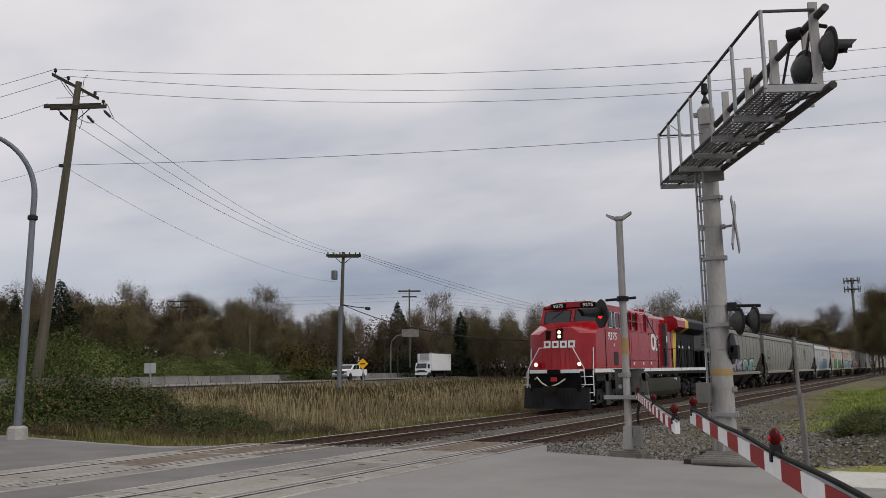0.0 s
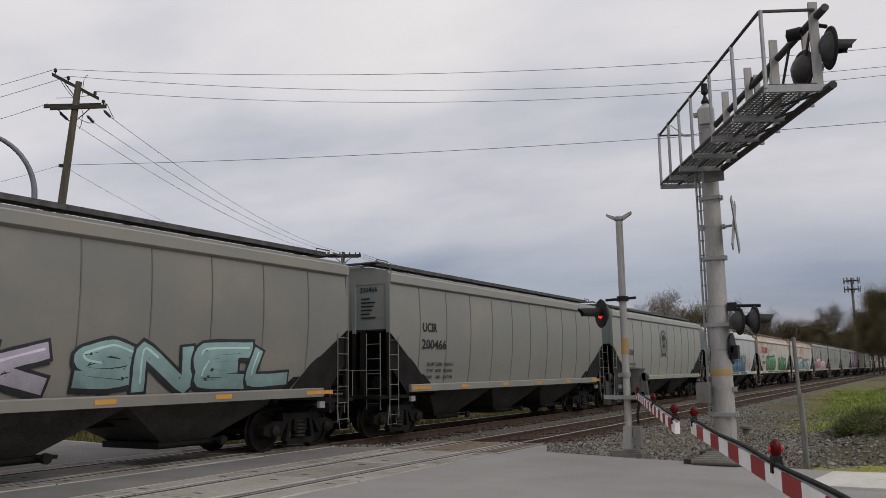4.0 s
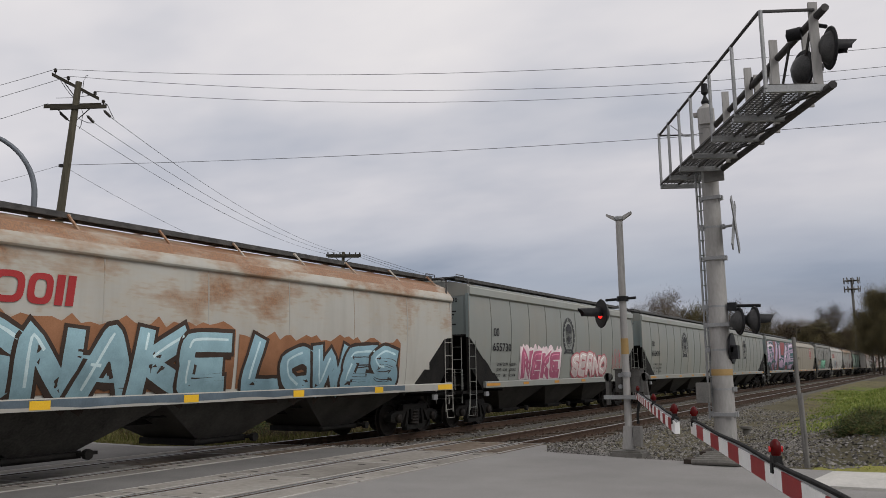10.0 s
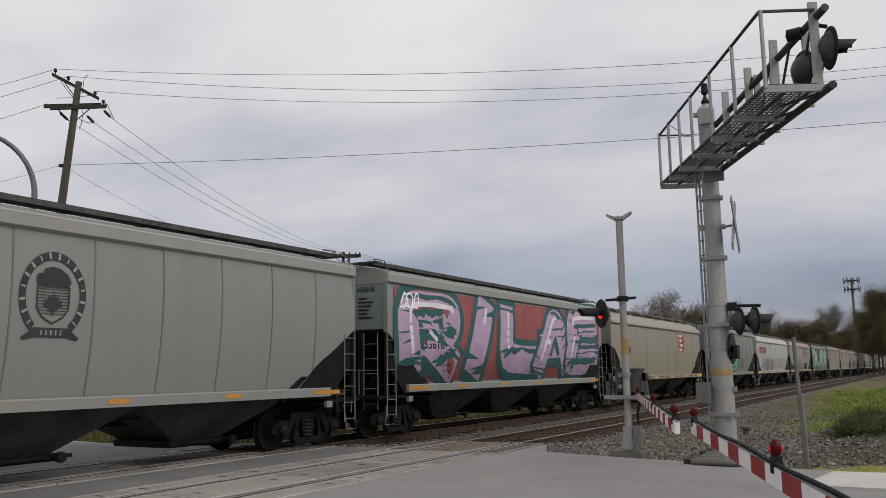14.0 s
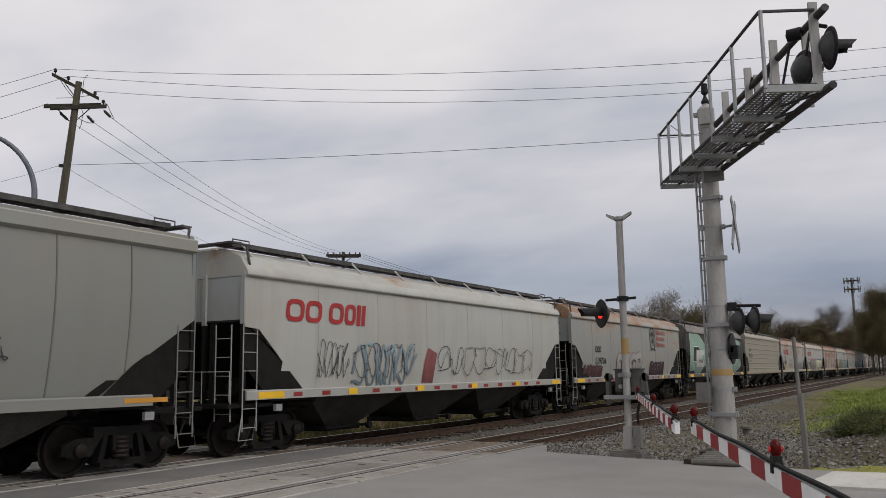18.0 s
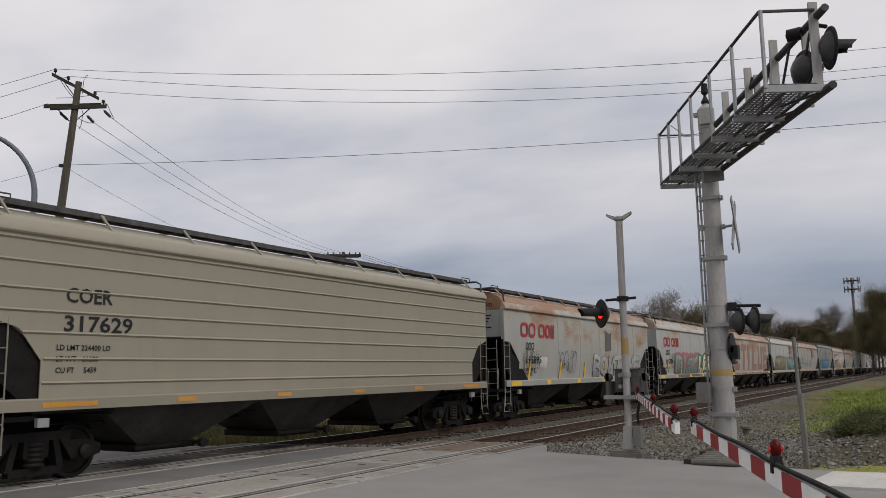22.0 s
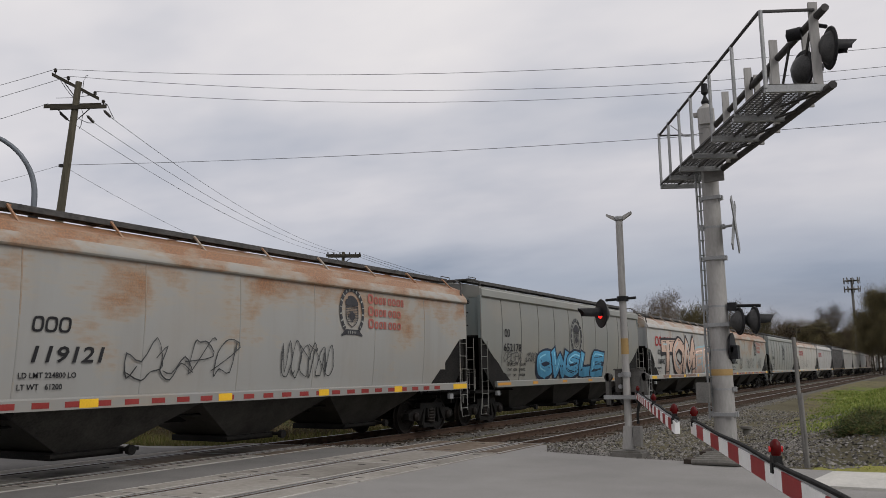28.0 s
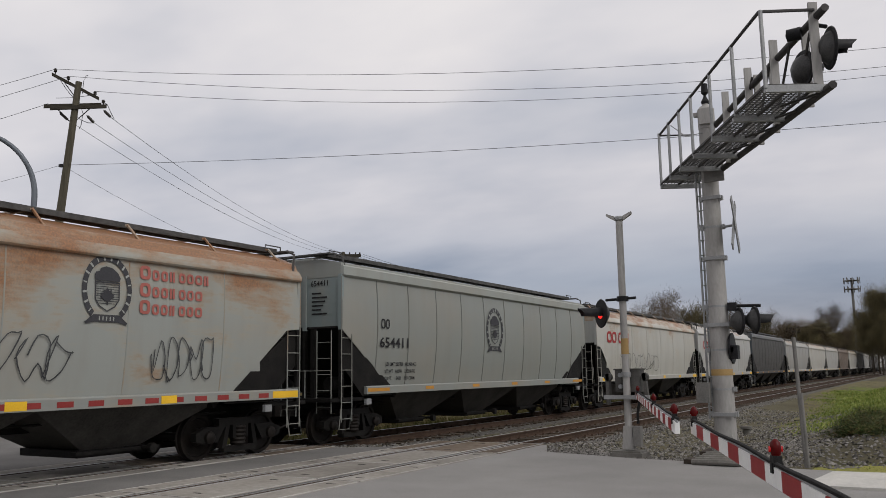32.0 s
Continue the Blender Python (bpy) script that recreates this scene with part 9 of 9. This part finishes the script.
def build_plants():
    rng = random.Random(21)
    # brambles on the near bank
    near = [make_bush(rng, 1.7, 1.5, 10500, 0.042, BRAMBLE, "dense dark green bramble bush with arching canes") for _ in range(2)]
    dry = make_bush(rng, 1.4, 1.0, 6000, 0.038, BRAMBLE_DRY, "low brown dying bramble bush")
    spots = []
    for k in range(56):
        x = rng.uniform(-29.5, -20.2)
        y = lerp(17.4, 22.6, (x + 29.5) / 9.3) + rng.uniform(0.3, 2.6)
        tall = curve_at([(-29.5, 0.9), (-28.2, 1.55), (-26.8, 1.75), (-25.6, 1.30), (-24.6, 0.80), (-23.6, 0.78), (-22.4, 0.86), (-21.4, 0.62), (-20.2, 0.4)], x)
        spots.append((x, y, tall * rng.uniform(0.6, 1.08)))
    for i, (x, y, sc) in enumerate(spots):
        place(near[i % 2], x, y, land(x, y) - 0.1, rng.uniform(0.8, 1.1), sc, rng)
    for k in range(24):
        f = k / 23
        x, y = lerp(-24.5, -17.2, f) + rng.uniform(-0.8, 0.5), lerp(16.8, 22.6, f) + rng.uniform(-0.4, 0.6)
        place(dry, x, y, land(x, y) - 0.05, rng.uniform(0.5, 0.8), rng.uniform(0.45, 0.8), rng)
    # right bank
    for k in range(26):
        y = rng.uniform(18.8, 24.5)
        x = rng.uniform(-1.4, 2.6) - (y - 19) * 0.05
        place(near[k % 2], x, y, land(x, y) - 0.1, rng.uniform(0.32, 0.55), rng.uniform(0.20, 0.34), rng)
    # hedge beyond the highway
    hedge = [make_bush(rng, 3.2, 2.4, 15000, 0.078, HEDGE, "tall green hedge bush beyond the highway", "hedge_bush") for _ in range(2)]
    for k in range(52):
        y = lerp(22, 112, k / 51) + rng.uniform(-2, 2)
        x = hw(y, rng.uniform(15.0, 21.0))
        tall = 1.28 + 0.22 * math.sin(y * 0.16) + (0.25 if y < 60 else 0.0) - (0.40 if y > 82 else 0)
        place(hedge[k % 2], x, y, land(x, y) - 0.2, rng.uniform(0.9, 1.3), tall * rng.uniform(0.62, 1.22), rng)
    # woods
    dec = [make_tree(rng, 14.0, TWIG, "half-bare brown autumn tree in the wood", 2600, 0.045, 0.55, 0.30, 7000), make_tree(rng, 12.0, OLIVE, "olive autumn tree with thin crown", 9000, 0.050, 0.60, 0.15, 9000), make_tree(rng, 15.0, TWIG, "tall bare tree with few leaves", 500, 0.045, 0.45, 0.6, 5200), make_tree(rng, 10.0, OLIVE, "bushy olive tree at the wood edge", 21000, 0.046, 0.75, 0.0, 7000)]
    con = [make_conifer(rng, 14.0, "dark green conifer tree in the wood"), make_conifer(rng, 12.0, "slim dark conifer tree in the wood")]

    def tree(ob, x, y, s, sz=None):
        place(ob, x, y, land(x, y) - 0.3, s, sz or s, rng)
    # the long wood behind the highway, three rows deep
    for k in range(250):
        f = rng.random()
        row = rng.choice((0, 1, 1, 2))
        bearing = lerp(-61.5, -10.5, f)
        D = lerp(132, 152, f) + row * 16 + rng.uniform(-6, 6)
        x, y = D * math.sin(radians(bearing)), D * math.cos(radians(bearing))
        q = rng.random()
        low = 0.80 if -40 < bearing < -33 else 1.0
        if q < 0.12 and row == 2:
            tree(con[k % 2], x, y, rng.uniform(0.80, 1.02) * low)
        else:
            tall = rng.uniform(0.64, 0.92) * low
            tree(dec[rng.choice((0, 0, 1, 1, 2, 2, 3))], x, y, tall * rng.uniform(0.62, 0.85), tall)
    # the dense depth of the wood
    v, f = [], []
    tops = [(-63, 14.0), (-57.5, 13.6), (-54, 13.0), (-51, 12.6), (-48, 12.0), (-43.5, 12.0), (-41, 10.6), (-39.5, 7.6), (-37, 8.6), (-34, 10.8), (-31, 10.5), (-20, 10.5), (-10, 9.0)]
    for k in range(720):
        b = rng.uniform(-63, -10)
        D = 158 + rng.uniform(0, 26)
        x0, y0 = D * math.sin(radians(b)), D * math.cos(radians(b))
        hh = (curve_at(tops, b) - 2.2) * rng.uniform(0.80, 1.22) * (D - 2) / 150
        wd = rng.uniform(1.3, 2.6)
        ground = land(x0, y0)
        for i in range(120):
            u = rng.random() ** 1.15
            r = wd * (1.0 - 0.75 * max(0.0, u - 0.35) / 0.65) * math.sqrt(rng.random())
            a = rng.uniform(0, 6.283)
            q = Vector((x0 + r * math.cos(a), y0 + r * math.sin(a), ground + hh * u))
            n = Vector((rng.gauss(0, 1), rng.gauss(0, 1), rng.gauss(0, 0.6))).normalized()
            e = n.orthogonal().normalized()
            e.rotate(Matrix.Rotation(rng.uniform(0, 6.283), 3, n))
            w = n.cross(e)
            z = rng.uniform(0.14, 0.42) * (1.15 - 0.6 * u)
            m = len(v)
            v += [tuple(q - e * z), tuple(q + w * z * 0.7), tuple(q + e * z), tuple(q - w * z * 0.7)]
            f.append((m, m + 1, m + 2, m + 3))
    # the wooded rise along the line
    for k in range(260):
        b = rng.uniform(-10.5, -3.9)
        D = 345 + rng.uniform(0, 40)
        x0, y0 = D * math.sin(radians(b)), D * math.cos(radians(b))
        hh = curve_at([(-10.5, 11.0), (-9, 14.5), (-7.6, 17.0), (-6.2, 17.0), (-5.2, 13.5), (-4.4, 10.5), (-3.9, 9.5)], b) * rng.uniform(0.8, 1.06)
        for i in range(90):
            u, a, r = rng.random(), rng.uniform(0, 6.283), rng.uniform(0, 2.6)
            q = Vector((x0 + r * math.cos(a), y0 + r * math.sin(a), hh * u))
            n = Vector((rng.gauss(0, 1), rng.gauss(0, 1), rng.gauss(0, 0.6))).normalized()
            e = n.orthogonal().normalized()
            w = n.cross(e)
            z = rng.uniform(0.3, 0.8) * (1.15 - 0.5 * u)
            m = len(v)
            v += [tuple(q - e * z), tuple(q + w * z * 0.7), tuple(q + e * z), tuple(q - w * z * 0.7)]
            f.append((m, m + 1, m + 2, m + 3))
    tagged(new("far_woods", raw("far_woods", v, f, WOODS)), "dense brown autumn wood behind the highway", "woods", kind="stuff")
    # undergrowth in front of the wood
    for k in range(70):
        bearing = rng.uniform(-60, -12)
        D = lerp(112, 134, (bearing + 60) / 48) + rng.uniform(-6, 8)
        x, y = D * math.sin(radians(bearing)), D * math.cos(radians(bearing))
        if hw(y, 14) < x:
            continue
        if k % 3 == 0:
            tree(dec[3], x, y, rng.uniform(0.55, 0.8))
        else:
            place(hedge[k % 2], x, y, land(x, y), rng.uniform(1.2, 1.9), rng.uniform(0.8, 1.5), rng)
    # single trees that stand out
    gold = make_bush(rng, 3.3, 3.2, 5200, 0.13, AUTUMN, "yellow-olive autumn bush behind the highway", "autumn_bush")
    gold.matrix_basis = pose(-73.6, 88.3, land(-73.6, 88.3) + 1.2)
    gold.scale = (1.15, 1.15, 1.35)
    tree(con[0], -89.6, 63.8, 1.10, 0.82)
    tree(con[1], -95.5, 62.0, 0.85, 0.8)
    tree(con[1], -87.0, 70.5, 0.8, 0.65)
    tree(dec[2], -76.1, 129.2, 1.02)
    tree(dec[3], -78.0, 74.5, 0.62, 0.5)
    for x, y, s in ((-40, 124, 0.75), (-36.5, 126, 0.86), (-33.5, 124, 0.92), (-31, 127, 0.88), (-28.4, 126, 0.92), (-43, 128, 0.7), (-26, 130, 0.85)):
        tree(dec[rng.choice((0, 1, 2))], x, y, s)
    # woods along the line on the far right
    for k in range(34):
        D = rng.uniform(300, 420)
        b = lerp(-9.5, -3.2, k / 33) + rng.uniform(-0.2, 0.2)
        x, y = D * math.sin(radians(b)), D * math.cos(radians(b))
        place(dec[rng.choice((0, 1, 3))], x, y, 1.0, 1.5, lerp(1.45, 1.2, k / 33) * rng.uniform(0.85, 1.1), rng)
    for x, y, s in ((-9.2, 190, 1.25), (-6.0, 188, 1.2), (-2.5, 192, 1.25), (-11.5, 210, 0.85), (-13.0, 230, 0.9), (-8.0, 176, 0.75), (-4.5, 170, 0.85), (-1.0, 165, 0.9), (-15.5, 262, 0.9), (-17.5, 282, 0.9)):
        tree(dec[1 if s > 1 else rng.choice((1, 3))], x, y, s)
    for x, y, s in ((-8.3, 184, 1.5), (-5.6, 180, 1.55), (-3.4, 186, 1.5), (-10.4, 196, 1.1), (-7.0, 176, 1.0), (-9.8, 182, 0.9), (-4.8, 172, 1.1)):
        tree(dec[3], x, y, s * 0.85, s)
    for ob in near + [dry] + hedge + dec + con:
        ob.matrix_basis = pose(ob.matrix_basis.translation.x, 0, 0)
    # the pattern plants stand in the wood as well
    for i, ob in enumerate(near + [dry]):
        ob.matrix_basis = pose(-26.5 + 1.2 * i, 21.5, -0.3)
    for i, ob in enumerate(hedge):
        ob.matrix_basis = pose(hw(40 + 9 * i, 24), 40 + 9 * i, 1.3)
    for i, ob in enumerate(dec + con):
        x, y = -118 + 9 * i, 98 + 7 * i
        ob.matrix_basis = pose(x, y, land(x, y) - 0.3)


def blades(rng, spots, material, name, label):
    """Grass and reeds: narrow bent blades. A spot is x, y, height, width, lean."""
    v, f = [], []
    for x, y, h, w, lean in spots:
        a = rng.uniform(0, 6.28)
        z = land(x, y) - 0.03
        u = Vector((math.cos(a), math.sin(a), 0)) * w
        b = Vector((rng.gauss(0, lean), rng.gauss(0, lean), 0)) * h
        m = len(v)
        p = Vector((x, y, z))
        v += [tuple(p - u), tuple(p + u), tuple(p + b * 0.4 + u * 0.8 + Vector((0, 0, h * 0.6))), tuple(p + b * 0.4 - u * 0.8 + Vector((0, 0, h * 0.6))), tuple(p + b + Vector((0, 0, h)))]
        f += [(m, m + 1, m + 2, m + 3), (m + 3, m + 2, m + 4)]
    ob = new(name, raw(name, v, f, material))
    tagged(ob, label, "grass", kind="stuff")


def turf(name, label, material, x0, x1, y0, y1, step, keep):
    """A sheet of turf that lies on the land wherever keep(x, y) holds."""
    sh = Shape()
    for j in range(int((y1 - y0) / step)):
        for i in range(int((x1 - x0) / step)):
            q = [(x0 + step * (i + a), y0 + step * (j + b)) for a, b in ((0, 0), (1, 0), (1, 1), (0, 1))]
            if keep(q[0][0] + step / 2, q[0][1] + step / 2):
                sh.add([(x, y, land(x, y) + 0.012) for x, y in q], [(0, 1, 2, 3)])
    tagged(new(name, sh.mesh(name, material)), label, "grass", kind="stuff")


def ragged(x, y):
    return noise.noise(Vector((x * 0.8, y * 0.8, 4.0)))


def build_grass():
    turf("bank_turf", "bright green turf on the trackside bank", TURF_LUSH, -8.0, 8.0, 24.0, 90.0, 0.4, lambda x, y: x > -2.8 - (y - 25) * 0.09 + 1.5 * ragged(x * 0.7, y * 0.5) and x > -6.9)
    turf("shoulder_turf", "brown dead grass along the ballast", TURF_DRY, -8.0, -2.0, 26.0, 120.0, 0.5, lambda x, y: -0.9 < x + 3.0 + min(3.9, (y - 25) * 0.09) + 0.8 * ragged(x, y) < 0.5 or y > 88)
    turf("verge_turf", "dull green and straw turf beside the tracks", TURF_DRY, -30.0, -15.8, 15.0, 60.0, 0.4, lambda x, y: y > curve_at(ROAD_EDGE, x) + 0.5 + 0.5 * ragged(x, y) and x < -16.4 + 0.4 * ragged(x, y))
    turf("moss_strip", "yellow-green mossy strip beside the pavement", MOSS, -2.0, 4.0, 14.9, 17.2, 0.1, lambda x, y: 0.0 < y - 15.25 - 0.16 * (x + 1.5) < 0.85 + 0.35 * ragged(x * 3, y * 3) and x > -1.85)
    rng = random.Random(5)
    reeds, heads = [], []
    while len(reeds) < 74000:
        y = 22 + 75 * rng.random() ** 1.7
        x = rng.uniform(-46 - 0.1 * y, -17.6)
        if x + 0.19 * y < -40 or (x < -19.5 and y < 24 - (x + 19.5) * 0.55):
            continue
        p = noise.noise(Vector((x * 0.10, y * 0.10, 2.0)))
        edge = min(1.0, max(0.0, (-17.5 - x) / 4.0))
        h = (0.34 + 0.92 * edge) * rng.uniform(0.5, 1.1) * (1.0 + 0.40 * p)
        if h > 0.95 and rng.random() < 0.09:
            heads.append((x, y, h))
        reeds.append((x, y, h, 0.006 + 0.00021 * y, 0.22))
    hd = Shape()
    for x, y, h in heads:
        hd.lathe([(0.0, -0.11), (0.022, -0.10), (0.024, 0.10), (0.0, 0.12)], 4, (x, y, land(x, y) + h + 0.05))
    tagged(new("cattail_heads", raw("cattail_heads", hd.v, hd.f, BRAMBLE_DRY)), "dark brown cattail heads above the reeds", "reeds", kind="stuff")
    blades(rng, reeds, REED, "reeds", "dense dry brown reeds and cattails in the ditch")
    green = []
    while len(green) < 16000:
        y = 17 + 45 * rng.random() ** 1.6
        x = rng.uniform(-24, -15.6)
        if y < curve_at(ROAD_EDGE, x) + 0.5:
            continue
        green.append((x, y, rng.uniform(0.10, 0.30) * (1 + 0.9 * max(0.0, (-17 - x) / 5)), 0.008 + 0.0002 * y, 0.30))
    while len(green) < 26000:
        x = rng.uniform(-30, -15.8)
        y = curve_at(ROAD_EDGE, x) + 0.25 + 3.0 * rng.random() ** 1.5
        green.append((x, y, rng.uniform(0.04, 0.15), 0.009, 0.45))
    blades(rng, green, GRASS, "verge_grass", "short green and straw verge grass")
    lush = []
    while len(lush) < 42000:
        y = 23.5 + 52 * rng.random() ** 1.5
        x = rng.uniform(-7.0, 5.0)
        inside = x + 3.75 + (y - 25) * 0.09 - 1.6 * ragged(x * 0.7, y * 0.5)
        if inside < 0 or x < -7.0 or rng.random() > 0.10 + inside * 0.7:
            continue
        if y < 25 and rng.random() < 0.6:
            continue
        lush.append((x, y, rng.uniform(0.05, 0.12) + 0.10 * min(1.0, inside * 0.5) * rng.random(), 0.006 + 0.00022 * y, 0.4))
    while len(lush) < 45000:
        x = rng.uniform(-1.9, 2.5)
        y = 15.2 + 0.16 * (x + 1.5) + rng.uniform(0.0, 1.2) ** 1.5
        lush.append((x, y, rng.uniform(0.02, 0.08), 0.006, 0.5))
    blades(rng, lush, LUSH, "bank_grass", "bright green grass on the trackside bank")


build_plants()
build_grass()


# ---- what moves ----
def motions():
    times = [0, 1, 2, 3, 4, 5, 6, 7, 8, 10, 12, 14, 16, 18, 20, 22, 24, 26, 28, 30, 32]
    for ob, y0 in TRAIN:
        walk(ob, [(t, pose(XF, y0 - run(t), 0)) for t in times])
        # the wheels turn while the wagon is in sight
        for o in ob.children_recursive:
            if not o.name.startswith("wheelset"):
                continue
            r = 0.533 if ob is LOCO else 0.457
            place = o.matrix_basis.translation.copy()
            if o.parent.matrix_basis.translation.y < 0:
                continue
            rows, last, n = [(0.0, o.matrix_basis.copy())], 0.0, 0
            start = next((k / 20 for k in range(641) if y0 - run(k / 20) < 34), None)
            if start is None:
                continue
            end = next((k / 20 for k in range(641) if y0 + 17 - run(k / 20) < 8), 32.0)
            t, s0, total = max(start, 0.0), run(max(start, 0.0)), 0.0
            rows[0] = (0.0, Matrix.Translation(place))
            if t > 0.05:
                rows.append((t, Matrix.Translation(place)))
            while t < min(end, 31.8):
                t += 1 / 30
                rows.append((t, Matrix.Translation(place) @ Matrix.Rotation((run(t) - s0) / r, 4, "X")))
            rows.append((32.0, rows[-1][1]))
            walk(o, rows)
    # the near gate arm settles
    root = Vector((1.195, -0.142, 1.02))
    for arm in GATE:
        axis = Vector((0.933, 0.358, 0.0)).normalized()
        rows = [(t, Matrix.Translation(root) @ Matrix.Rotation(radians(-a), 4, axis) @ Matrix.Translation(-root)) for t, a in ((0.0, 0.0), (0.6, 0.17), (1.0, 0.33), (1.4, 0.42), (2.0, 0.52), (3.0, 0.60), (3.6, 0.62), (32.0, 0.62))]
        walk(arm, rows)
    # traffic on the highway
    for ob, y0, v, off, t0 in ((PICKUP, 86.2, 17.4, 1.9, 0.0), (TRUCK, 114.0, 18.5, 1.9, 0.0), (CAR2, 33.0, 22.0, 3.0, 7.0), (CAR3, 47.0, 17.0, 3.0, 31.0), (CAR4, 59.4, 20.0, 3.0, 13.0)):
        rows = []
        for t in (0.0, 8.0, 16.0, 24.0, 32.0):
            y = y0 - v * (t - t0)
            rows.append((t, pose(hw(y, off), y, 0.862, 0, 0, HW_TURN)))
        walk(ob, rows)


motions()
